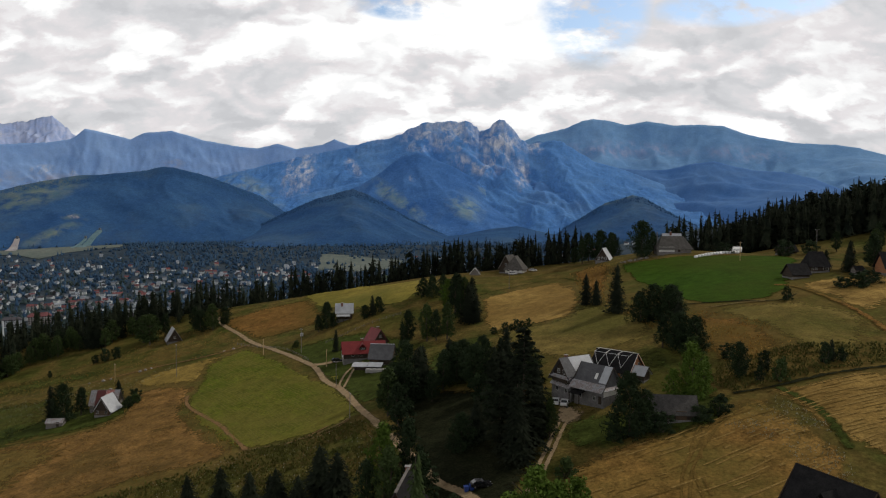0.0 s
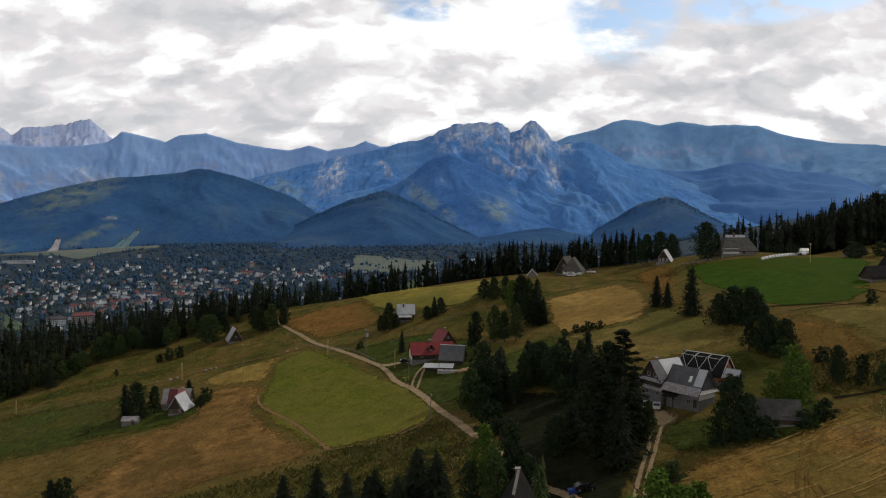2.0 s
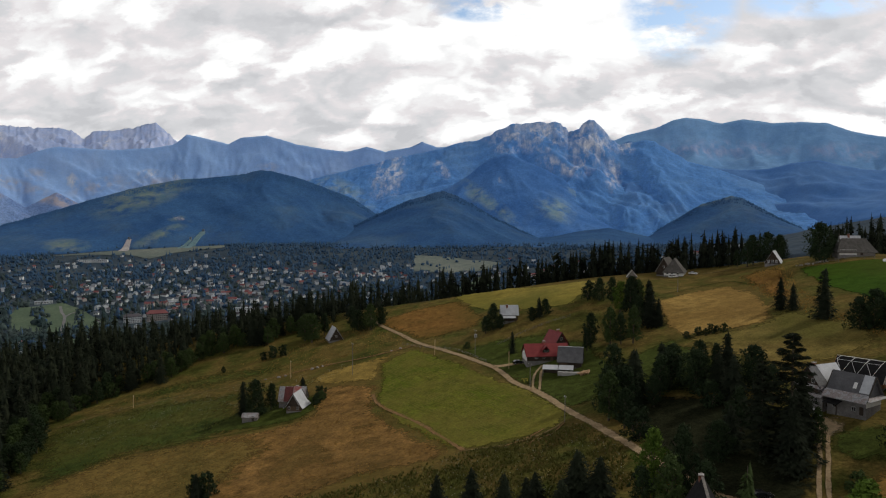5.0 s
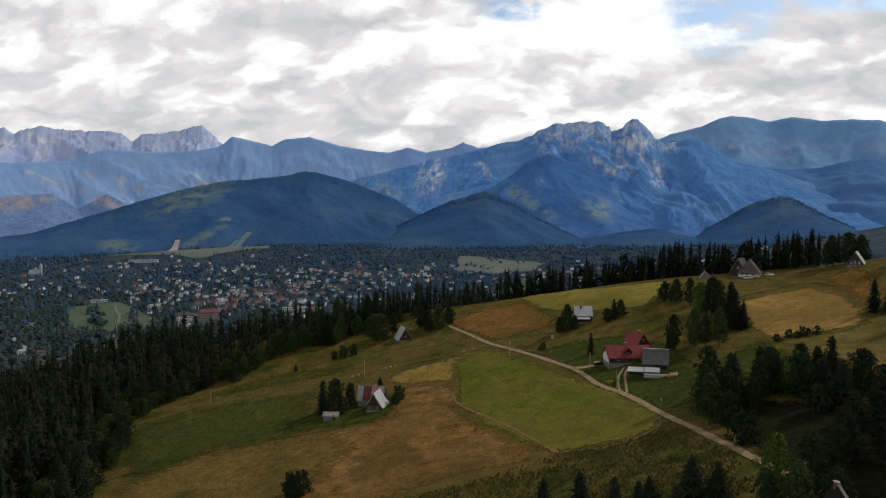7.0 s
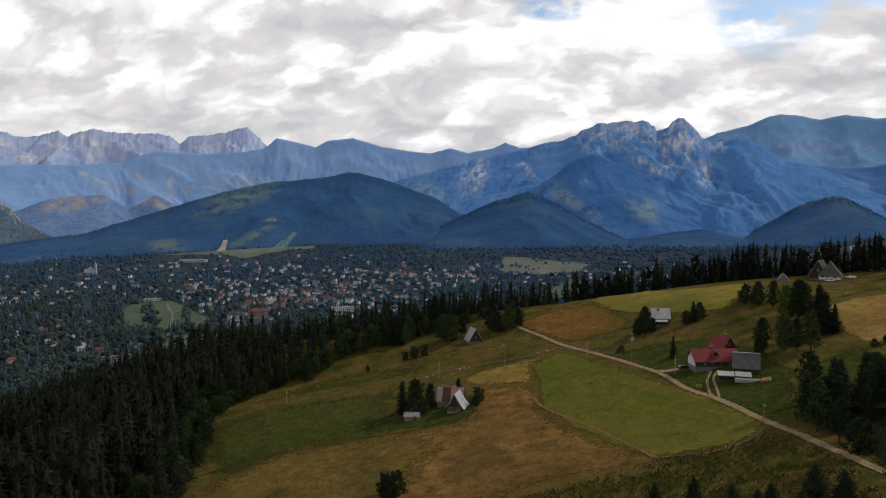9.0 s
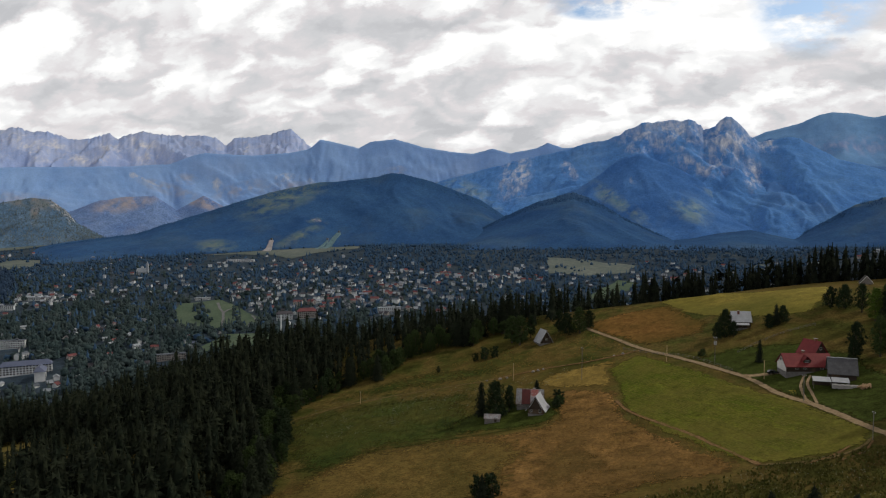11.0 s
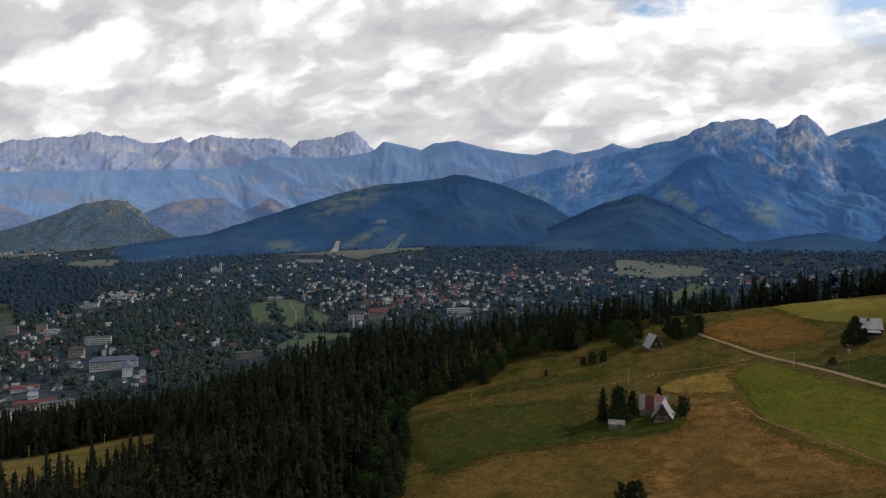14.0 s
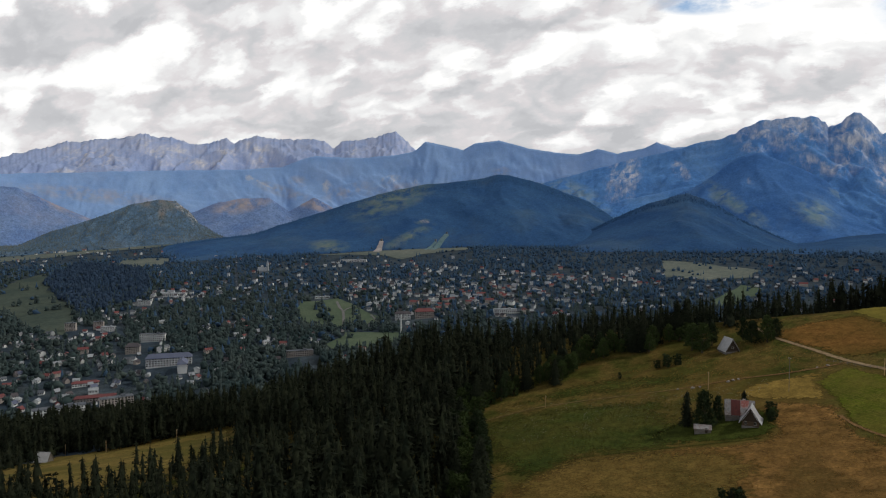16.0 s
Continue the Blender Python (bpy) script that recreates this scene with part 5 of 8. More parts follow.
for x, y, h, k, w in ((-158, 338, 6, "shrub", 0.9), (-153, 339, 5.5, "shrub", 0.9), (-162, 337, 4, "shrub", 1.0), (-178, 327, 3.2, "shrub", 0.7), (71, 173, 8.5, "oak", 0.8), (77.5, 174, 5, "shrub", 0.7), (78, 167, 5.5, "shrub_light", 0.8), (74, 169, 3.5, "shrub", 0.8), (92, 174, 5, "shrub", 0.7),
                      (96, 174, 3.5, "shrub", 0.8), (94, 175, 5.5, "spruce_c", 0.9), (108, 228, 4.4, "shrub", 0.8), (-61, 300, 3, "shrub_light", 1.4), (22, 257, 3, "shrub", 1.1), (26, 255.5, 3.4, "shrub", 1.0), (18, 256, 2.6, "shrub", 1.2), (30, 254, 3, "shrub_light", 1.1), (24, 255, 2.4, "shrub", 1.3), (28, 256.5, 2.2, "shrub", 1.3),
                      (135, 236, 5, "shrub", 1.8), (141, 240, 4.5, "shrub", 1.8), (130, 237, 3.5, "shrub", 1.8), (66, 192, 5, "shrub_light", 1.4), (73, 185, 4, "shrub", 1.2)):
    tree(k, x, y, h, w, "on the open slope")
tree("oak", 92, 337, 17, 1.0, "on the skyline by the farmhouse"), tree("ash", 98, 339, 11, 0.8, "on the skyline by the farmhouse")
for x, y, h, k, w in ((70, 366, 13, "ash", 1.0), (74, 370, 15, "ash", 1.0), (79, 366, 15, "oak", 0.8), (83, 362, 13, "ash", 1.0), (86, 368, 12, "oak", 0.9), (67, 372, 9, "ash", 1.0)):
    tree(k, x, y, h, w, "behind the small hut on the crest", "trees behind the small hut")
for x, y, h, k, w in ((146, 262, 10, "spruce_c", 0.9), (141, 268, 8, "spruce_c", 1.0), (150, 268, 11, "spruce_b", 1.2), (155, 262, 14, "ash", 0.9), (160, 270, 13, "rowan", 0.9), (165, 258, 10, "birch", 1.0), (150, 320, 7, "shrub", 1.3), (160, 318, 6, "shrub", 1.4), (170, 315, 9, "ash", 1.0), (178, 300, 11, "rowan", 1.0), (185, 310, 12, "ash", 1.0), (128, 330, 5, "shrub", 1.5), (137, 268, 7, "spruce_c", 1.1), (190, 290, 9, "birch", 1.1)):
    tree(k, x, y, h, w, "among the farmhouses on the hilltop")
# below the flight path
for x, y, h, k, w in ((-57, 160, 8.8, "spruce_c", 1.2), (-49, 158, 9.6, "spruce_c", 1.25), (-42, 155, 8.5, "spruce_c", 1.2), (-37, 154, 7, "spruce_c", 1.3), (-35, 151, 9.2, "spruce_c", 1.3), (-26, 154, 11, "spruce_c", 1.5), (-22, 150, 10.5, "spruce_c", 1.4), (-30, 148, 8, "spruce_c", 1.3)):
    tree(k, x, y, h, w, "in a row at the meadow's lower edge", "spruces at the meadow's edge")
for x, y, h, k, w in ((-12, 146, 16, "birch", 0.75), (-7, 143, 17, "ash", 0.7), (-10, 138, 14, "rowan", 0.9), (-4, 137, 12, "ash", 1.0), (-15, 141, 11, "ash", 0.9)):
    tree(k, x, y, h, w, "beside the lower road", "trees beside the lower road")
tree("young_spruce", -4.3, 112, 24, 0.55, "beside the lower road"), tree("ash", 1.5, 117.5, 13.5, 0.9, "beside the dark timber house"), tree("rowan", -0.5, 121, 11, 1.0, "beside the dark timber house")
for x, y, h in ((15, 117, 16), (19, 115, 14), (11, 114, 14), (22, 119, 12)):
    tree("birch", x, y, h, 1.0, "above the lower road", "light trees above the lower road")
for x, y, h, k in ((-124, 188, 7, "shrub"), (-128, 189, 6, "shrub"), (-126, 186, 8, "spruce_c")):
    tree(k, x, y, h, 0.9, "on the dry brown meadow")
tree("shrub_light", 24, 140, 4, 1.2, "beside the drive"), tree("shrub", 12, 180, 4, 1.3, "in the dark wooded hollow")

# ---- forests ----


def inside(x, y, poly):
    x, y = np.asarray(x), np.asarray(y)
    r = np.zeros(x.shape, bool)
    n = len(poly)
    for i in range(n):
        (x0, y0), (x1, y1) = poly[i], poly[(i + 1) % n]
        c = (y0 > y) != (y1 > y)
        r ^= c & (x < (x1 - x0) * (y - y0) / (y1 - y0 + 1e-12) + x0)
    return r


def scatter(poly, step, rng, holes=()):
    xs, ys = [p[0] for p in poly], [p[1] for p in poly]
    gx, gy = np.meshgrid(np.arange(min(xs), max(xs), step), np.arange(min(ys), max(ys), step), indexing="ij")
    x = gx.ravel() + (rng.random(gx.size) - 0.5) * step * 1.1
    y = gy.ravel() + (rng.random(gx.size) - 0.5) * step * 1.1
    keep = inside(x, y, poly)
    for h in holes:
        keep &= ~inside(x, y, h)
    return x[keep], y[keep]


def spread(name, templates, which, x, y, z, h, wide, turn, mat, label, category, smooth=False):
    """Many plants in one mesh of kind stuff."""
    vs, ts, n = [], [], 0
    for k, (tv, tt) in enumerate(templates):
        sel = np.where(which == k)[0]
        if not len(sel):
            continue
        c, s = np.cos(turn[sel])[:, None], np.sin(turn[sel])[:, None]
        hx, hw = h[sel][:, None], (h * wide)[sel][:, None]
        vx = (tv[None, :, 0] * c - tv[None, :, 1] * s) * hw + x[sel][:, None]
        vy = (tv[None, :, 0] * s + tv[None, :, 1] * c) * hw + y[sel][:, None]
        vz = tv[None, :, 2] * hx + z[sel][:, None]
        vs.append(np.stack([vx, vy, vz], -1).reshape(-1, 3))
        ts.append((tt[None] + (np.arange(len(sel)) * len(tv))[:, None, None] + n).reshape(-1, 3))
        n += len(sel) * len(tv)
    ob = new(name, tri_mesh(name, np.concatenate(vs), np.concatenate(ts), mat))
    if smooth:
        ob.data.polygons.foreach_set("use_smooth", np.ones(len(ob.data.polygons), bool))
    return tagged(ob, label, category, kind="stuff")


def forest_templates(seed, sprays):
    """Five spruces of loose sprays round a thin core, a leafy tree and a dead spruce."""
    out = []
    for k in range(5):
        rng = np.random.default_rng(seed + k)
        s = spruce_tiers(rng, 4, 3, (0.10, 0.115, 0.135, 0.09, 0.125)[k], (0.12, 0.06, 0.04, 0.2, 0.08)[k], sprays, 0.030)
        s.tube((0, 0, -0.05), (0, 0, 0.5), 0.012, 0.008, 3)
        out.append(s.arrays())
    rng = np.random.default_rng(seed + 9)
    s = leafy_crown(rng, 16, 8, 0.34, 0.1, 0.085)
    s.tube((0, 0, -0.05), (0, 0, 0.6), 0.025, 0.008, 4)
    out.append(s.arrays())
    s = Soup()                                   # a bare, dead spruce
    s.tube((0, 0, -0.05), (0, 0, 0.97), 0.010, 0.002, 4)
    for k in range(16):
        g, q = k * 2.4, 0.35 + 0.035 * k
        s.tube((0, 0, q), (0.06 * math.cos(g), 0.06 * math.sin(g), q - 0.02), 0.004, 0.001, 3)
    out.append(s.arrays())
    return out


CLEARING = [(-475, 232), (-400, 170), (-350, 166), (-340, 214), (-335, 246), (-408, 338), (-437, 330), (-456, 290), (-510, 296)]
LEFT_EDGE = [(-185, 60), (-186, 120), (-200, 198), (-213, 243), (-238, 283), (-230, 308), (-209, 324), (-196, 355), (-173, 360), (-152, 372)]
LEFT_WOOD = LEFT_EDGE + [(-132, 388), (-112, 396), (-95, 404), (-60, 430), (-110, 520), (-420, 600), (-760, 520), (-760, 60)]
rng = np.random.default_rng(5)
fx, fy = scatter(LEFT_WOOD, 5.8, rng, (CLEARING,))
seen = (fx > -150 - 1.38 * (fy + 19)) & (fy > 110)
fx, fy = fx[seen], fy[seen]
near_edge = np.min([np.hypot(fx - p[0], fy - p[1]) for p in spline(LEFT_EDGE, 6)], axis=0)
pick = np.where((near_edge < 13) & (fy > 190))[0][:150]
rest = np.setdiff1d(np.arange(len(fx)), pick)
for i in pick:
    k = ("spruce_a", "spruce_b", "rowan", "spruce_b", "rowan", "ash")[int(rng.integers(0, 6))]
    if fy[i] > 225 and rng.random() < 0.6:
        k = ("rowan", "ash")[int(rng.integers(0, 2))]
    if fy[i] > 300:
        k = ("rowan", "ash", "rowan", "shrub_light", "spruce_b")[int(rng.integers(0, 5))]
    tall = {"rowan": 9.5, "ash": 10, "shrub_light": 6}.get(k, 16) * (0.8 + 0.5 * rng.random())
    tree(k, float(fx[i]), float(fy[i]), float(tall), 1.25 if k[0] != "s" or k == "shrub_light" else 1.2, "at the forest's edge", "forest edge")
x, y = fx[rest], fy[rest]
e = near_edge[rest]
tall = (12 + 17 * rng.random(len(x)) ** 1.3) * (0.75 + 0.35 * vnoise(x / 40, y / 40, 3, 2)) * np.clip(0.6 + e / 60, 0.6, 1)
tall = tall * np.where((x < -280) & (y < 265), 0.66, 1.0) * np.where((x > -270) & (y > 335), 0.72, 1.0)
which = rng.choice(7, len(x), p=(0.22, 0.22, 0.18, 0.16, 0.13, 0.06, 0.03))
tall = np.where(which == 5, tall * 0.65, tall)
spread("forest", forest_templates(40, 96), which, x, y, height(x, y), tall, 0.8 + 0.55 * rng.random(len(x)), rng.random(len(x)) * 6.3, "forest_needles", "dense dark spruce forest running down to the valley", "forest")

CREST_WOOD = [(-95, 404), (-72, 403), (-40, 410), (0, 398), (30, 396), (60, 384), (84, 380), (86, 400), (60, 425), (-60, 440)]
x, y = scatter(CREST_WOOD, 4.9, rng, ([(20, 360), (60, 360), (60, 390), (20, 390)],))
gaps = vnoise(x / 16, y / 16, 8, 2)
x, y = x[gaps > 0.30], y[gaps > 0.30]
tall = 12 + 9 * rng.random(len(x))
which = rng.choice(7, len(x), p=(0.27, 0.2, 0.12, 0.2, 0.1, 0.05, 0.06))
spread("forest", forest_templates(60, 110), which, x, y, height(x, y), tall, 0.85 + 0.3 * rng.random(len(x)), rng.random(len(x)) * 6.3, "forest_needles", "belt of slender spruces behind the hill crest", "forest")

RIGHT_WOOD = [(126, 400), (140, 384), (158, 374), (180, 356), (205, 344), (240, 318), (340, 280), (460, 420), (300, 520), (126, 440)]
x, y = scatter(RIGHT_WOOD, 5.6, rng)
tall = (15 + 9 * rng.random(len(x))) * np.clip(1.06 + (x - 130) / 500, 1.06, 1.2)
which = rng.choice(7, len(x), p=(0.26, 0.22, 0.18, 0.17, 0.1, 0.05, 0.02))
spread("forest", forest_templates(80, 110), which, x, y, height(x, y), tall, 0.75 + 0.3 * rng.random(len(x)), rng.random(len(x)) * 6.3, "forest_needles", "dark spruce forest on the hilltop", "forest")

# ---- houses and things on the hill ----
M("plaster_white", [(0.55, 0.54, 0.52), (0.70, 0.69, 0.66)], 0.6, 0.9, where="object", fine=(4.0, 0.15))
M("block_grey", [(0.125, 0.12, 0.115), (0.21, 0.20, 0.195)], 0.8, 0.95, where="object", mid=(2.5, 0.2), fine=(6.0, 0.2), bump=0.3)
M("wood_dark", [(0.030, 0.022, 0.016), (0.060, 0.044, 0.032)], 1.0, 0.9, where="object", stretch=(0.3, 0.3, 4), fine=(5.0, 0.3), bump=0.3)
M("wood_brown", [(0.060, 0.040, 0.026), (0.110, 0.074, 0.047)], 1.0, 0.9, where="object", stretch=(0.3, 0.3, 4), fine=(5.0, 0.3), bump=0.3)
M("wood_orange", [(0.28, 0.12, 0.055), (0.40, 0.19, 0.09)], 1.0, 0.85, where="object", stretch=(0.4, 0.4, 4), fine=(5.0, 0.2), bump=0.2)
# pole wood brightened and warmed to stand in for sun on it
M("wood_pole", [(0.42, 0.29, 0.15), (0.58, 0.42, 0.24)], 2.0, 0.9, where="object", stretch=(1, 1, 0.2))
M("wood_grey", [(0.12, 0.11, 0.10), (0.22, 0.20, 0.18)], 1.0, 0.9, where="object", stretch=(0.3, 0.3, 4), fine=(5.0, 0.3))
M("roof_bright", [(0.38, 0.395, 0.42), (0.55, 0.57, 0.6)], 0.5, 0.45, where="object", metal=0.0, spec=0.5, fine=(3.0, 0.12), stripes=(1.6, 0.25, (0.40, 0.42, 0.45)))
M("roof_grey", [(0.066, 0.066, 0.070), (0.115, 0.115, 0.123)], 0.5, 0.6, where="object", mid=(1.5, 0.2), fine=(5.0, 0.2), stripes=(1.8, 0.3, (0.10, 0.10, 0.11)))
M("roof_dark", [(0.014, 0.014, 0.015), (0.030, 0.029, 0.029)], 0.6, 0.85, where="object", spec=0.04, mid=(1.5, 0.2), fine=(5.0, 0.3), stripes=(1.8, 0.3, (0.02, 0.02, 0.022)))
M("roof_red", [(0.17, 0.020, 0.024), (0.25, 0.036, 0.036)], 0.5, 0.55, where="object", fine=(4.0, 0.15), stripes=(1.8, 0.35, (0.13, 0.014, 0.014)))
M("roof_old", [(0.25, 0.255, 0.27), (0.42, 0.43, 0.44), (0.28, 0.22, 0.21), (0.48, 0.48, 0.49)], 0.7, 0.7, where="object", fine=(3.0, 0.25), stripes=(1.4, 0.5, (0.16, 0.15, 0.15)))
M("roof_maroon", [(0.10, 0.030, 0.028), (0.17, 0.045, 0.040)], 0.8, 0.7, where="object", fine=(4.0, 0.3), stripes=(1.6, 0.4, (0.06, 0.02, 0.02)))
M("roof_rusty", [(0.55, 0.53, 0.52), (0.48, 0.40, 0.38), (0.40, 0.10, 0.08), (0.55, 0.5, 0.48)], 0.45, 0.6, where="object", fine=(4.0, 0.2))
M("roof_shingle", [(0.062, 0.058, 0.053), (0.115, 0.107, 0.098)], 0.8, 0.9, where="object", mid=(2.0, 0.25), fine=(6.0, 0.3), bump=0.4)
M("roof_board", [(0.045, 0.042, 0.040), (0.085, 0.080, 0.074)], 0.8, 0.9, where="object", mid=(2.0, 0.25), fine=(6.0, 0.3), bump=0.4)
M("brick_chimney", [(0.16, 0.07, 0.05), (0.26, 0.12, 0.08)], 3.0, 0.9, where="object")
M("concrete", [(0.28, 0.27, 0.26), (0.40, 0.39, 0.37)], 1.0, 0.9, where="object", fine=(5.0, 0.15))
M("white_paint", [(0.72, 0.72, 0.70), (0.82, 0.82, 0.80)], 1.0, 0.5, where="object")
M("frame_paint", [(0.30, 0.29, 0.28), (0.42, 0.41, 0.39)], 1.0, 0.6, where="object")
M("white_film", [(0.70, 0.71, 0.72), (0.85, 0.85, 0.85)], 2.0, 0.35, where="object")
M("black_paint", [(0.012, 0.012, 0.013), (0.02, 0.02, 0.022)], 1.0, 0.25, where="object", spec=0.6)
M("car_white", [(0.70, 0.70, 0.71), (0.76, 0.76, 0.77)], 0.5, 0.25, where="object", spec=0.6)
M("tyre", [(0.012, 0.012, 0.012), (0.022, 0.022, 0.022)], 3.0, 0.9, where="object")
M("steel", [(0.35, 0.35, 0.36), (0.5, 0.5, 0.5)], 2.0, 0.4, where="object", metal=0.9)
M("blue_plastic", [(0.03, 0.07, 0.30), (0.04, 0.09, 0.38)], 1.0, 0.4, where="object")
M("stone", [(0.22, 0.20, 0.17), (0.36, 0.33, 0.29)], 1.2, 0.95, where="object", fine=(4, 0.2))
M("yellow_paint", [(0.45, 0.32, 0.03), (0.55, 0.42, 0.05)], 1.0, 0.5, where="object")
M("log_end", [(0.30, 0.19, 0.10), (0.42, 0.28, 0.16)], 2.0, 0.9, where="object")


def glass(name):
    m = bpy.data.materials.new(name)
    m.use_nodes = True
    p = m.node_tree.nodes["Principled BSDF"]
    p.inputs["Base Color"].default_value = (0.015, 0.018, 0.022, 1)
    p.inputs["Roughness"].default_value = 0.08
    p.inputs["Specular IOR Level"].default_value = 0.7
    MAT[name] = m


glass("window_glass")


class Form:
    """Collects faces for one part."""

    def __init__(self):
        self.v, self.f = [], []

    def add(self, v, f):
        n = len(self.v)
        self.v += [tuple(p) for p in v]
        self.f += [tuple(i + n for i in q) for q in f]
        return self

    def box(self, c, s, rz=0.0, bevel=0.0):
        x, y, z = s[0] / 2, s[1] / 2, s[2] / 2
        co, si = math.cos(radians(rz)), math.sin(radians(rz))
        v = [(a * x, b * y, d * z) for d in (-1, 1) for a, b in ((-1, -1), (1, -1), (1, 1), (-1, 1))]
        v = [(c[0] + p[0] * co - p[1] * si, c[1] + p[0] * si + p[1] * co, c[2] + p[2]) for p in v]
        return self.add(v, [(3, 2, 1, 0), (4, 5, 6, 7), (0, 1, 5, 4), (1, 2, 6, 5), (2, 3, 7, 6), (3, 0, 4, 7)])

    def slab(self, quad, thick):
        """A board: the quad (seen from outside, anticlockwise) is its outer face."""
        q = [Vector(p) for p in quad]
        n = (q[1] - q[0]).cross(q[2] - q[0]).normalized() * thick
        k = len(q)
        v = q + [p - n for p in q]
        return self.add(v, [tuple(range(k)), tuple(range(2 * k - 1, k - 1, -1))] + [(i, i + k, (i + 1) % k + k, (i + 1) % k) for i in range(k)])

    def bar(self, a, b, w, sides=4):
        a, b = Vector(a), Vector(b)
        q = (b - a).to_track_quat("Z", "Y")
        r = [q @ Vector((w / 2 * math.cos(k * 2 * math.pi / sides + 0.785), w / 2 * math.sin(k * 2 * math.pi / sides + 0.785), 0)) for k in range(sides)]
        v = [a + p for p in r] + [b + p for p in r]
        return self.add(v, [tuple(range(sides - 1, -1, -1)), tuple(range(sides, 2 * sides))] + [(i, (i + 1) % sides, (i + 1) % sides + sides, i + sides) for i in range(sides)])


def part(name, form, mat, parent, label=""):
    me = bpy.data.meshes.new(name)
    me.from_pydata(form.v, [], form.f)
    me.materials.append(MAT[mat])
    me.update()
    ob = new(name, me)
    ob.parent = parent
    if label:
        tagged(ob, label)
    return ob


def base(name, x, y, rz, z=None):
    ob = new(name)
    ob.matrix_basis = pose(x, y, hz(x, y) if z is None else z, 0, 0, rz)
    return ob


def window(root, c, w, h, side, name="window", frame_mat="frame_paint"):
    """A window in a wall; side: which way it faces ('s' -y, 'n' +y, 'w' -x, 'e' +x). Frame with a cross bar, pane behind."""
    f, g = Form(), Form()
    ax = side in "sn"
    out = 1 if side in "ne" else -1

    def b(form, u, z, du, dz, off, deep):
        if ax:
            form.box((c[0] + u, c[1] + out * off, c[2] + z), (du, deep, dz))
        else:
            form.box((c[0] + out * off, c[1] + u, c[2] + z), (deep, du, dz))
    t = 0.09
    b(f, -w / 2 + t / 2, 0, t, h, 0.04, 0.12), b(f, w / 2 - t / 2, 0, t, h, 0.04, 0.12)
    b(f, 0, h / 2 - t / 2, w - 2 * t, t, 0.04, 0.12), b(f, 0, -h / 2 + t / 2, w - 2 * t, t, 0.04, 0.12)
    b(f, 0, 0, 0.07, h - 2 * t, 0.04, 0.10)
    b(g, 0, 0, w - t, h - t, 0.0, 0.06)
    wf = part(name, f, frame_mat, root)
    part("pane", g, "window_glass", wf)
    return wf


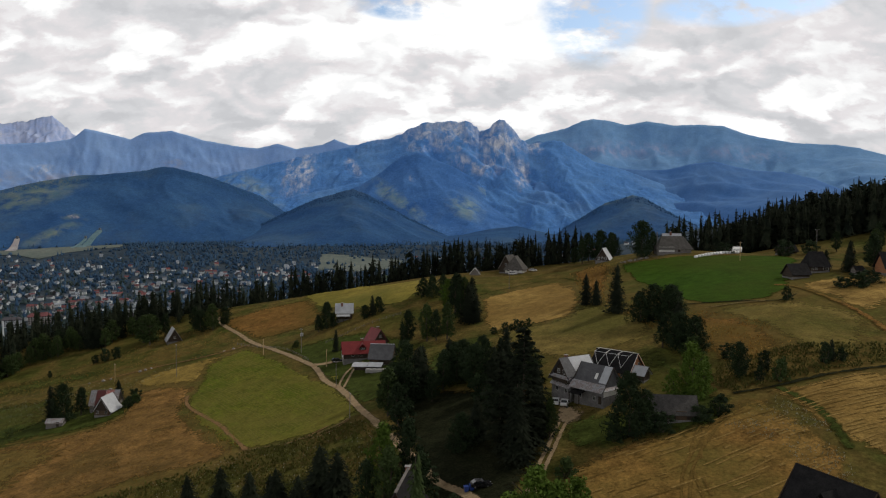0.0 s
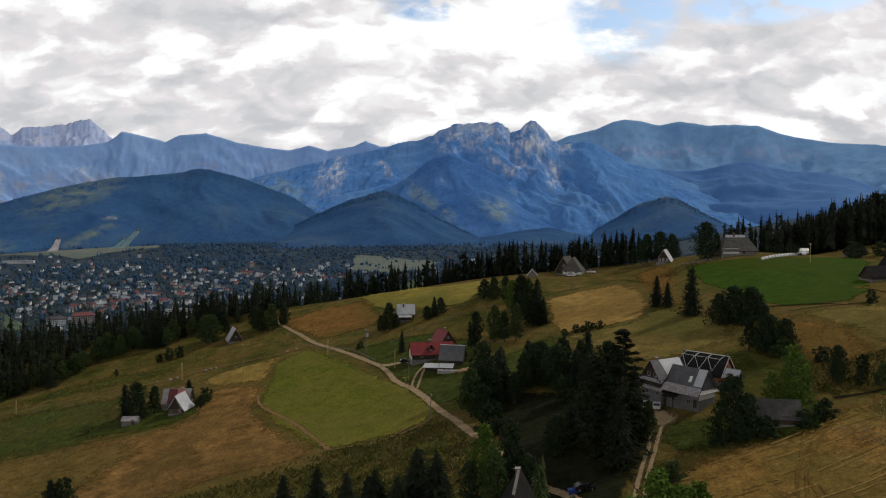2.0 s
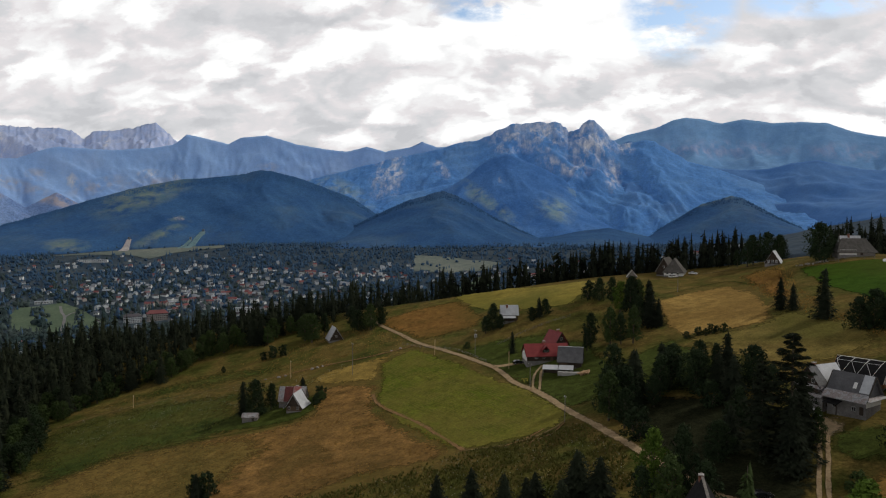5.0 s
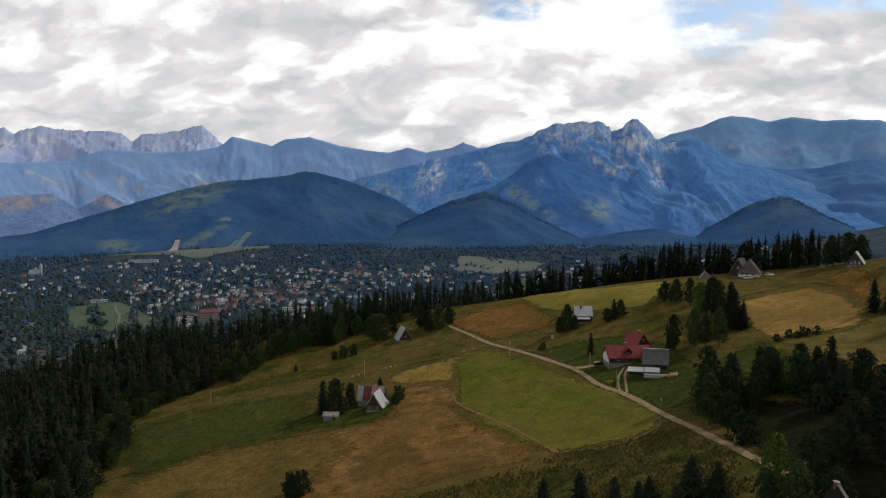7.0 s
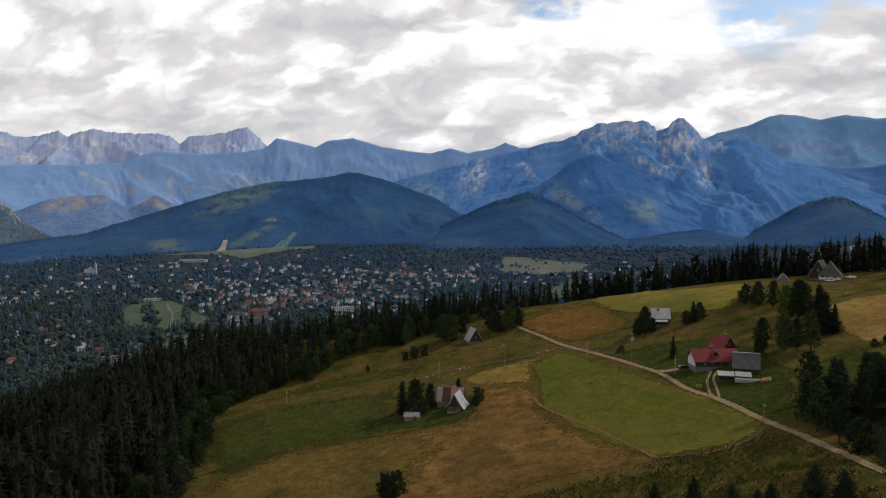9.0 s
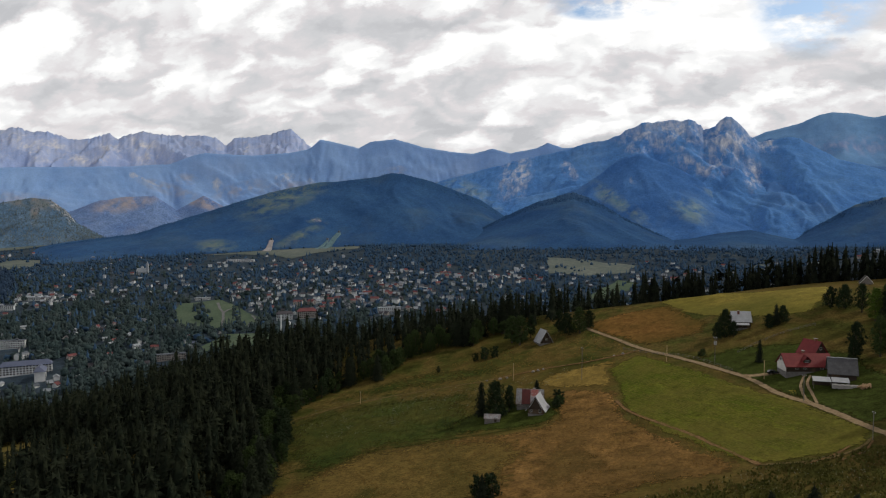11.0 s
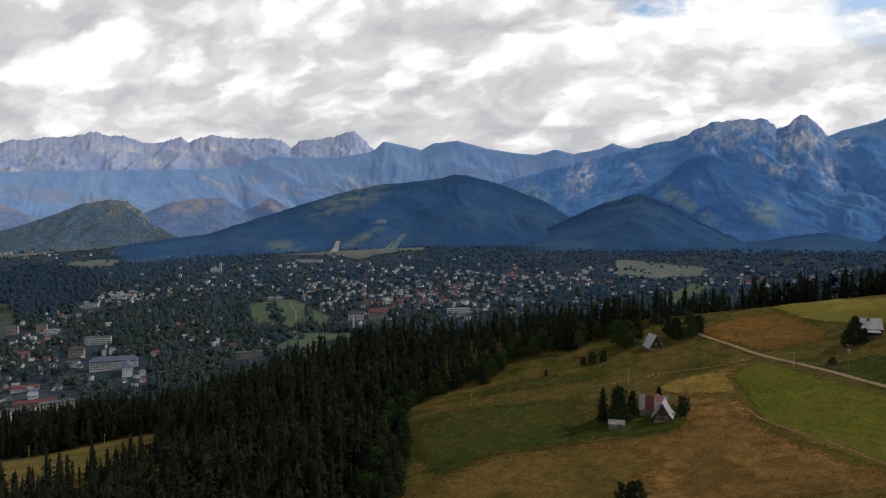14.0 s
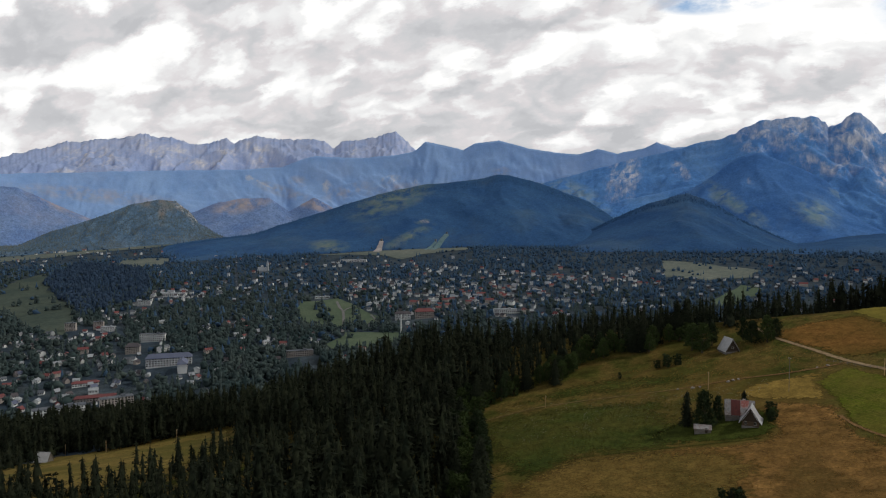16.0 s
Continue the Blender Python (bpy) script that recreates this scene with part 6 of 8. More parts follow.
def house(name, x, y, rz, L, W, wall_h, roof_h, wall, roof, label, gable=None, over=0.7, eave=0.6, hip=0.0, windows=(), door=None, chimneys=(), foot="block_grey", z=None,
          category="house", roof_b=None, kick=0.0, thick=0.22, fascia="wood_dark", ridge_cap=None):
    """A house with its ridge along x. hip: how far the ridge is shortened at each end; roof_b: another material for the slope facing +y; kick: flared eaves."""
    root = base(name, x, y, rz, z)
    co, si = math.cos(radians(rz)), math.sin(radians(rz))
    low = min(hz(x + a * L / 2 * co - b * W / 2 * si, y + a * L / 2 * si + b * W / 2 * co) for a in (-1, 1) for b in (-1, 1)) - root.matrix_basis.translation.z
    f = Form().box((0, 0, (low - 0.4 + 0.35) / 2), (L + 0.1, W + 0.1, 0.35 - low + 0.4))
    part("foundation", f, foot, root)
    h2, w2, l2 = wall_h, W / 2, L / 2
    t = wall_h - 0.02
    wl = Form().box((0, 0, (0.3 + t) / 2), (L, W, t - 0.3))
    part("wall", wl, wall, root)
    if hip < 0.5:
        tri = [(-w2, t), (w2, t), (0, wall_h + roof_h - 0.25)]
        for s in (-1, 1):
            a, b = s * (l2 - 0.02), s * (l2 - 0.22)
            v = [(a, p[0], p[1]) for p in tri] + [(b, p[0], p[1]) for p in tri]
            fs = [(0, 1, 2), (5, 4, 3), (0, 3, 4, 1), (1, 4, 5, 2), (2, 5, 3, 0)]
            part("gable", Form().add(v, fs if s > 0 else [q[::-1] for q in fs]), gable or wall, root)
    sl = roof_h / w2
    ew, el = w2 + eave, l2 + over
    ez, rz_top = wall_h - eave * sl * (0.45 if kick else 1.0), wall_h + roof_h
    rl = l2 + over - hip
    for s, m in ((-1, roof), (1, roof_b or roof)):
        r = Form()
        if hip >= 0.5 or not kick:
            q = [(-el, s * ew, ez), (el, s * ew, ez), (rl, 0, rz_top), (-rl, 0, rz_top)]
            r.slab(q if s < 0 else q[::-1], thick)
        else:
            k = 0.78
            q = [(-el, s * w2 * k, wall_h + sl * w2 * (1 - k)), (el, s * w2 * k, wall_h + sl * w2 * (1 - k)), (rl, 0, rz_top), (-rl, 0, rz_top)]
            r.slab(q if s < 0 else q[::-1], thick)
            q = [(-el, s * (ew + kick), ez - kick * 0.5), (el, s * (ew + kick), ez - kick * 0.5), (el, s * w2 * k, wall_h + sl * w2 * (1 - k)), (-el, s * w2 * k, wall_h + sl * w2 * (1 - k))]
            r.slab(q if s < 0 else q[::-1], thick)
        part("roof", r, m, root)
    if hip >= 0.5:
        for s in (-1, 1):
            q = [(s * el, -ew, ez), (s * el, ew, ez), (s * rl, 0, rz_top)]
            part("roof", Form().slab(q if s > 0 else q[::-1], thick), roof, root)
    else:
        for s in (-1, 1):
            fb = Form()
            for d in (-1, 1):
                fb.bar((s * (el - 0.03), d * ew, ez - 0.16), (s * (el - 0.03), 0.0, rz_top - 0.16), 0.26)
            part("bargeboard", fb, fascia, root)
    if ridge_cap:
        part("ridge_cap", Form().box((0, 0, rz_top + 0.04), (2 * rl, 0.5, 0.14)), ridge_cap, root)
    for side, u, zc, w, h in windows:
        c = {"s": (u, -w2, zc), "n": (u, w2, zc), "w": (-l2, u, zc), "e": (l2, u, zc)}[side]
        window(root, c, w, h, side)
    if door:
        side, u, w, h = door
        d = Form()
        if side in "sn":
            d.box((u, (w2 + 0.03) * (1 if side == "n" else -1), 0.35 + h / 2), (w, 0.12, h))
        else:
            d.box(((l2 + 0.03) * (1 if side == "e" else -1), u, 0.35 + h / 2), (0.12, w, h))
        dd = part("door", d, "wood_dark" if wall != "wood_dark" else "wood_brown", root)
    for u, v, h in chimneys:
        zt = wall_h + roof_h * (1 - abs(v) / w2)
        cb = part("chimney", Form().box((u, v, zt + h / 2 - 0.6), (0.8, 0.8, h + 1.2)), "brick_chimney", root)
        part("chimney_cap", Form().box((u, v, zt + h + 0.06), (1.0, 1.0, 0.12)), "concrete", cb)
    return tagged(root, label, category)


def dormer(root, u, side, zb, w, deep, h, wall, roof, w2):
    """A gabled dormer on the slope that faces side (-1 or 1 along y)."""
    d = base("dormer", 0, 0, 0, 0)
    d.parent, d.matrix_basis = root, Matrix.Identity(4)
    y0 = side * w2
    part("dormer_wall", Form().box((u, y0 - side * deep / 2, zb + h / 2), (w, deep, h)), wall, d)
    r = Form()
    for s in (-1, 1):
        q = [(u + s * (w / 2 + 0.3), y0 + side * 0.4, zb + h - 0.2), (u + s * (w / 2 + 0.3), y0 - side * deep, zb + h - 0.2), (u, y0 - side * deep, zb + h + w * 0.6), (u, y0 + side * 0.4, zb + h + w * 0.6)]
        r.slab(q if s * side < 0 else q[::-1], 0.15)
    part("dormer_roof", r, roof, d)
    window(d, (u, y0, zb + h * 0.5), w * 0.6, h * 0.7, "n" if side > 0 else "s")
    return d


# the weathered cottage on the brown meadow
house("cottage", -121, 259.5, 86, 7.5, 5.6, 2.0, 4.8, "wood_brown", "roof_bright", "weathered timber cottage with a pale sheet-metal roof", gable="wood_dark", over=0.5, eave=0.6, kick=0.4,
      windows=(("w", -1.6, 1.4, 0.9, 1.1), ("w", 1.6, 1.4, 0.9, 1.1), ("s", 2, 1.4, 0.9, 1.0)), door=("s", -2, 1.0, 1.9), foot="block_grey")
r = house("cottage", -125, 267.5, 4, 9.6, 6.0, 2.4, 4.2, "wood_grey", "roof_old", "old timber house with a patched grey and red metal roof", gable="wood_dark", over=0.4,
          windows=(("s", -3, 1.5, 0.9, 1.1), ("s", 0, 1.5, 0.9, 1.1)), chimneys=((1.5, 0.3, 0.6),), foot="block_grey")
part("roof_sheet", Form().slab([(-3.0, -3.62, 1.62), (0.2, -3.62, 1.62), (0.2, -0.1, 6.55), (-3.0, -0.1, 6.55)], 0.06), "roof_maroon", r, "dark red roof sheet")
part("roof_sheet", Form().slab([(0.3, -1.9, 4.03), (2.8, -1.9, 4.03), (3.2, -0.1, 6.55), (0.3, -0.1, 6.55)], 0.06), "roof_rusty", r, "red-stained roof sheet")
house("shed", -137, 254.5, 5, 5.5, 3.2, 1.9, 1.1, "wood_grey", "roof_old", "small grey plank shed with a pale roof under trees", over=0.3, eave=0.3, door=("s", 1.2, 0.9, 1.7), category="shed")

# the hut by the path
house("hut", -131, 352, 118, 7.6, 6.8, 0.9, 5.6, "wood_dark", "roof_bright", "steep grey-roofed wooden hut with plank gable", gable="wood_dark", over=0.7, eave=0.4, windows=(("w", 0, 2.2, 1.0, 1.0),), fascia="wood_grey", foot="block_grey", category="hut")

# the house with the white roof
r = house("house", -44, 324, 6, 7.0, 6.2, 3.0, 4.0, "wood_dark", "roof_bright", "dark timber house with a light grey metal roof", gable="wood_dark", over=0.6, eave=0.15,
          windows=(("s", -2.6, 1.8, 1.1, 1.2), ("s", 0.2, 1.8, 1.1, 1.2), ("w", 0, 1.8, 1.1, 1.2)), door=("s", 2.6, 1.0, 2.0), chimneys=((-1.0, -0.6, 1.0),), foot="block_grey")
part("porch_roof", Form().slab([(-3.4, -5.2, 1.9), (2.6, -5.2, 1.9), (2.6, -3.4, 2.5), (-3.4, -3.4, 2.5)], 0.15), "roof_bright", r)
for u in (-3.2, -0.4, 2.4):
    part("post", Form().box((u, -5.0, 0.4), (0.16, 0.16, 3.0)), "wood_dark", r)

# the red-roofed house
r = house("house", -29.6, 269.2, 12, 15.4, 7.6, 2.9, 3.2, "wood_dark", "roof_red", "farmhouse with white gable and dark red metal roof", gable="plaster_white", over=0.5, eave=0.9,
          windows=(("w", -1.8, 2.0, 1.1, 1.3), ("w", 1.6, 2.0, 1.1, 1.3), ("w", -1.2, 3.9, 0.9, 0.9), ("w", 1.0, 3.9, 0.9, 0.9), ("s", -4.2, 1.8, 1.1, 1.2), ("s", -1.5, 1.8, 1.1, 1.2), ("s", 4.2, 1.8, 1.1, 1.2)),
          door=("s", 1.4, 1.1, 2.1), chimneys=((-0.5, 0.4, 1.1),))
part("gable_wall", Form().box((-7.76, 0, 1.6), (0.14, 7.5, 2.5)), "plaster_white", r, "white plastered end wall")
dormer(r, -0.6, -1, 3.3, 2.4, 3.2, 1.0, "wood_dark", "roof_red", 3.3)
r = house("house", -25.6, 277, -58, 7.4, 6.0, 3.5, 4.3, "wood_dark", "roof_red", "steep red-roofed wing with dark timber gable", gable="wood_dark", over=0.6, eave=0.5,
          windows=(("e", -1.4, 2.6, 1.0, 1.2), ("e", 1.4, 2.6, 1.0, 1.2), ("e", 0, 5.2, 1.0, 1.0)), chimneys=((1.2, 0.2, 0.9),))
house("barn", -21.3, 255.2, -8, 7.8, 7.2, 3.2, 3.6, "wood_dark", "roof_grey", "timber barn with a broad dark grey roof", gable="wood_brown", over=0.5, eave=1.0, door=("s", -2, 2.4, 2.4), category="barn", ridge_cap="roof_bright")
r = base("shelter", -26, 248.5, -6)
part("roof", Form().slab([(-5.2, -2.0, 2.2), (0.0, -2.0, 2.2), (0.0, 2.0, 2.9), (-5.2, 2.0, 2.9)], 0.12), "roof_bright", r)
part("roof", Form().slab([(0.2, -2.0, 2.3), (5.2, -2.0, 2.3), (5.2, 2.0, 3.0), (0.2, 2.0, 3.0)], 0.12), "roof_bright", r)
for u in (-5, 0.1, 5):
    for v in (-1.8, 1.8):
        part("post", Form().box((u, v, 1.0 + v * 0.09), (0.16, 0.16, 2.3)), "wood_grey", r)
part("back_wall", Form().box((0, 1.9, 1.1), (10.2, 0.1, 2.0)), "wood_dark", r)
tagged(r, "open wood shelter with two pale sheet-metal roofs", "shelter")
r = base("covered_pile", -22.6, 245.2, -6)
f = Form()
for k in range(9):
    f.box((-3.2 + 0.8 * k, 0.15 * math.sin(k * 1.9), 0.55 + 0.08 * math.sin(k * 2.7)), (0.84, 2.0, 1.15), 4 * math.sin(k * 1.3))
part("tarp", f, "concrete", r)
tagged(r, "low pile under a pale grey tarpaulin beside the shelter", "woodpile")

# the grey house and the unfinished one beside it
r = house("house", 32.8, 180.2, 30, 9.6, 8.6, 5.2, 5.5, "block_grey", "roof_grey", "large grey house with steep metal roofs and raw block walls", gable="wood_dark", over=0.9, eave=0.8,
          windows=(("w", -2.2, 1.8, 1.2, 1.3), ("w", 1.8, 1.8, 1.2, 1.3), ("w", -2.2, 4.0, 1.2, 1.3), ("w", 1.8, 4.0, 1.2, 1.3), ("w", -1.2, 6.8, 1.1, 1.3), ("w", 1.2, 6.8, 1.1, 1.3), ("s", -3.4, 3.8, 1.2, 1.3)),
          door=("s", -2.6, 2.0, 2.2), chimneys=((-2.8, 0.4, 1.0),))
part("light_roof_sheet", Form().slab([(-1.4, -5.0, 4.40), (5.3, -5.0, 4.40), (5.3, -0.1, 10.66), (-2.6, -0.1, 10.66)], 0.10), "roof_bright", r, "lighter sheet-metal part of the roof")
for zz, half, out in ((5.35, 4.5, 1.0), (3.05, 4.3, 0.8)):
    part("gable_skirt", Form().slab([(-4.82, half, zz + 0.35), (-4.82 - out, half, zz - 0.25), (-4.82 - out, -half, zz - 0.25), (-4.82, -half, zz + 0.35)][::-1], 0.12), "roof_old", r, "pale sheet-metal skirt across the gable")
part("balcony", Form().box((-5.2, 0, 4.05), (0.7, 6.6, 0.16)).box((-5.5, 0, 4.5), (0.08, 6.6, 0.8)), "wood_dark", r)
r.matrix_basis = r.matrix_basis @ Matrix.Diagonal((0.86, 0.86, 0.88, 1))
r = house("house", 37.0, 173, -50, 10.0, 7.6, 4.8, 5.2, "block_grey", "roof_grey", "front wing of the grey house with a striped metal roof", gable="roof_grey", over=0.7, eave=0.9, kick=0.5,
          windows=(("s", -2.9, 1.6, 1.1, 1.2), ("s", 2.0, 1.6, 1.1, 1.2), ("s", -1.3, 3.7, 1.0, 1.1), ("e", -1.3, 3.6, 1.2, 1.2), ("e", 1.5, 3.6, 1.2, 1.2), ("s", 3.2, 3.7, 1.0, 1.0)), door=("s", 3.9, 1.0, 2.1))
part("light_roof_sheet", Form().slab([(2.8, -3.1, 5.85), (5.3, -3.1, 5.85), (5.3, -0.1, 9.98), (2.8, -0.1, 9.98)], 0.10), "roof_bright", r, "lighter sheet-metal part of the roof")
part("roof_light", Form().slab([(0.9, -2.6, 6.62), (1.8, -2.6, 6.62), (1.8, -1.6, 8.0), (0.9, -1.6, 8.0)], 0.05), "white_paint", r)
part("white_wall", Form().box((5.04, 0, 3.4), (0.14, 7.4, 2.0)), "plaster_white", r, "white plastered end wall")
part("end_roof", Form().slab([(5.05, -4.6, 4.75), (6.4, -4.6, 4.2), (6.4, 4.6, 4.2), (5.05, 4.6, 4.75)], 0.12), "roof_old", r)
part("eave_sheet", Form().slab([(-5.75, -5.6, 3.78), (5.75, -5.6, 3.78), (5.75, -3.5, 5.60), (-5.75, -3.5, 5.60)], 0.08), "roof_old", r, "pale flared eave sheet")
part("garage_roof", Form().slab([(-4.9, -6.6, 2.5), (-1.0, -6.6, 2.5), (-1.0, -3.8, 3.1), (-4.9, -3.8, 3.1)], 0.15), "roof_dark", r)
for u in (-4.7, -1.2):
    part("post", Form().box((u, -6.4, 1.1), (0.2, 0.2, 2.8)), "wood_dark", r)
r.matrix_basis = r.matrix_basis @ Matrix.Diagonal((0.86, 0.86, 0.88, 1))

r = house("house", 45, 187, -44, 12.0, 8.0, 2.5, 4.5, "wood_orange", "roof_dark", "unfinished timber house with bare white truss frames on its dark roof", gable="wood_orange", over=0.6, eave=0.6,
          windows=(("e", -1.4, 3.6, 1.0, 1.3), ("e", 1.4, 3.6, 1.0, 1.3), ("s", -4, 1.3, 1.1, 1.1), ("s", 0, 1.3, 1.1, 1.1), ("s", 4, 1.3, 1.1, 1.1)), fascia="wood_orange")
for k, u in enumerate((-3.9, -0.2, 3.5)):
    f = Form()
    a, b, c = (u - 1.75, -2.5, 6.5), (u + 1.75, -2.5, 6.5), (u, -3.9, 3.1)
    f.bar(a, c, 0.10), f.bar(b, c, 0.10), f.bar(a, b, 0.10)
    f.bar(a, (u - 1.75, 0.4, 7.1), 0.09), f.bar(b, (u + 1.75, 0.4, 7.1), 0.09), f.bar((u - 1.75, 0.4, 7.1), (u + 1.75, 0.4, 7.1), 0.09)
    part("truss_frame", f, "white_paint", r, "bare white dormer truss frame")
part("ridge_board", Form().bar((-6.6, 0, 7.1), (6.6, 0, 7.1), 0.10), "white_paint", r)
part("verge_board", Form().bar((6.62, -4.6, 1.9), (6.62, 0, 7.1), 0.12).bar((6.62, 4.6, 1.9), (6.62, 0, 7.1), 0.12), "white_paint", r)
r.matrix_basis = r.matrix_basis @ Matrix.Diagonal((0.92, 0.92, 0.9, 1))
house("annex", 49.6, 180.2, -44, 2.8, 3.0, 2.2, 1.5, "wood_dark", "roof_bright", "small dark annex with a pale bluish metal roof", over=0.5, eave=0.6, category="annex")
house("barn", 50, 157.5, -8, 9.5, 6.5, 2.2, 2.8, "wood_dark", "roof_board", "low brown barn with a weathered grey roof", over=0.5, eave=0.8, door=("s", 1.5, 2.2, 1.9), category="barn", foot="block_grey")

# on the hilltop
r = house("farmhouse", 106, 337, -2, 15.0, 8.0, 2.8, 4.8, "wood_grey", "roof_shingle", "long farmhouse with a weathered grey hipped roof", over=0.9, eave=1.0, hip=3.5, windows=(("s", -6, 1.8, 1.0, 1.1), ("s", -3, 1.8, 1.0, 1.1), ("s", 5, 1.8, 1.0, 1.1)), door=("s", 2, 1.1, 2.0), foot="block_grey", category="farmhouse")
part("light_wall", Form().box((-3.6, -4.06, 1.6), (7.0, 0.14, 2.3)), "plaster_white", r, "pale plastered wall section")
house("house", 109, 348, -2, 8.0, 7.0, 3.2, 4.9, "wood_dark", "roof_bright", "house with a pale metal roof behind the farmhouse", over=0.5, chimneys=((-0.6, -0.3, 1.2),))
r = house("hut", 78, 353, 62, 6.2, 6.6, 1.2, 5.2, "wood_dark", "roof_bright", "small dark hut with pale roof and bright windows", gable="wood_dark", over=0.5, eave=0.4, category="hut", windows=(("w", -1.7, 1.4, 1.0, 1.6), ("w", 0, 1.4, 1.0, 1.6), ("w", 1.7, 1.4, 1.0, 1.6)))
r = house("house", 37.5, 374, 70, 9.5, 9.0, 2.8, 6.0, "plaster_white", "roof_shingle", "tall steep grey-roofed house with white ground floor", gable="roof_shingle", over=0.8, eave=0.8, hip=2.6, windows=(("w", -2.2, 1.7, 1.1, 1.2), ("w", 0.6, 1.7, 1.1, 1.2), ("w", 2.8, 1.7, 1.1, 1.2)), door=("s", 1, 1.0, 2.0))
house("house", 34.5, 379, 62, 9.0, 7.4, 2.8, 6.3, "wood_dark", "roof_shingle", "rear wing of the tall house with a pointed gable", over=0.6, fascia="wood_grey", windows=(("w", 0, 4.4, 1.0, 1.2),))
house("hut", 16.5, 374, 84, 5.0, 4.8, 1.2, 2.8, "wood_grey", "roof_shingle", "small grey gabled hut by the trees", over=0.4, eave=0.4, category="hut", fascia="white_paint")
house("barn", 125.7, 259, 12, 7.0, 5.4, 1.8, 3.2, "wood_dark", "roof_dark", "dark weathered barn with a steep roof", over=0.5, category="barn", foot="block_grey")
r = house("house", 136.5, 267, 4, 7.4, 6.2, 2.8, 4.6, "wood_dark", "roof_dark", "dark timber house with white-framed windows", over=0.5, eave=0.6, hip=1.4, windows=(("s", -2.8, 1.6, 0.9, 1.6), ("s", -1.4, 1.6, 0.9, 1.6), ("w", -1.5, 1.6, 1.0, 1.6), ("s", 2.2, 1.2, 2.0, 1.0)), foot="block_grey")
house("shed", 147, 258, 8, 3.2, 2.8, 1.7, 1.1, "wood_grey", "roof_dark", "small grey shed among spruces", over=0.3, category="shed")
house("house", 158, 254, -6, 10.0, 8.0, 3.0, 4.6, "wood_orange", "roof_dark", "timber house with reddish walls and dark roof", over=0.7, eave=0.8, windows=(("s", -2, 1.7, 1.0, 1.2), ("s", 2, 1.7, 1.0, 1.2)))
house("barn", 154, 327, 8, 7.4, 5.0, 1.8, 2.4, "wood_dark", "roof_dark", "dark low barn at the forest's foot", over=0.5, category="barn")

# near the lower road
r = house("house", 61, 111.5, -65, 12.0, 9.5, 4.0, 7.0, "wood_dark", "roof_dark", "steep black-roofed timber house with white dormer windows", over=1.0, eave=1.0, kick=0.6, windows=(("w", 0, 3.0, 1.3, 1.5), ("w", 0, 6.2, 1.4, 1.6), ("s", -2, 2.4, 1.2, 1.4)), category="house")
dormer(r, 1.0, -1, 5.4, 3.2, 4.0, 2.2, "white_paint", "roof_dark", 4.0)
r = house("house", -7, 125.8, 82, 12.0, 9.5, 4.6, 8.4, "wood_dark", "roof_dark", "dark timber house hidden among trees", over=0.8, eave=0.9, ridge_cap="wood_grey", chimneys=((5.2, 0.2, 0.6),), windows=(("w", 0, 5.6, 1.2, 1.4),))
house("hut", -481, 262, 20, 7.0, 6.0, 2.0, 4.0, "wood_grey", "roof_bright", "small white-roofed hut in the clearing", over=0.4, category="hut")


# ---- vehicles, poles and loose things ----


def car(x, y, rz, paint, label):
    root = base("car", x, y, rz)
    prof = [(-2.1, 0.35), (2.1, 0.35), (2.15, 0.75), (1.95, 0.92), (1.1, 1.0), (0.45, 1.45), (-1.1, 1.48), (-1.8, 1.02), (-2.15, 0.95)]
    f = Form()
    n = len(prof)
    f.add([(p[0], -0.85, p[1]) for p in prof] + [(p[0], 0.85, p[1]) for p in prof], [tuple(range(n)), tuple(range(2 * n - 1, n - 1, -1))] + [(i, i + n, (i + 1) % n + n, (i + 1) % n) for i in range(n)])
    part("body", f, paint, root)
    for s in (-1, 1):
        g = Form().slab([(1.0, s * 0.87, 1.02), (0.42, s * 0.87, 1.40), (-1.05, s * 0.87, 1.42), (-1.6, s * 0.87, 1.04)][::(1 if s > 0 else -1)], 0.02)
        part("side_window", g, "window_glass", root)
    part("windscreen", Form().slab([(1.12, -0.75, 1.02), (1.12, 0.75, 1.02), (0.50, 0.70, 1.45), (0.50, -0.70, 1.45)], 0.02), "window_glass", root)
    part("rear_window", Form().slab([(-1.82, 0.75, 1.05), (-1.82, -0.75, 1.05), (-1.15, -0.70, 1.48), (-1.15, 0.70, 1.48)], 0.02), "window_glass", root)
    for a in (-1.3, 1.3):
        for s in (-1, 1):
            w = part("wheel", Form().bar((a, s * 0.66, 0.33), (a, s * 0.90, 0.33), 0.66, 14), "tyre", root)
            part("rim", Form().bar((a, s * 0.89, 0.33), (a, s * 0.92, 0.33), 0.38, 10), "steel", w)
    for s in (-1, 1):
        part("headlight", Form().box((2.1, s * 0.62, 0.72), (0.12, 0.34, 0.14)), "white_paint", root)
    return tagged(root, label, "car")


car(-39.5, 270.0, 10, "black_paint", "black car parked at the red-roofed house")
car(29.5, 174.0, 70, "car_white", "white car parked before the grey house")
car(27.6, 176.0, 75, "car_white", "white car beside the grey house wall")
car(35.2, 366.5, 30, "car_white", "white car parked below the tall house")
car(46, 372, -15, "car_white", "white car parked on the crest")
car(7.5, 142.5, 10, "black_paint", "dark car parked by the lower road")


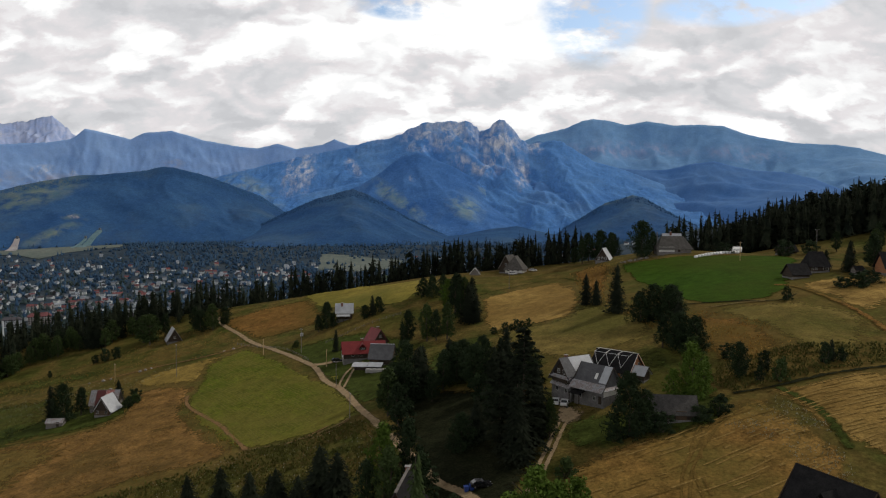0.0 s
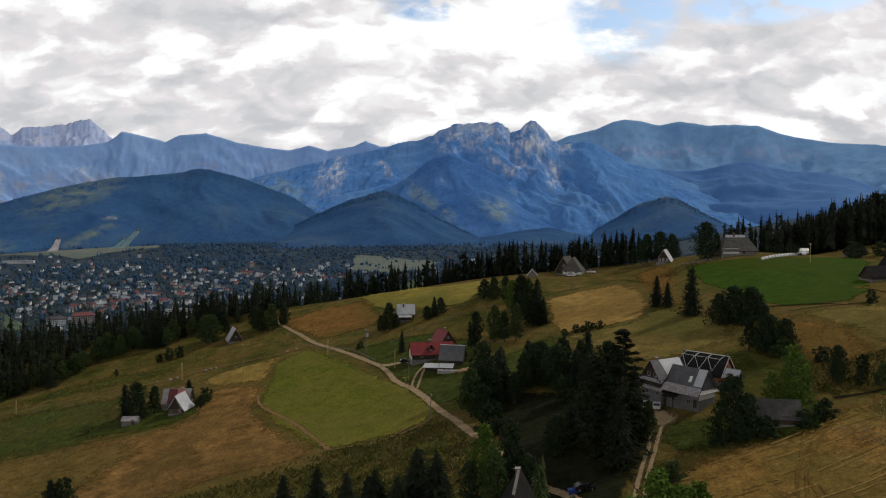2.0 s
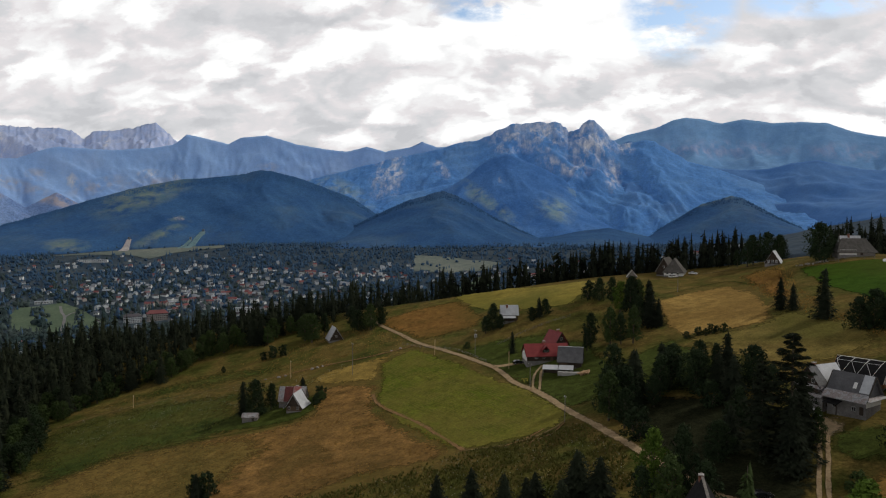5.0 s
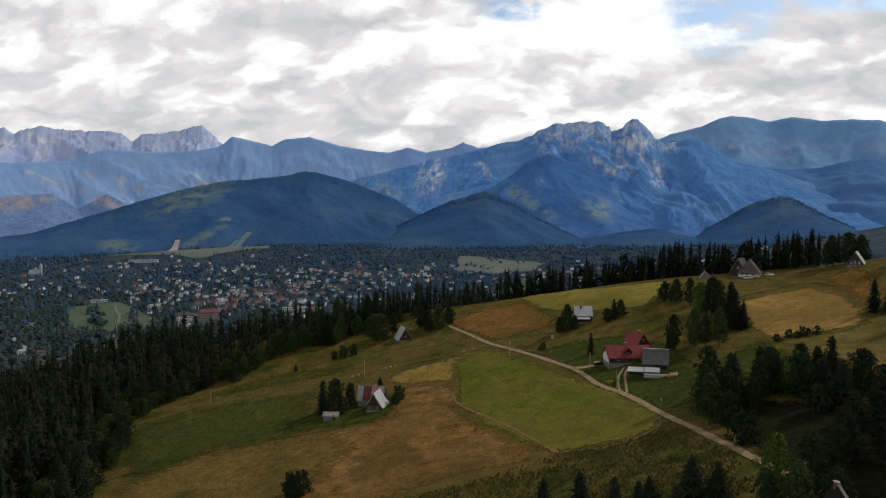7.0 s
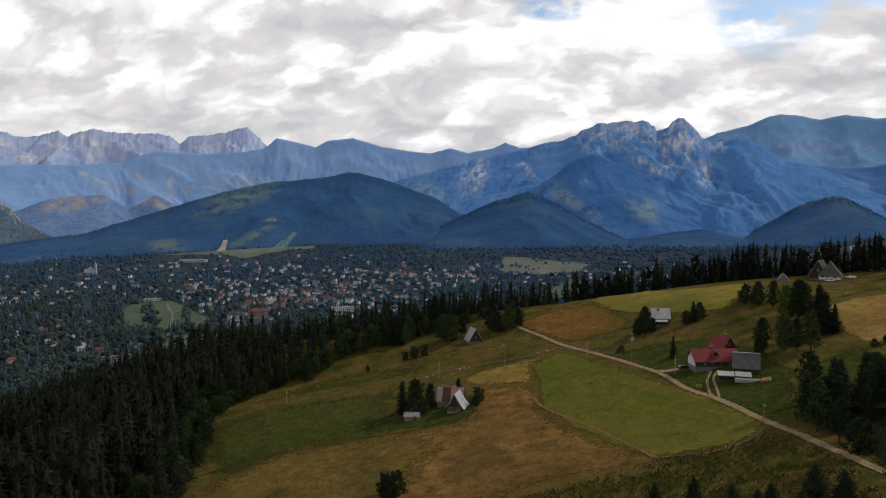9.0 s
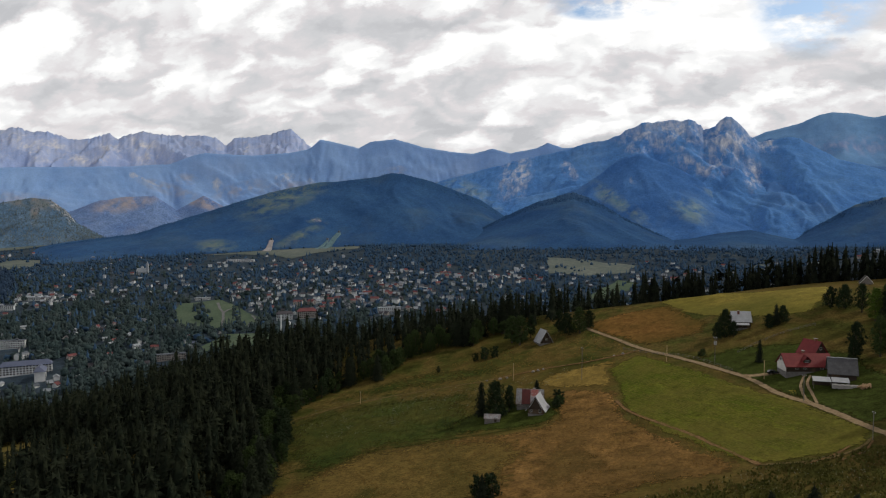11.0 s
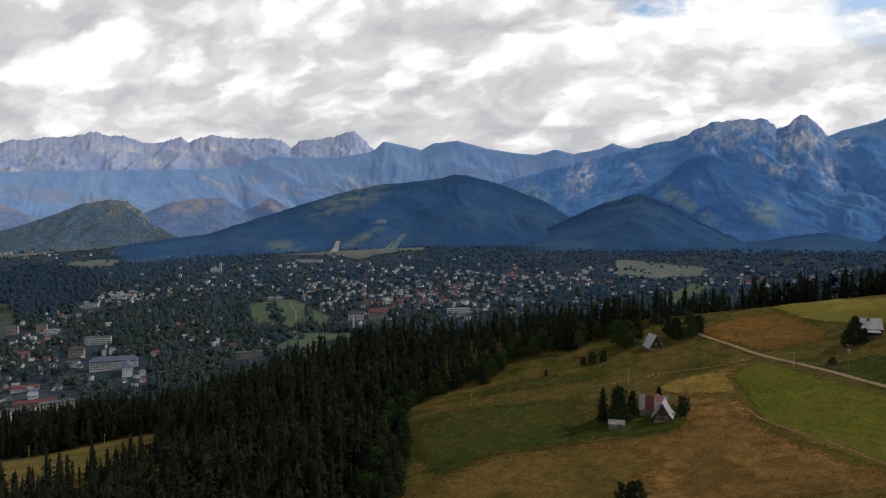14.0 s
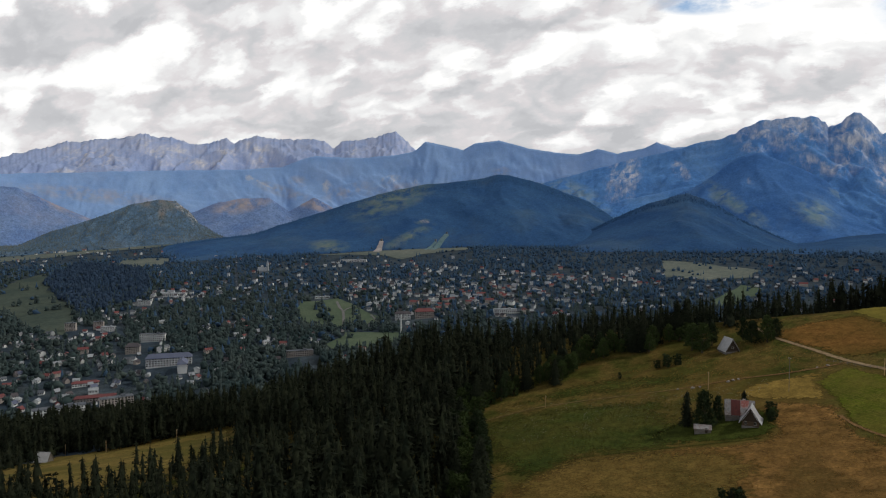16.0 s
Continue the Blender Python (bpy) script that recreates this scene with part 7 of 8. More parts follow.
def pole(x, y, h, label, arms=1, mat="wood_pole", lean=0.0, category="utility pole", box=False):
    root = base("utility_pole", x, y, (x * 13) % 90)
    f = Form().bar((0, 0, -0.6), (lean, 0, h), 0.24 if mat == "wood_pole" else 0.22, 8)
    part("shaft", f, mat, root)
    for k in range(arms):
        part("crossarm", Form().box((lean, 0, h - 0.5 - 0.8 * k), (0.11, 1.3, 0.11)), mat, root)
        for s in (-0.55, 0.55):
            part("insulator", Form().bar((lean, s, h - 0.43 - 0.8 * k), (lean, s, h - 0.18 - 0.8 * k), 0.14, 6), "white_paint", root)
    if box:
        part("transformer", Form().box((lean + 0.45, 0, h - 2.6), (0.8, 0.9, 1.3)), "steel", root)
    return tagged(root, label, category)


WEATHERED = "weathered grey wooden utility pole on the slope"
# poles that look sunlit: the warm light is in their wood colour
SUNLIT = "pale yellowish wooden utility pole, sunlight put into its colour"
for x, y, h, lab, arms, m, bx in ((-107.6, 291.3, 13.5, WEATHERED, 1, "wood_grey", False), (-74.5, 299.7, 6.6, SUNLIT, 0, "wood_pole", False), (-57, 291, 10, "grey pole with a transformer box", 1, "wood_grey", True),
                                  (-43, 266.3, 6.5, SUNLIT, 0, "wood_pole", False), (-26.3, 202.8, 7.5, WEATHERED, 1, "wood_grey", False), (124.4, 305, 8.0, SUNLIT, 1, "wood_pole", False), (-35.5, 239.7, 8.5, WEATHERED, 1, "wood_grey", False),
                                  (-205.4, 295.1, 5.5, SUNLIT, 1, "wood_pole", False), (-137.6, 302.6, 7.5, SUNLIT, 1, "wood_pole", False), (-460, 285, 7.0, SUNLIT, 1, "wood_pole", False), (-435, 314, 6.0, SUNLIT, 1, "wood_pole", False),
                                  (-501, 292, 6.5, SUNLIT, 1, "wood_pole", False), (96, 327, 12, WEATHERED, 0, "wood_grey", False), (165, 322, 10, WEATHERED, 1, "wood_grey", False), (30, 330, 9, WEATHERED, 1, "wood_grey", False)):
    pole(x, y, h, lab, arms, m, 0.15, box=bx)

bale = base("hay_bale", 110.5, 318, 30)
f = Form()
for k in range(3):
    f.bar((-0.62 + 0.05 * k, 0, 0.62), (0.62 - 0.05 * k, 0, 0.62), 1.30 + 0.05 * k - 0.05, 16)
part("wrap", f, "white_film", bale)
tagged(bale, "round silage bale wrapped in white film on grass", "bale", "row of silage bales")
for k in range(1, 15):
    s = k / 14
    bx, by = 110.5 + 23.4 * s, 318 + 13.4 * s
    copy_thing(bale, pose(bx, by, hz(bx, by), 0, 0, 30 + 4 * math.sin(k * 2.1)))
r = base("covered_trailer", 134, 334, 12)
f = Form().box((0, 0, 1.3), (5.0, 2.4, 1.2)).slab([(-2.6, -1.3, 1.9), (2.6, -1.3, 1.9), (3.2, 0, 3.0), (-2.0, 0, 3.0)], 0.1).slab([(2.6, 1.3, 1.9), (-2.6, 1.3, 1.9), (-2.0, 0, 3.0), (3.2, 0, 3.0)], 0.1)
part("cover", f, "white_film", r)
for a in (-1.2, 1.2):
    for s in (-1, 1):
        part("wheel", Form().bar((a, s * 1.0, 0.4), (a, s * 1.25, 0.4), 0.8, 12), "tyre", r)
tagged(r, "farm trailer under a white sheet at the field's edge", "trailer")

rng = np.random.default_rng(12)


def boulder(x, y, size, label, group=""):
    bm = bmesh.new()
    bmesh.ops.create_icosphere(bm, subdivisions=2, radius=1)
    for v in bm.verts:
        q = 0.75 + 0.5 * noise.noise(v.co * 1.3 + Vector((x, y, 0)))
        v.co = Vector((v.co.x * q * size, v.co.y * q * size * 0.8, v.co.z * q * size * 0.65))
    me = bpy.data.meshes.new("boulder")
    bm.to_mesh(me)
    bm.free()
    me.materials.append(MAT["stone"])
    ob = new("boulder", me)
    ob.matrix_basis = pose(x, y, hz(x, y) + size * 0.25, 0, 0, rng.random() * 360)
    return tagged(ob, label, "boulder", group)


for k in range(16):
    s = k / 15
    boulder(82 + 11 * s + rng.normal() * 0.5, 335 - 4 * s + rng.normal() * 0.8, 0.5 + 0.5 * rng.random(), "pale field stone heaped beside the green field", "stone heap")
for x, y in ((-128, 311), (-126, 312), (-130, 310), (-141, 306.5), (-144, 306), (-150, 306), (-92, 318), (-96, 317)):
    boulder(x, y, 0.7 + 0.4 * rng.random(), "pale field stone lying by the path", "stones by the path")

# logs and timber
for k in range(12):
    r = base("log", -18.6 + 0.42 * (k % 7), 243.2 + 0.25 * rng.normal(), 72 + 14 * rng.normal())
    zz = 0.22 + 0.42 * (k // 7)
    part("bark", Form().bar((-2.4, 0, zz), (2.4, 0, zz), 0.42, 10), "log_end", r)
    tagged(r, "peeled timber log lying on the grass", "log", "pile of logs")
r = base("sawhorse", -37.0, 248, 30)
for a in (-0.6, 0.6):
    for s in (-1, 1):
        part("leg", Form().bar((a + 0.1, s * 0.6, 0), (a, 0, 1.1), 0.10), "yellow_paint", r)
part("beam", Form().bar((-1.6, 0, 1.1), (1.0, 0, 1.1), 0.14), "yellow_paint", r)
tagged(r, "yellow wooden trestle standing on the grass", "trestle")
for k, (x, y) in enumerate(((4.6, 141.6), (5.7, 141.9))):
    r = base("waste_bin", x, y, 12)
    part("body", Form().add([(-0.35, -0.35, 0.08), (0.35, -0.35, 0.08), (0.35, 0.35, 0.08), (-0.35, 0.35, 0.08), (-0.45, -0.45, 1.15), (0.45, -0.45, 1.15), (0.45, 0.45, 1.15), (-0.45, 0.45, 1.15)], [(3, 2, 1, 0), (4, 5, 6, 7), (0, 1, 5, 4), (1, 2, 6, 5), (2, 3, 7, 6), (3, 0, 4, 7)]), "blue_plastic", r)
    part("lid", Form().box((0, 0, 1.2), (0.96, 1.0, 0.09)), "blue_plastic", r)
    part("wheel", Form().bar((-0.4, 0.4, 0.1), (0.4, 0.4, 0.1), 0.2, 8), "tyre", r)
    tagged(r, "blue plastic waste bin by the lower road", "bin", "waste bins")


def fence(points, label, gap=3.0, h=1.1):
    root = base("fence", points[0][0], points[0][1], 0)
    o = root.matrix_basis.translation
    q = spline(points, gap)
    q = np.column_stack([q, height(q[:, 0], q[:, 1])]) - np.array(o)
    for p in q:
        part("post", Form().box((p[0], p[1], p[2] + h / 2 - 0.2), (0.14, 0.14, h + 0.4)), "wood_grey", root)
    for a, b in zip(q[:-1], q[1:]):
        for z in (0.45, 0.95):
            part("rail", Form().bar(a + (0, 0, z), b + (0, 0, z), 0.10), "wood_grey", root)
    return tagged(root, label, "fence")


fence([(-48, 297), (-40, 303), (-30, 308), (-18, 310)], "weathered wooden rail fence across the slope")
fence([(-92, 324), (-80, 312), (-66, 300.5), (-52, 279)], "weathered wooden rail fence beside the gravel road")
fence([(82, 333), (96, 330), (110, 326)], "wooden rail fence beside the green field")

# ---- the town in the valley ----
# walls and roofs of the town lean blue: haze mixed into the paint
M("town_white", [(0.52, 0.55, 0.61), (0.82, 0.84, 0.88)], 0.05, 0.9, vary=0.25)
M("town_cream", [(0.32, 0.295, 0.295), (0.46, 0.42, 0.41)], 0.05, 0.9, vary=0.25)
M("town_timber", [(0.06, 0.06, 0.075), (0.11, 0.105, 0.12)], 0.05, 0.9, vary=0.3)
M("town_red", [(0.15, 0.058, 0.068), (0.24, 0.085, 0.09)], 0.05, 0.8, vary=0.3)
M("town_brown", [(0.065, 0.062, 0.078), (0.115, 0.105, 0.125)], 0.05, 0.8, vary=0.3)
M("town_grey", [(0.085, 0.10, 0.135), (0.15, 0.17, 0.21)], 0.05, 0.8, vary=0.3)
M("town_silver", [(0.27, 0.30, 0.36), (0.42, 0.46, 0.52)], 0.05, 0.6, vary=0.2)
M("town_blue", [(0.10, 0.12, 0.20), (0.15, 0.175, 0.27)], 0.05, 0.7, vary=0.2)
M("jump_earth", [(0.30, 0.29, 0.31), (0.46, 0.43, 0.42)], 0.03, 0.95, fine=(0.2, 0.2))
M("jump_mat", [(0.10, 0.19, 0.22), (0.17, 0.27, 0.30)], 0.03, 0.8, fine=(0.2, 0.2))
M("town_road", [(0.16, 0.16, 0.17), (0.22, 0.22, 0.22)], 0.05, 0.9)

PARK_A = [(-1040, 1333), (-997, 1352), (-973, 1387), (-861, 1302), (-780, 1236), (-763, 1174), (-843, 1128), (-921, 1166)]
PARK_B = [(-780, 1026), (-788, 1116), (-669, 1128), (-662, 1084), (-693, 1016), (-749, 1001)]
MEADOW_A = [(-1905, 1225), (-1919, 1276), (-2040, 1409), (-2092, 1561), (-1843, 1348), (-1618, 1209), (-1467, 1115), (-1308, 969), (-1344, 949), (-1442, 977), (-1622, 1078), (-1648, 1045)]
MEADOW_B = [(-2043, 1700), (-2011, 1761), (-2109, 1865), (-1915, 1895), (-1841, 1762), (-1876, 1713), (-1882, 1639)]
MEADOW_C = [(HUB[0] + r * math.sin(radians(a)), r * math.cos(radians(a))) for a, r in ((-58, 2990), (-58, 3120), (-54, 3160), (-50, 3130), (-46.5, 3165), (-44, 3140), (-45.5, 3080), (-49, 3060), (-52, 3000))]
JUMP_GRASS = [(HUB[0] + r * math.sin(radians(a)), r * math.cos(radians(a))) for a, r in ((-34.2, 2480), (-28, 2505), (-22.3, 2500), (-22.6, 2430), (-24, 2420), (-26, 2360), (-27.6, 2260), (-28.4, 2290), (-29.5, 2390), (-31.5, 2420))]
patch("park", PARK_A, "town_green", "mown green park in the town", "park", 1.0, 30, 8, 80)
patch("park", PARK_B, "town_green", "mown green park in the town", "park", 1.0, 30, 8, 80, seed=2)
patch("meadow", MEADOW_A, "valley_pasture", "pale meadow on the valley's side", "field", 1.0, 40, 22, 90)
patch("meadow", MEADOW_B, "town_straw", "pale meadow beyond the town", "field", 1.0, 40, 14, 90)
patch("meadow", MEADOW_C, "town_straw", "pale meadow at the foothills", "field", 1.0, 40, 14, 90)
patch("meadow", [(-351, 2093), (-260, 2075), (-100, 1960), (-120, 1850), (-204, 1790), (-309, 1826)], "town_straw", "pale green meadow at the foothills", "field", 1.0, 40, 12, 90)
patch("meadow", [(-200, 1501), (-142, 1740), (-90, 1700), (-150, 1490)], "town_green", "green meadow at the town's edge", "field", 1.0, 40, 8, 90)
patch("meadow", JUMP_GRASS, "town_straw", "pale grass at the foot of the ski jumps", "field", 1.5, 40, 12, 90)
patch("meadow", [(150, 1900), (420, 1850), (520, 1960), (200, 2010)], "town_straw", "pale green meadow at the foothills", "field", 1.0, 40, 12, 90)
ribbon("path", [(-953, 1354), (-915, 1302), (-881, 1259), (-821, 1159), (-792, 1105)], 5, "town_road", "pale gravel path through the park", "path", 1.6)
ribbon("path", [(-884, 1265), (-890, 1295), (-883, 1315)], 4, "town_road", "pale gravel path through the park", "path", 1.7, seed=2)
ribbon("path", [(-813, 1251), (-789, 1222), (-763, 1184)], 4, "town_road", "pale gravel path through the park", "path", 1.6, seed=3)


BLOCKS = []


def block(name, x, y, rz, L, W, h, wall, roof, label, storeys=4, bays=10, pitched=0.0, parapet=1.0):
    """A large building with rows of windows."""
    L, W, h, pitched = L * 0.74, W * 0.74, h * 0.74, pitched * 0.74
    root = base(name, x, y, rz)
    BLOCKS.append((x, y))
    part("wall", Form().box((0, 0, h / 2 - 1), (L, W, h + 2)), wall, root)
    if pitched:
        f = Form()
        for s in (-1, 1):
            q = [(-L / 2 - 1, s * (W / 2 + 1), h - 0.4), (L / 2 + 1, s * (W / 2 + 1), h - 0.4), (L / 2 - W * 0.3, 0, h + pitched), (-L / 2 + W * 0.3, 0, h + pitched)]
            f.slab(q if s < 0 else q[::-1], 0.5)
            q = [(s * (L / 2 + 1), -W / 2 - 1, h - 0.4), (s * (L / 2 + 1), W / 2 + 1, h - 0.4), (s * (L / 2 - W * 0.3), 0, h + pitched)]
            f.slab(q if s > 0 else q[::-1], 0.5)
        part("roof", f, roof, root)
    else:
        part("roof", Form().box((0, 0, h + 0.3), (L + 0.8, W + 0.8, 0.6)).box((L * 0.2, 0, h + 1.6), (L * 0.12, W * 0.4, 2.2)), roof, root)
    step = h / storeys
    for k in range(storeys):
        for b in range(bays):
            u = -L / 2 + (b + 0.5) * L / bays
            f = Form().box((u, -W / 2 - 0.05, step * (k + 0.55)), (L / bays * 0.6, 0.3, step * 0.5))
            part("window", f, "window_glass", root)
    return tagged(root, label, "building")


block("apartment_building", -893, 608, 58, 80, 18, 26, "town_white", "town_grey", "large white concrete block with rows of windows", 6, 16)
block("apartment_building", -858, 662, 58, 52, 16, 24, "town_cream", "town_grey", "pale concrete block with a raised stair tower", 6, 10)
block("hotel", -948, 848, 40, 90, 20, 18, "town_white", "town_blue", "long hotel under a blue-grey hipped roof", 4, 16, 8)
block("hotel", -905, 830, 130, 44, 18, 18, "town_white", "town_blue", "hotel wing under a blue-grey hipped roof", 4, 8, 8)
block("apartment_building", -1093, 963, 30, 58, 14, 18, "town_white", "town_grey", "long white slab building", 4, 12)
block("apartment_building", -779, 952, 38, 56, 14, 12, "town_cream", "town_grey", "long low cream building", 3, 12)
block("hotel", -1065, 890, 35, 30, 20, 16, "town_cream", "town_brown", "orange-plastered hotel with a brown roof", 4, 8, 7)
block("hall", -921, 686, 45, 70, 18, 7, "town_cream", "town_red", "long low hall with a faded red roof", 2, 14, 3)
block("hall", -990, 730, 45, 46, 16, 7, "town_white", "town_red", "low hall with a faded red roof", 2, 10, 3)
block("hotel", -700, 1258, 30, 48, 22, 18, "town_cream", "town_red", "cream hotel with a red roof in the town centre", 4, 10, 7)
block("hotel", -735, 1235, 30, 40, 18, 16, "town_white", "town_brown", "pale hotel with a brown roof", 4, 10, 6)
block("apartment_building", -1370, 1220, 30, 40, 16, 14, "town_white", "town_grey", "white flat-roofed building among the trees", 4, 8)
block("apartment_building", -1320, 985, 35, 26, 14, 20, "town_cream", "town_grey", "pale apartment block by the meadow", 6, 6)
block("apartment_building", -1275, 1010, 35, 24, 14, 20, "town_cream", "town_grey", "pale apartment block by the meadow", 6, 6)
block("apartment_building", -1240, 1000, 35, 34, 14, 12, "town_white", "town_silver", "long pale apartment block beside the meadow", 4, 8)
block("hall", -1390, 1330, 20, 80, 30, 9, "town_white", "town_silver", "wide pale hall with a metal roof", 2, 12)
block("hall", -1240, 1930, 12, 110, 20, 9, "town_white", "town_silver", "long low white building at the foothills", 2, 16)
block("apartment_building", -560, 1330, 25, 60, 16, 12, "town_white", "town_silver", "white block in the town centre", 3, 12)
block("hall", -1010, 1385, 32, 44, 10, 6, "town_white", "town_silver", "white pavilion beside the park", 1, 12)

# the church
r = base("church", -1389, 1676, 10)
r.scale = (0.6, 0.6, 0.6)
part("nave_wall", Form().box((0, 0, 7), (44, 18, 16)), "town_silver", r)
f = Form()
for s in (-1, 1):
    q = [(-23, s * 11, 13), (23, s * 11, 13), (23, 0, 30), (-23, 0, 30)]
    f.slab(q if s < 0 else q[::-1], 0.6)
part("nave_roof", f, "town_silver", r)
part("tower", Form().box((26, 0, 20), (9, 9, 44)), "town_silver", r)
part("spire", Form().add([(20.5, -5.5, 42), (31.5, -5.5, 42), (31.5, 5.5, 42), (20.5, 5.5, 42), (26, 0, 62)], [(0, 1, 4), (1, 2, 4), (2, 3, 4), (3, 0, 4), (3, 2, 1, 0)]), "town_silver", r)
tagged(r, "pale church with a steep roof and tall spire", "church")

# the ski jumps on the foothill
def smooth_slope(x, y):
    return sum(slope_height(x + dx, y + dy) for dx in (-24, 0, 24) for dy in (-24, 0, 24)) / 9


def ski_jump(az0, az1, r0, r1, wa, wb, mat, label):
    x0, y0 = HUB[0] + r0 * math.sin(radians(az0)), r0 * math.cos(radians(az0))
    x1, y1 = HUB[0] + r1 * math.sin(radians(az1)), r1 * math.cos(radians(az1))
    root = base("ski_jump", x0, y0, 0, slope_height(x0, y0))
    o = root.matrix_basis.translation
    d = Vector((x1 - x0, y1 - y0, 0))
    nrm = Vector((-d.y, d.x, 0)).normalized()
    f = Form()
    rows = 14
    z = 0
    for k in range(rows + 1):
        s = k / rows
        p = d * s
        ww = wb + (wa - wb) * (1 - s) ** 1.7
        z = smooth_slope(x0 + p.x, y0 + p.y) - o.z + 1.5 + 3 * s
        f.v += [tuple(p + nrm * ww / 2 + Vector((0, 0, z))), tuple(p - nrm * ww / 2 + Vector((0, 0, z))), tuple(p + nrm * ww / 2 + Vector((0, 0, z - 30))), tuple(p - nrm * ww / 2 + Vector((0, 0, z - 30)))]
        if k:
            a = 4 * (k - 1)
            f.f += [(a, a + 1, a + 5, a + 4), (a + 2, a, a + 4, a + 6), (a + 1, a + 3, a + 7, a + 5)]
    part("slope", f, mat, root)
    part("start_tower", Form().box(tuple(d * 1.02 + Vector((0, 0, z - 6))), (6, 6, 26)), "town_grey", root)
    return tagged(root, label, "ski jump")


ski_jump(-29.62, -29.2, 2478, 2560, 30, 14, "jump_earth", "bare earth landing slope of a ski jump")
ski_jump(-25.35, -24.1, 2470, 2600, 26, 15, "jump_mat", "green-matted ski jump running up the wooded hill")
ski_jump(-25.9, -25.0, 2470, 2545, 10, 7, "jump_mat", "narrow green-matted practice jump")

# the radio mast and the tall chimney
r = base("radio_mast", *(-1296, 1446), 0)
for k in range(4):
    sx, sy = (-1, 1, 1, -1)[k], (-1, -1, 1, 1)[k]
    part("leg", Form().add([(sx * 2.6 - .3, sy * 2.6, 0), (sx * 2.6 + .3, sy * 2.6, 0), (sx * 2.6, sy * 2.6 + .5, 0), (sx * .5 - .3, sy * .5, 78), (sx * .5 + .3, sy * .5, 78), (sx * .5, sy * .5 + .5, 78)], [(0, 1, 4, 3), (1, 2, 5, 4), (2, 0, 3, 5), (3, 4, 5), (2, 1, 0)]), "town_grey", r)
for k in range(12):
    w = 2.6 - 2.1 * (k + 1) / 13
    part("brace", Form().box((0, 0, 6 + k * 6), (2 * w + .6, 2 * w + .6, 0.5)), "town_grey", r)
part("platform", Form().box((0, 0, 66), (4, 4, 1.4)).box((0, 0, 80), (0.8, 0.8, 8)), "town_silver", r)
tagged(r, "tall grey steel lattice radio mast among trees", "mast")
r = base("chimney", *(-690, 1136), 0)
for k in range(5):
    f = Form()
    n = 10
    ra, rb = 1.5 - 0.12 * k, 1.5 - 0.12 * (k + 1)
    for zz, rr in ((k * 6.4 - (2 if k == 0 else 0), ra), (k * 6.4 + 6.4, rb)):
        f.v += [(rr * math.cos(6.2832 * j / n), rr * math.sin(6.2832 * j / n), zz) for j in range(n)]
    f.f += [(j, (j + 1) % n, n + (j + 1) % n, n + j) for j in range(n)] + [tuple(range(n, 2 * n))]
    part("band", f, "town_white", r)
tagged(r, "slim pale factory chimney in the town", "chimney")



def town_house(wall, roof, L, W, h, rh, label):
    root = new("house")
    part("wall", Form().box((0, 0, h / 2 - 1), (L, W, h + 2)).add([(-L / 2, -W / 2, h), (-L / 2, W / 2, h), (-L / 2, 0, h + rh - 0.2)], [(2, 1, 0)]).add([(L / 2, -W / 2, h), (L / 2, W / 2, h), (L / 2, 0, h + rh - 0.2)], [(0, 1, 2)]), wall, root)
    f = Form()
    for s in (-1, 1):
        q = [(-L / 2 - 0.8, s * (W / 2 + 0.9), h - 0.8), (L / 2 + 0.8, s * (W / 2 + 0.9), h - 0.8), (L / 2 + 0.8, 0, h + rh), (-L / 2 - 0.8, 0, h + rh)]
        f.slab(q if s < 0 else q[::-1], 0.35)
    part("roof", f, roof, root)
    for k in (-0.3, 0.0, 0.3):
        part("window", Form().box((k * L, -W / 2 - 0.03, h * 0.55), (1.4, 0.2, 1.6)), "window_glass", root)
    return tagged(root, label, "house", "houses of the town")




WOOD = [(-1909, 1394), (-2013, 1527), (-2134, 1712), (-1823, 1660), (-1571, 1444), (-1409, 1257), (-1421, 1195), (-1427, 1152), (-1382, 1061), (-1489, 1137), (-1692, 1256)]
PARKS = [PARK_A, PARK_B, MEADOW_A, MEADOW_B, MEADOW_C, JUMP_GRASS, [(-351, 2100), (-260, 2085), (-90, 1960), (-110, 1850), (-204, 1780), (-315, 1820)], [(-200, 1501), (-142, 1740), (-90, 1700), (-150, 1490)],
         [(-960, 560), (-800, 640), (-820, 700), (-975, 640)], [(-1010, 800), (-940, 900), (-880, 860), (-900, 790)]]
rng = np.random.default_rng(21)
hx = rng.uniform(-2600, 450, 14000)
hy = rng.uniform(560, 2060, 14000)
QUARTERS = ((-760, 1400, 170, 110, 1.0), (-880, 1560, 240, 90, 0.75), (-620, 1520, 200, 160, 0.6), (-650, 1760, 260, 70, 0.6), (-1040, 720, 170, 110, 1.1), (-1250, 850, 160, 110, 0.7), (-980, 820, 130, 70, 0.5), (-860, 1030, 110, 60, 0.5),
            (-1360, 1110, 90, 60, 0.7), (-1400, 1330, 110, 90, 0.6), (-1340, 1500, 110, 60, 0.4), (-1060, 1100, 70, 40, 0.6), (-420, 1700, 160, 120, 0.45), (-150, 1800, 250, 120, 0.35), (-1180, 690, 260, 95, 1.0), (-1000, 860, 120, 60, 0.7), (-2470, 1950, 130, 50, 0.8), (-1050, 1830, 250, 60, 0.25))
centre = sum(w * np.exp(-(((hx - a) / u) ** 2 + ((hy - b) / v) ** 2)) for a, b, u, v, w in QUARTERS)
want = np.minimum(centre, 1.1) * (0.15 + 1.5 * vnoise(hx / 110, hy / 110, 6, 3)) + 0.035
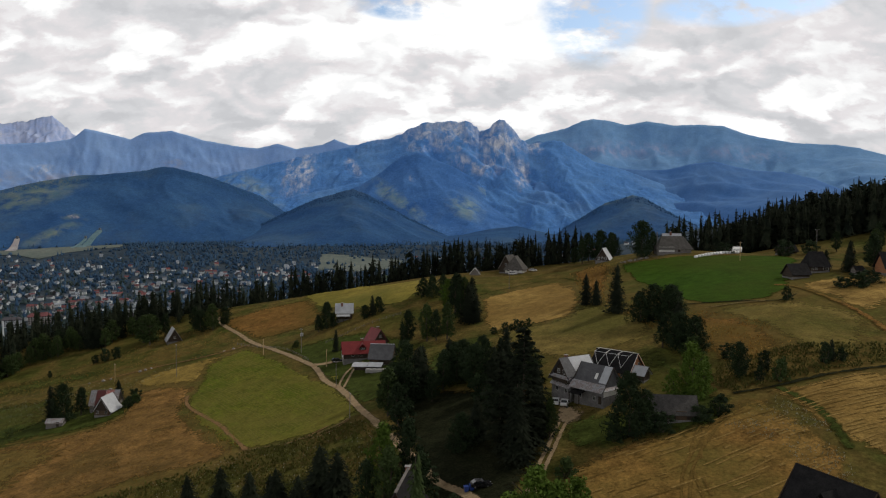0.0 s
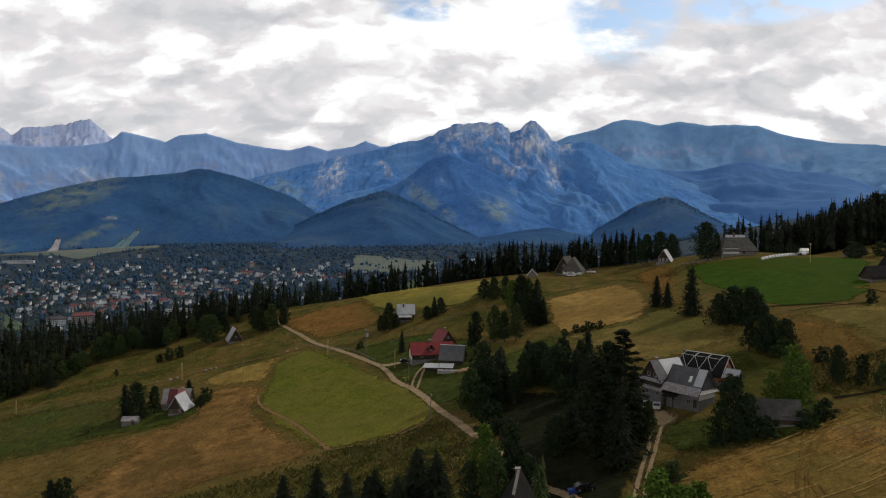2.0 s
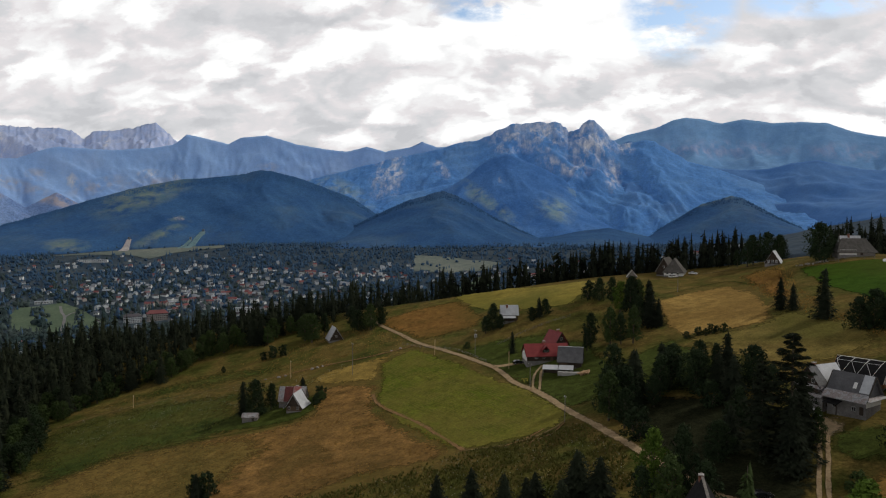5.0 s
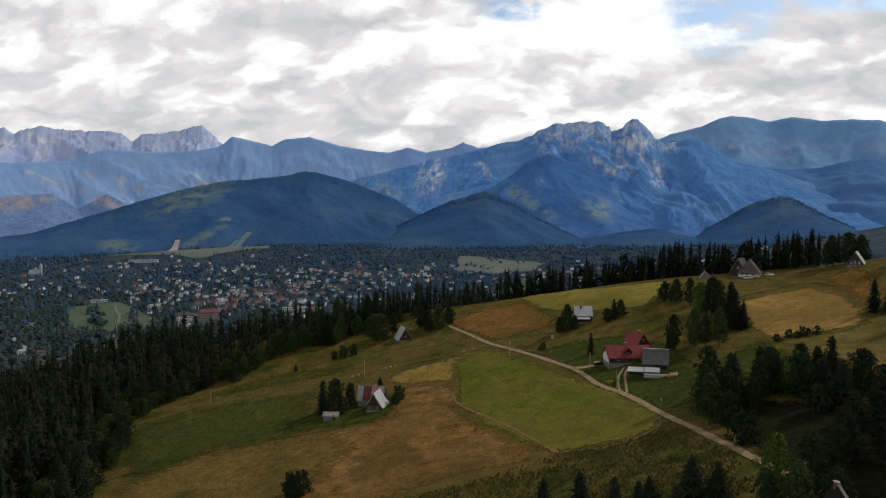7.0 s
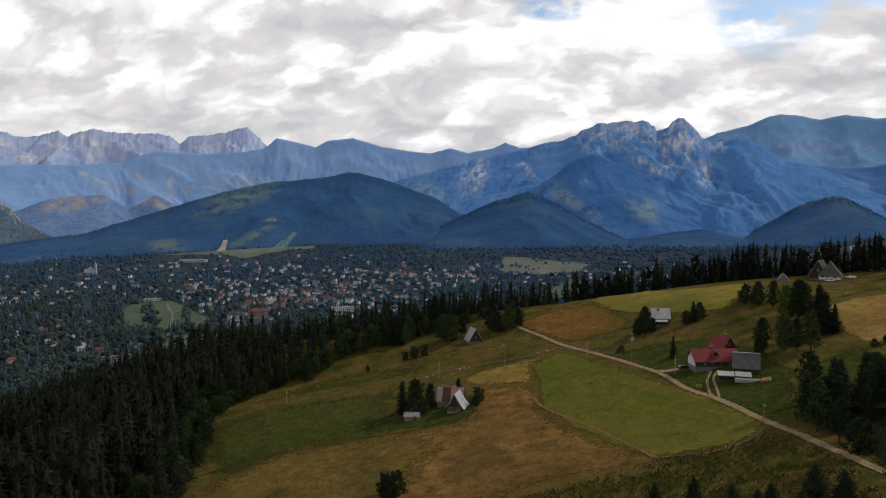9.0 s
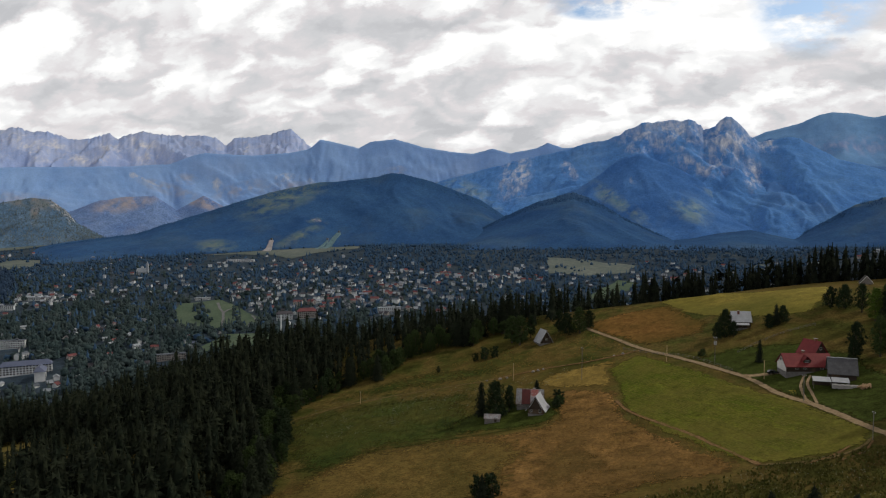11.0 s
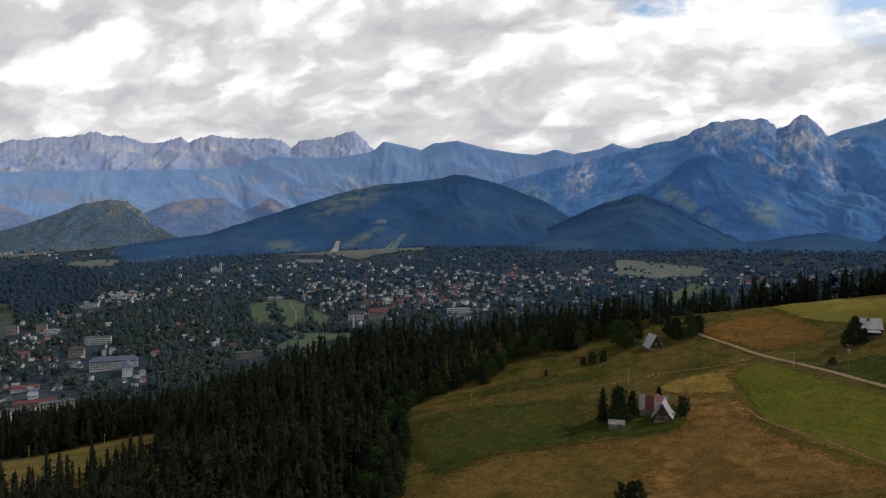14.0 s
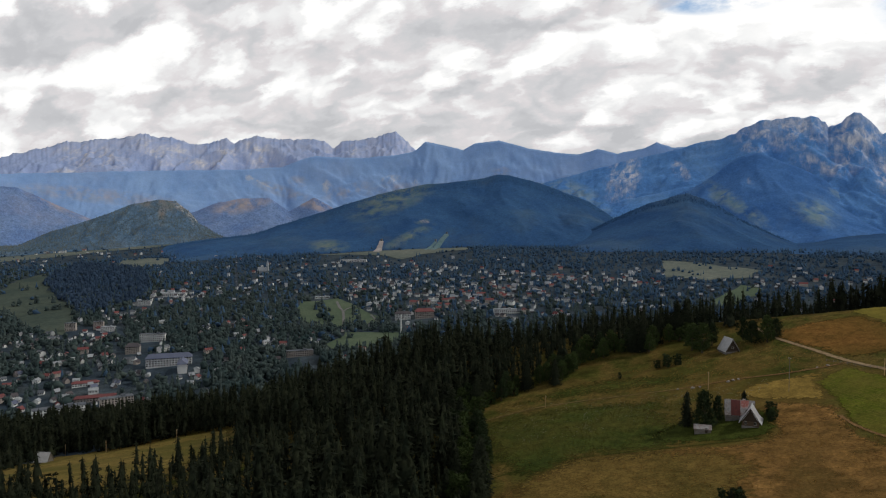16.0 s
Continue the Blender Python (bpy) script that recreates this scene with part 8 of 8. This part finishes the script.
ok = (rng.random(14000) < want * 0.62) & ((height(hx, hy) < -80) | (hy > 1500))
for p in PARKS + [WOOD]:
    ok &= ~inside(hx, hy, p)
hx, hy = hx[ok], hy[ok]
keep = []
for i in range(len(hx)):
    if all((hx[i] - hx[j]) ** 2 + (hy[i] - hy[j]) ** 2 > 11.5 ** 2 for j in keep[-500:]):
        keep.append(i)
hx, hy = hx[keep], hy[keep]
KINDS = [("town_white", "town_grey", 8.8, 6.8, 4.4, 3.4, "white house with a steep grey roof among trees"), ("town_white", "town_red", 9.5, 7.4, 4.8, 3.4, "white house with a faded red roof"), ("town_timber", "town_silver", 8.2, 6.8, 3.8, 4.1, "dark timber house with a pale metal roof"),
         ("town_cream", "town_brown", 10.2, 7.4, 5.1, 3.4, "cream house with a brown roof"), ("town_white", "town_silver", 12.2, 8.2, 6.1, 2.4, "white guest house with a pale roof"), ("town_white", "town_brown", 8.2, 6.8, 4.4, 3.8, "white house with a dark brown roof"),
         ("town_cream", "town_red", 13.6, 8.2, 6.8, 2.7, "large cream guest house with a red roof"), ("town_white", "town_blue", 8.8, 6.8, 4.8, 3.4, "white house with a slate-blue roof"),
         ("town_white", "town_grey", 21.0, 10.5, 8.5, 2.6, "long white guest house with a low grey roof"), ("town_cream", "town_red", 18.0, 11.0, 9.0, 3.2, "tall cream guest house with a red roof")]
protos = []
near = np.argsort(np.hypot(hx + 60, hy))
for n, i in enumerate(near[:380]):
    k = int(rng.choice(10, p=(0.20, 0.10, 0.12, 0.10, 0.16, 0.11, 0.05, 0.06, 0.06, 0.04)))
    m = pose(float(hx[i]), float(hy[i]), hz(hx[i], hy[i]), 0, 0, float(rng.uniform(-40, 50)) + 90 * int(rng.integers(0, 2)))
    if not any(p[0] == k for p in protos):
        ob = town_house(*KINDS[k])
        ob.matrix_basis = m
        protos.append((k, ob))
    else:
        copy_thing(next(o for q, o in protos if q == k), m @ Matrix.Diagonal((*([float(rng.uniform(0.66, 1.0))] * 3), 1)))


def joined(name, idx, wall, roof, label):
    """The farther houses of one kind, in one mesh."""
    wv, wf, rv, rf = [], [], [], []
    for i in idx:
        L, W, h, rh = rng.uniform(5.5, 10) * (1.9 if rng.random() < 0.14 else 1), rng.uniform(5, 7.5), rng.uniform(3.5, 6.5), rng.uniform(2.0, 3.4)
        m = pose(float(hx[i]), float(hy[i]), hz(hx[i], hy[i]), 0, 0, float(rng.uniform(-45, 45)))
        b = [(-L / 2, -W / 2, -2), (L / 2, -W / 2, -2), (L / 2, W / 2, -2), (-L / 2, W / 2, -2), (-L / 2, -W / 2, h), (L / 2, -W / 2, h), (L / 2, W / 2, h), (-L / 2, W / 2, h), (-L / 2, 0, h + rh), (L / 2, 0, h + rh)]
        q = len(wv)
        wv += [tuple(m @ Vector(p)) for p in b]
        wf += [tuple(a + q for a in t) for t in ((0, 1, 5, 4), (1, 2, 6, 9, 5), (2, 3, 7, 6), (3, 0, 4, 8, 7))]
        o = 0.8
        c = [(-L / 2 - o, -W / 2 - o, h - 0.5), (L / 2 + o, -W / 2 - o, h - 0.5), (L / 2 + o, 0, h + rh + 0.2), (-L / 2 - o, 0, h + rh + 0.2), (L / 2 + o, W / 2 + o, h - 0.5), (-L / 2 - o, W / 2 + o, h - 0.5)]
        q = len(wv)
        wv += [tuple(m @ Vector(p)) for p in c]
        rf += [tuple(a + q for a in t) for t in ((0, 1, 2, 3), (3, 2, 4, 5))]
    me = mesh_of(name, wv, wf + rf, [MAT[wall], MAT[roof]], index=[0] * len(wf) + [1] * len(rf))
    return tagged(new(name, me), label, "houses", kind="stuff")


far = near[380:]
for k, (wall, roof) in enumerate((("town_white", "town_grey"), ("town_white", "town_silver"), ("town_white", "town_grey"), ("town_timber", "town_silver"), ("town_white", "town_brown"), ("town_cream", "town_red"))):
    joined("town_houses", far[k::6], wall, roof, "distant houses of the town among trees")

# trees of the town and the valley woods
def clump_templates(seed, fine=True):
    """Small uneven tree shapes: lumpy masses with loose leaves, or a tiered conifer."""
    bm = bmesh.new()
    bmesh.ops.create_icosphere(bm, subdivisions=1, radius=1)
    bm.verts.ensure_lookup_table()
    iv = np.array([v.co[:] for v in bm.verts])
    it = np.array([[v.index for v in f.verts] for f in bm.faces])
    bm.free()
    out = []
    for k in range(4):
        g = np.random.default_rng(seed + k)
        s = leafy_crown(g, 5 if fine else 2, 4, (0.38, 0.44, 0.34, 0.40)[k], 0.12, 0.11)
        for j in range(2 if fine else 1):
            a = g.random() * 6.3
            c = np.array((0.13 * math.cos(a), 0.13 * math.sin(a), 0.34 + 0.26 * j))
            s.add(c + iv * (0.34 - 0.08 * j) * (0.45 + 0.95 * g.random((len(iv), 1))) * (1.05, 1.05, 1.1), it)
        out.append(s.arrays())
    for k in range(2):
        g = np.random.default_rng(seed + 10 + k)
        out.append(spruce_tiers(g, 4 if fine else 2, 3, 0.19, 0.05).arrays())
    return out


tx, ty = rng.uniform(-2900, 700, 84000), rng.uniform(480, 2420, 84000)
built = sum(w * np.exp(-(((tx - a) / u) ** 2 + ((ty - b) / v) ** 2)) for a, b, u, v, w in QUARTERS)
dens = 0.40 - (0.20 + 0.28 * (ty < 1150)) * np.minimum(built, 1) + 1.0 * (vnoise(tx / 150, ty / 150, 9, 3) - 0.45) + 0.45 * np.clip((1350 - ty) / 300, 0, 1)
okt = (rng.random(84000) < dens) & (height(tx, ty) < -75 + 0.05 * (ty - 1000))
okt &= (np.abs(tx + 60) < ty * 1.75 + 100) & ((tx < 250) | (ty > 1700))
for p in PARKS:
    okt &= ~(inside(tx, ty, p) & (rng.random(84000) < 0.55 + 0.45 * (vnoise(tx / 55, ty / 55, 12, 2) < 0.66)))
for az0, az1, r0, r1 in ((-34.0, -22.5, 2130, 2520), (-60, -43.5, 2750, 3200)):
    a, r = np.degrees(np.arctan2(tx - HUB[0], ty)), np.hypot(tx - HUB[0], ty)
    okt &= ~((a > az0) & (a < az1) & (r > r0) & (r < r1) & (rng.random(84000) < 0.8))
tx, ty = tx[okt], ty[okt]


def clear_of(x, y, px, py, room, front):
    """False for trees that stand on a building or close before it."""
    ok = np.ones(len(x), bool)
    for a in range(0, len(px), 400):
        bx, by = px[a:a + 400], py[a:a + 400]
        d = np.hypot(bx + 60, by)
        ux, uy = (bx + 60) / d, by / d
        dx, dy = bx[None] - x[:, None], by[None] - y[:, None]
        along, side = dx * ux + dy * uy, np.abs(dx * uy - dy * ux)
        ok &= ~((side < room) & (along > -room) & (along < front)).any(1)
    return ok


bx, by = np.array([b[0] for b in BLOCKS]), np.array([b[1] for b in BLOCKS])
free = clear_of(tx, ty, hx, hy, 4.5, 18) & clear_of(tx, ty, bx, by, 24, 75)
tx, ty = tx[free], ty[free]
for line in ([(-984, 1335), (-919, 1249), (-856, 1161)], [(-901, 1346), (-801, 1175)]):
    for (xa, ya), (xb, yb) in zip(line, line[1:]):
        k = rng.random(16)
        tx = np.append(tx, xa + (xb - xa) * k + rng.normal(0, 5, 16))
        ty = np.append(ty, ya + (yb - ya) * k + rng.normal(0, 5, 16))
tall = (6.0 + 6.5 * rng.random(len(tx))) * np.clip(1.35 - (ty - 900) / 2000, 1.0, 1.35)
which = rng.choice(6, len(tx), p=(0.15, 0.15, 0.15, 0.15, 0.20, 0.20))
tall = np.where(which > 3, tall * 1.35, tall)
wide = 0.95 + 0.5 * rng.random(len(tx))
turn = rng.random(len(tx)) * 6.3
# nearer trees first, then farther ones in the colour with more haze
for part_of, mat, label in ((ty < 1450 + 260 * rng.normal(size=len(tx)), "town_leaf", "dark leafy trees between the houses of the town"), (None, "hazed_far_leaf", "hazy woods on the far side of the valley")):
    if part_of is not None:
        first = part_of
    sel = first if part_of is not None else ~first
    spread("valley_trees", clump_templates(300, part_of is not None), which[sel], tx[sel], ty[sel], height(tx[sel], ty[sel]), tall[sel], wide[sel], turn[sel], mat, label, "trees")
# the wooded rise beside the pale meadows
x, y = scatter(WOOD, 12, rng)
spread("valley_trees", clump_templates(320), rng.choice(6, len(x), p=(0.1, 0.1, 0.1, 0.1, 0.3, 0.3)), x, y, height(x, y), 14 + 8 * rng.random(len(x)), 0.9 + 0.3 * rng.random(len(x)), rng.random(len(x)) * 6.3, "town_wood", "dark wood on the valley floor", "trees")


# single trees of the woods on the nearer slopes
def slope_woods(grid, count, low, high, mat, label, seed, low_row=0.02, gap=0.30):
    g = np.random.default_rng(seed)
    n, m = grid.shape[:2]
    i, j = g.random(count) * (n - 1.01), (low_row + (0.995 - low_row) * g.random(count)) * (m - 1.01)
    a, b = i.astype(int), j.astype(int)
    fi, fj = (i - a)[:, None], (j - b)[:, None]
    p = (grid[a, b] * (1 - fi) + grid[a + 1, b] * fi) * (1 - fj) + (grid[a, b + 1] * (1 - fi) + grid[a + 1, b + 1] * fi) * fj
    p = p[(vnoise(p[:, 0] / 90, p[:, 1] / 90, seed, 3) > gap) & (p[:, 2] > height(p[:, 0], p[:, 1]) + 4)]
    k = len(p)
    shapes = [spruce_tiers(np.random.default_rng(seed + q), 2, 3, (0.20, 0.25, 0.16)[q], 0.05).arrays() for q in range(3)]
    spread("hillside_woods", shapes, g.integers(0, 3, k), p[:, 0], p[:, 1], p[:, 2] - 2, low + (high - low) * g.random(k), 0.9 + 0.4 * g.random(k), g.random(k) * 6.3, mat, label, "woods")


# spruces tinted like the slopes beneath them, with the haze in their colour
M("hazed_hill_needles", [(0.034, 0.095, 0.230), (0.052, 0.128, 0.270)], 0.004, 0.9, vary=0.3, spec=0.03)
M("hazed_knoll_needles", [(0.085, 0.130, 0.180), (0.165, 0.195, 0.210)], 0.006, 0.9, vary=0.4, spec=0.03)
for name, count, low_row, mat, label in (("dark forested foothill above the town", 2200, 0.90, "hazed_hill_needles", "dark spruces along the foothill's crest"), ("dark wooded cone-shaped foothill", 1200, 0.90, "hazed_hill_needles", "dark spruces along the cone-shaped hill's crest"),
                                         ("dark wooded cone on the valley's far side", 800, 0.90, "hazed_hill_needles", "dark spruces along the far cone's crest"), ("wooded knoll with a pale rock face", 7000, 0.02, "hazed_knoll_needles", "spruces standing over the wooded knoll")):
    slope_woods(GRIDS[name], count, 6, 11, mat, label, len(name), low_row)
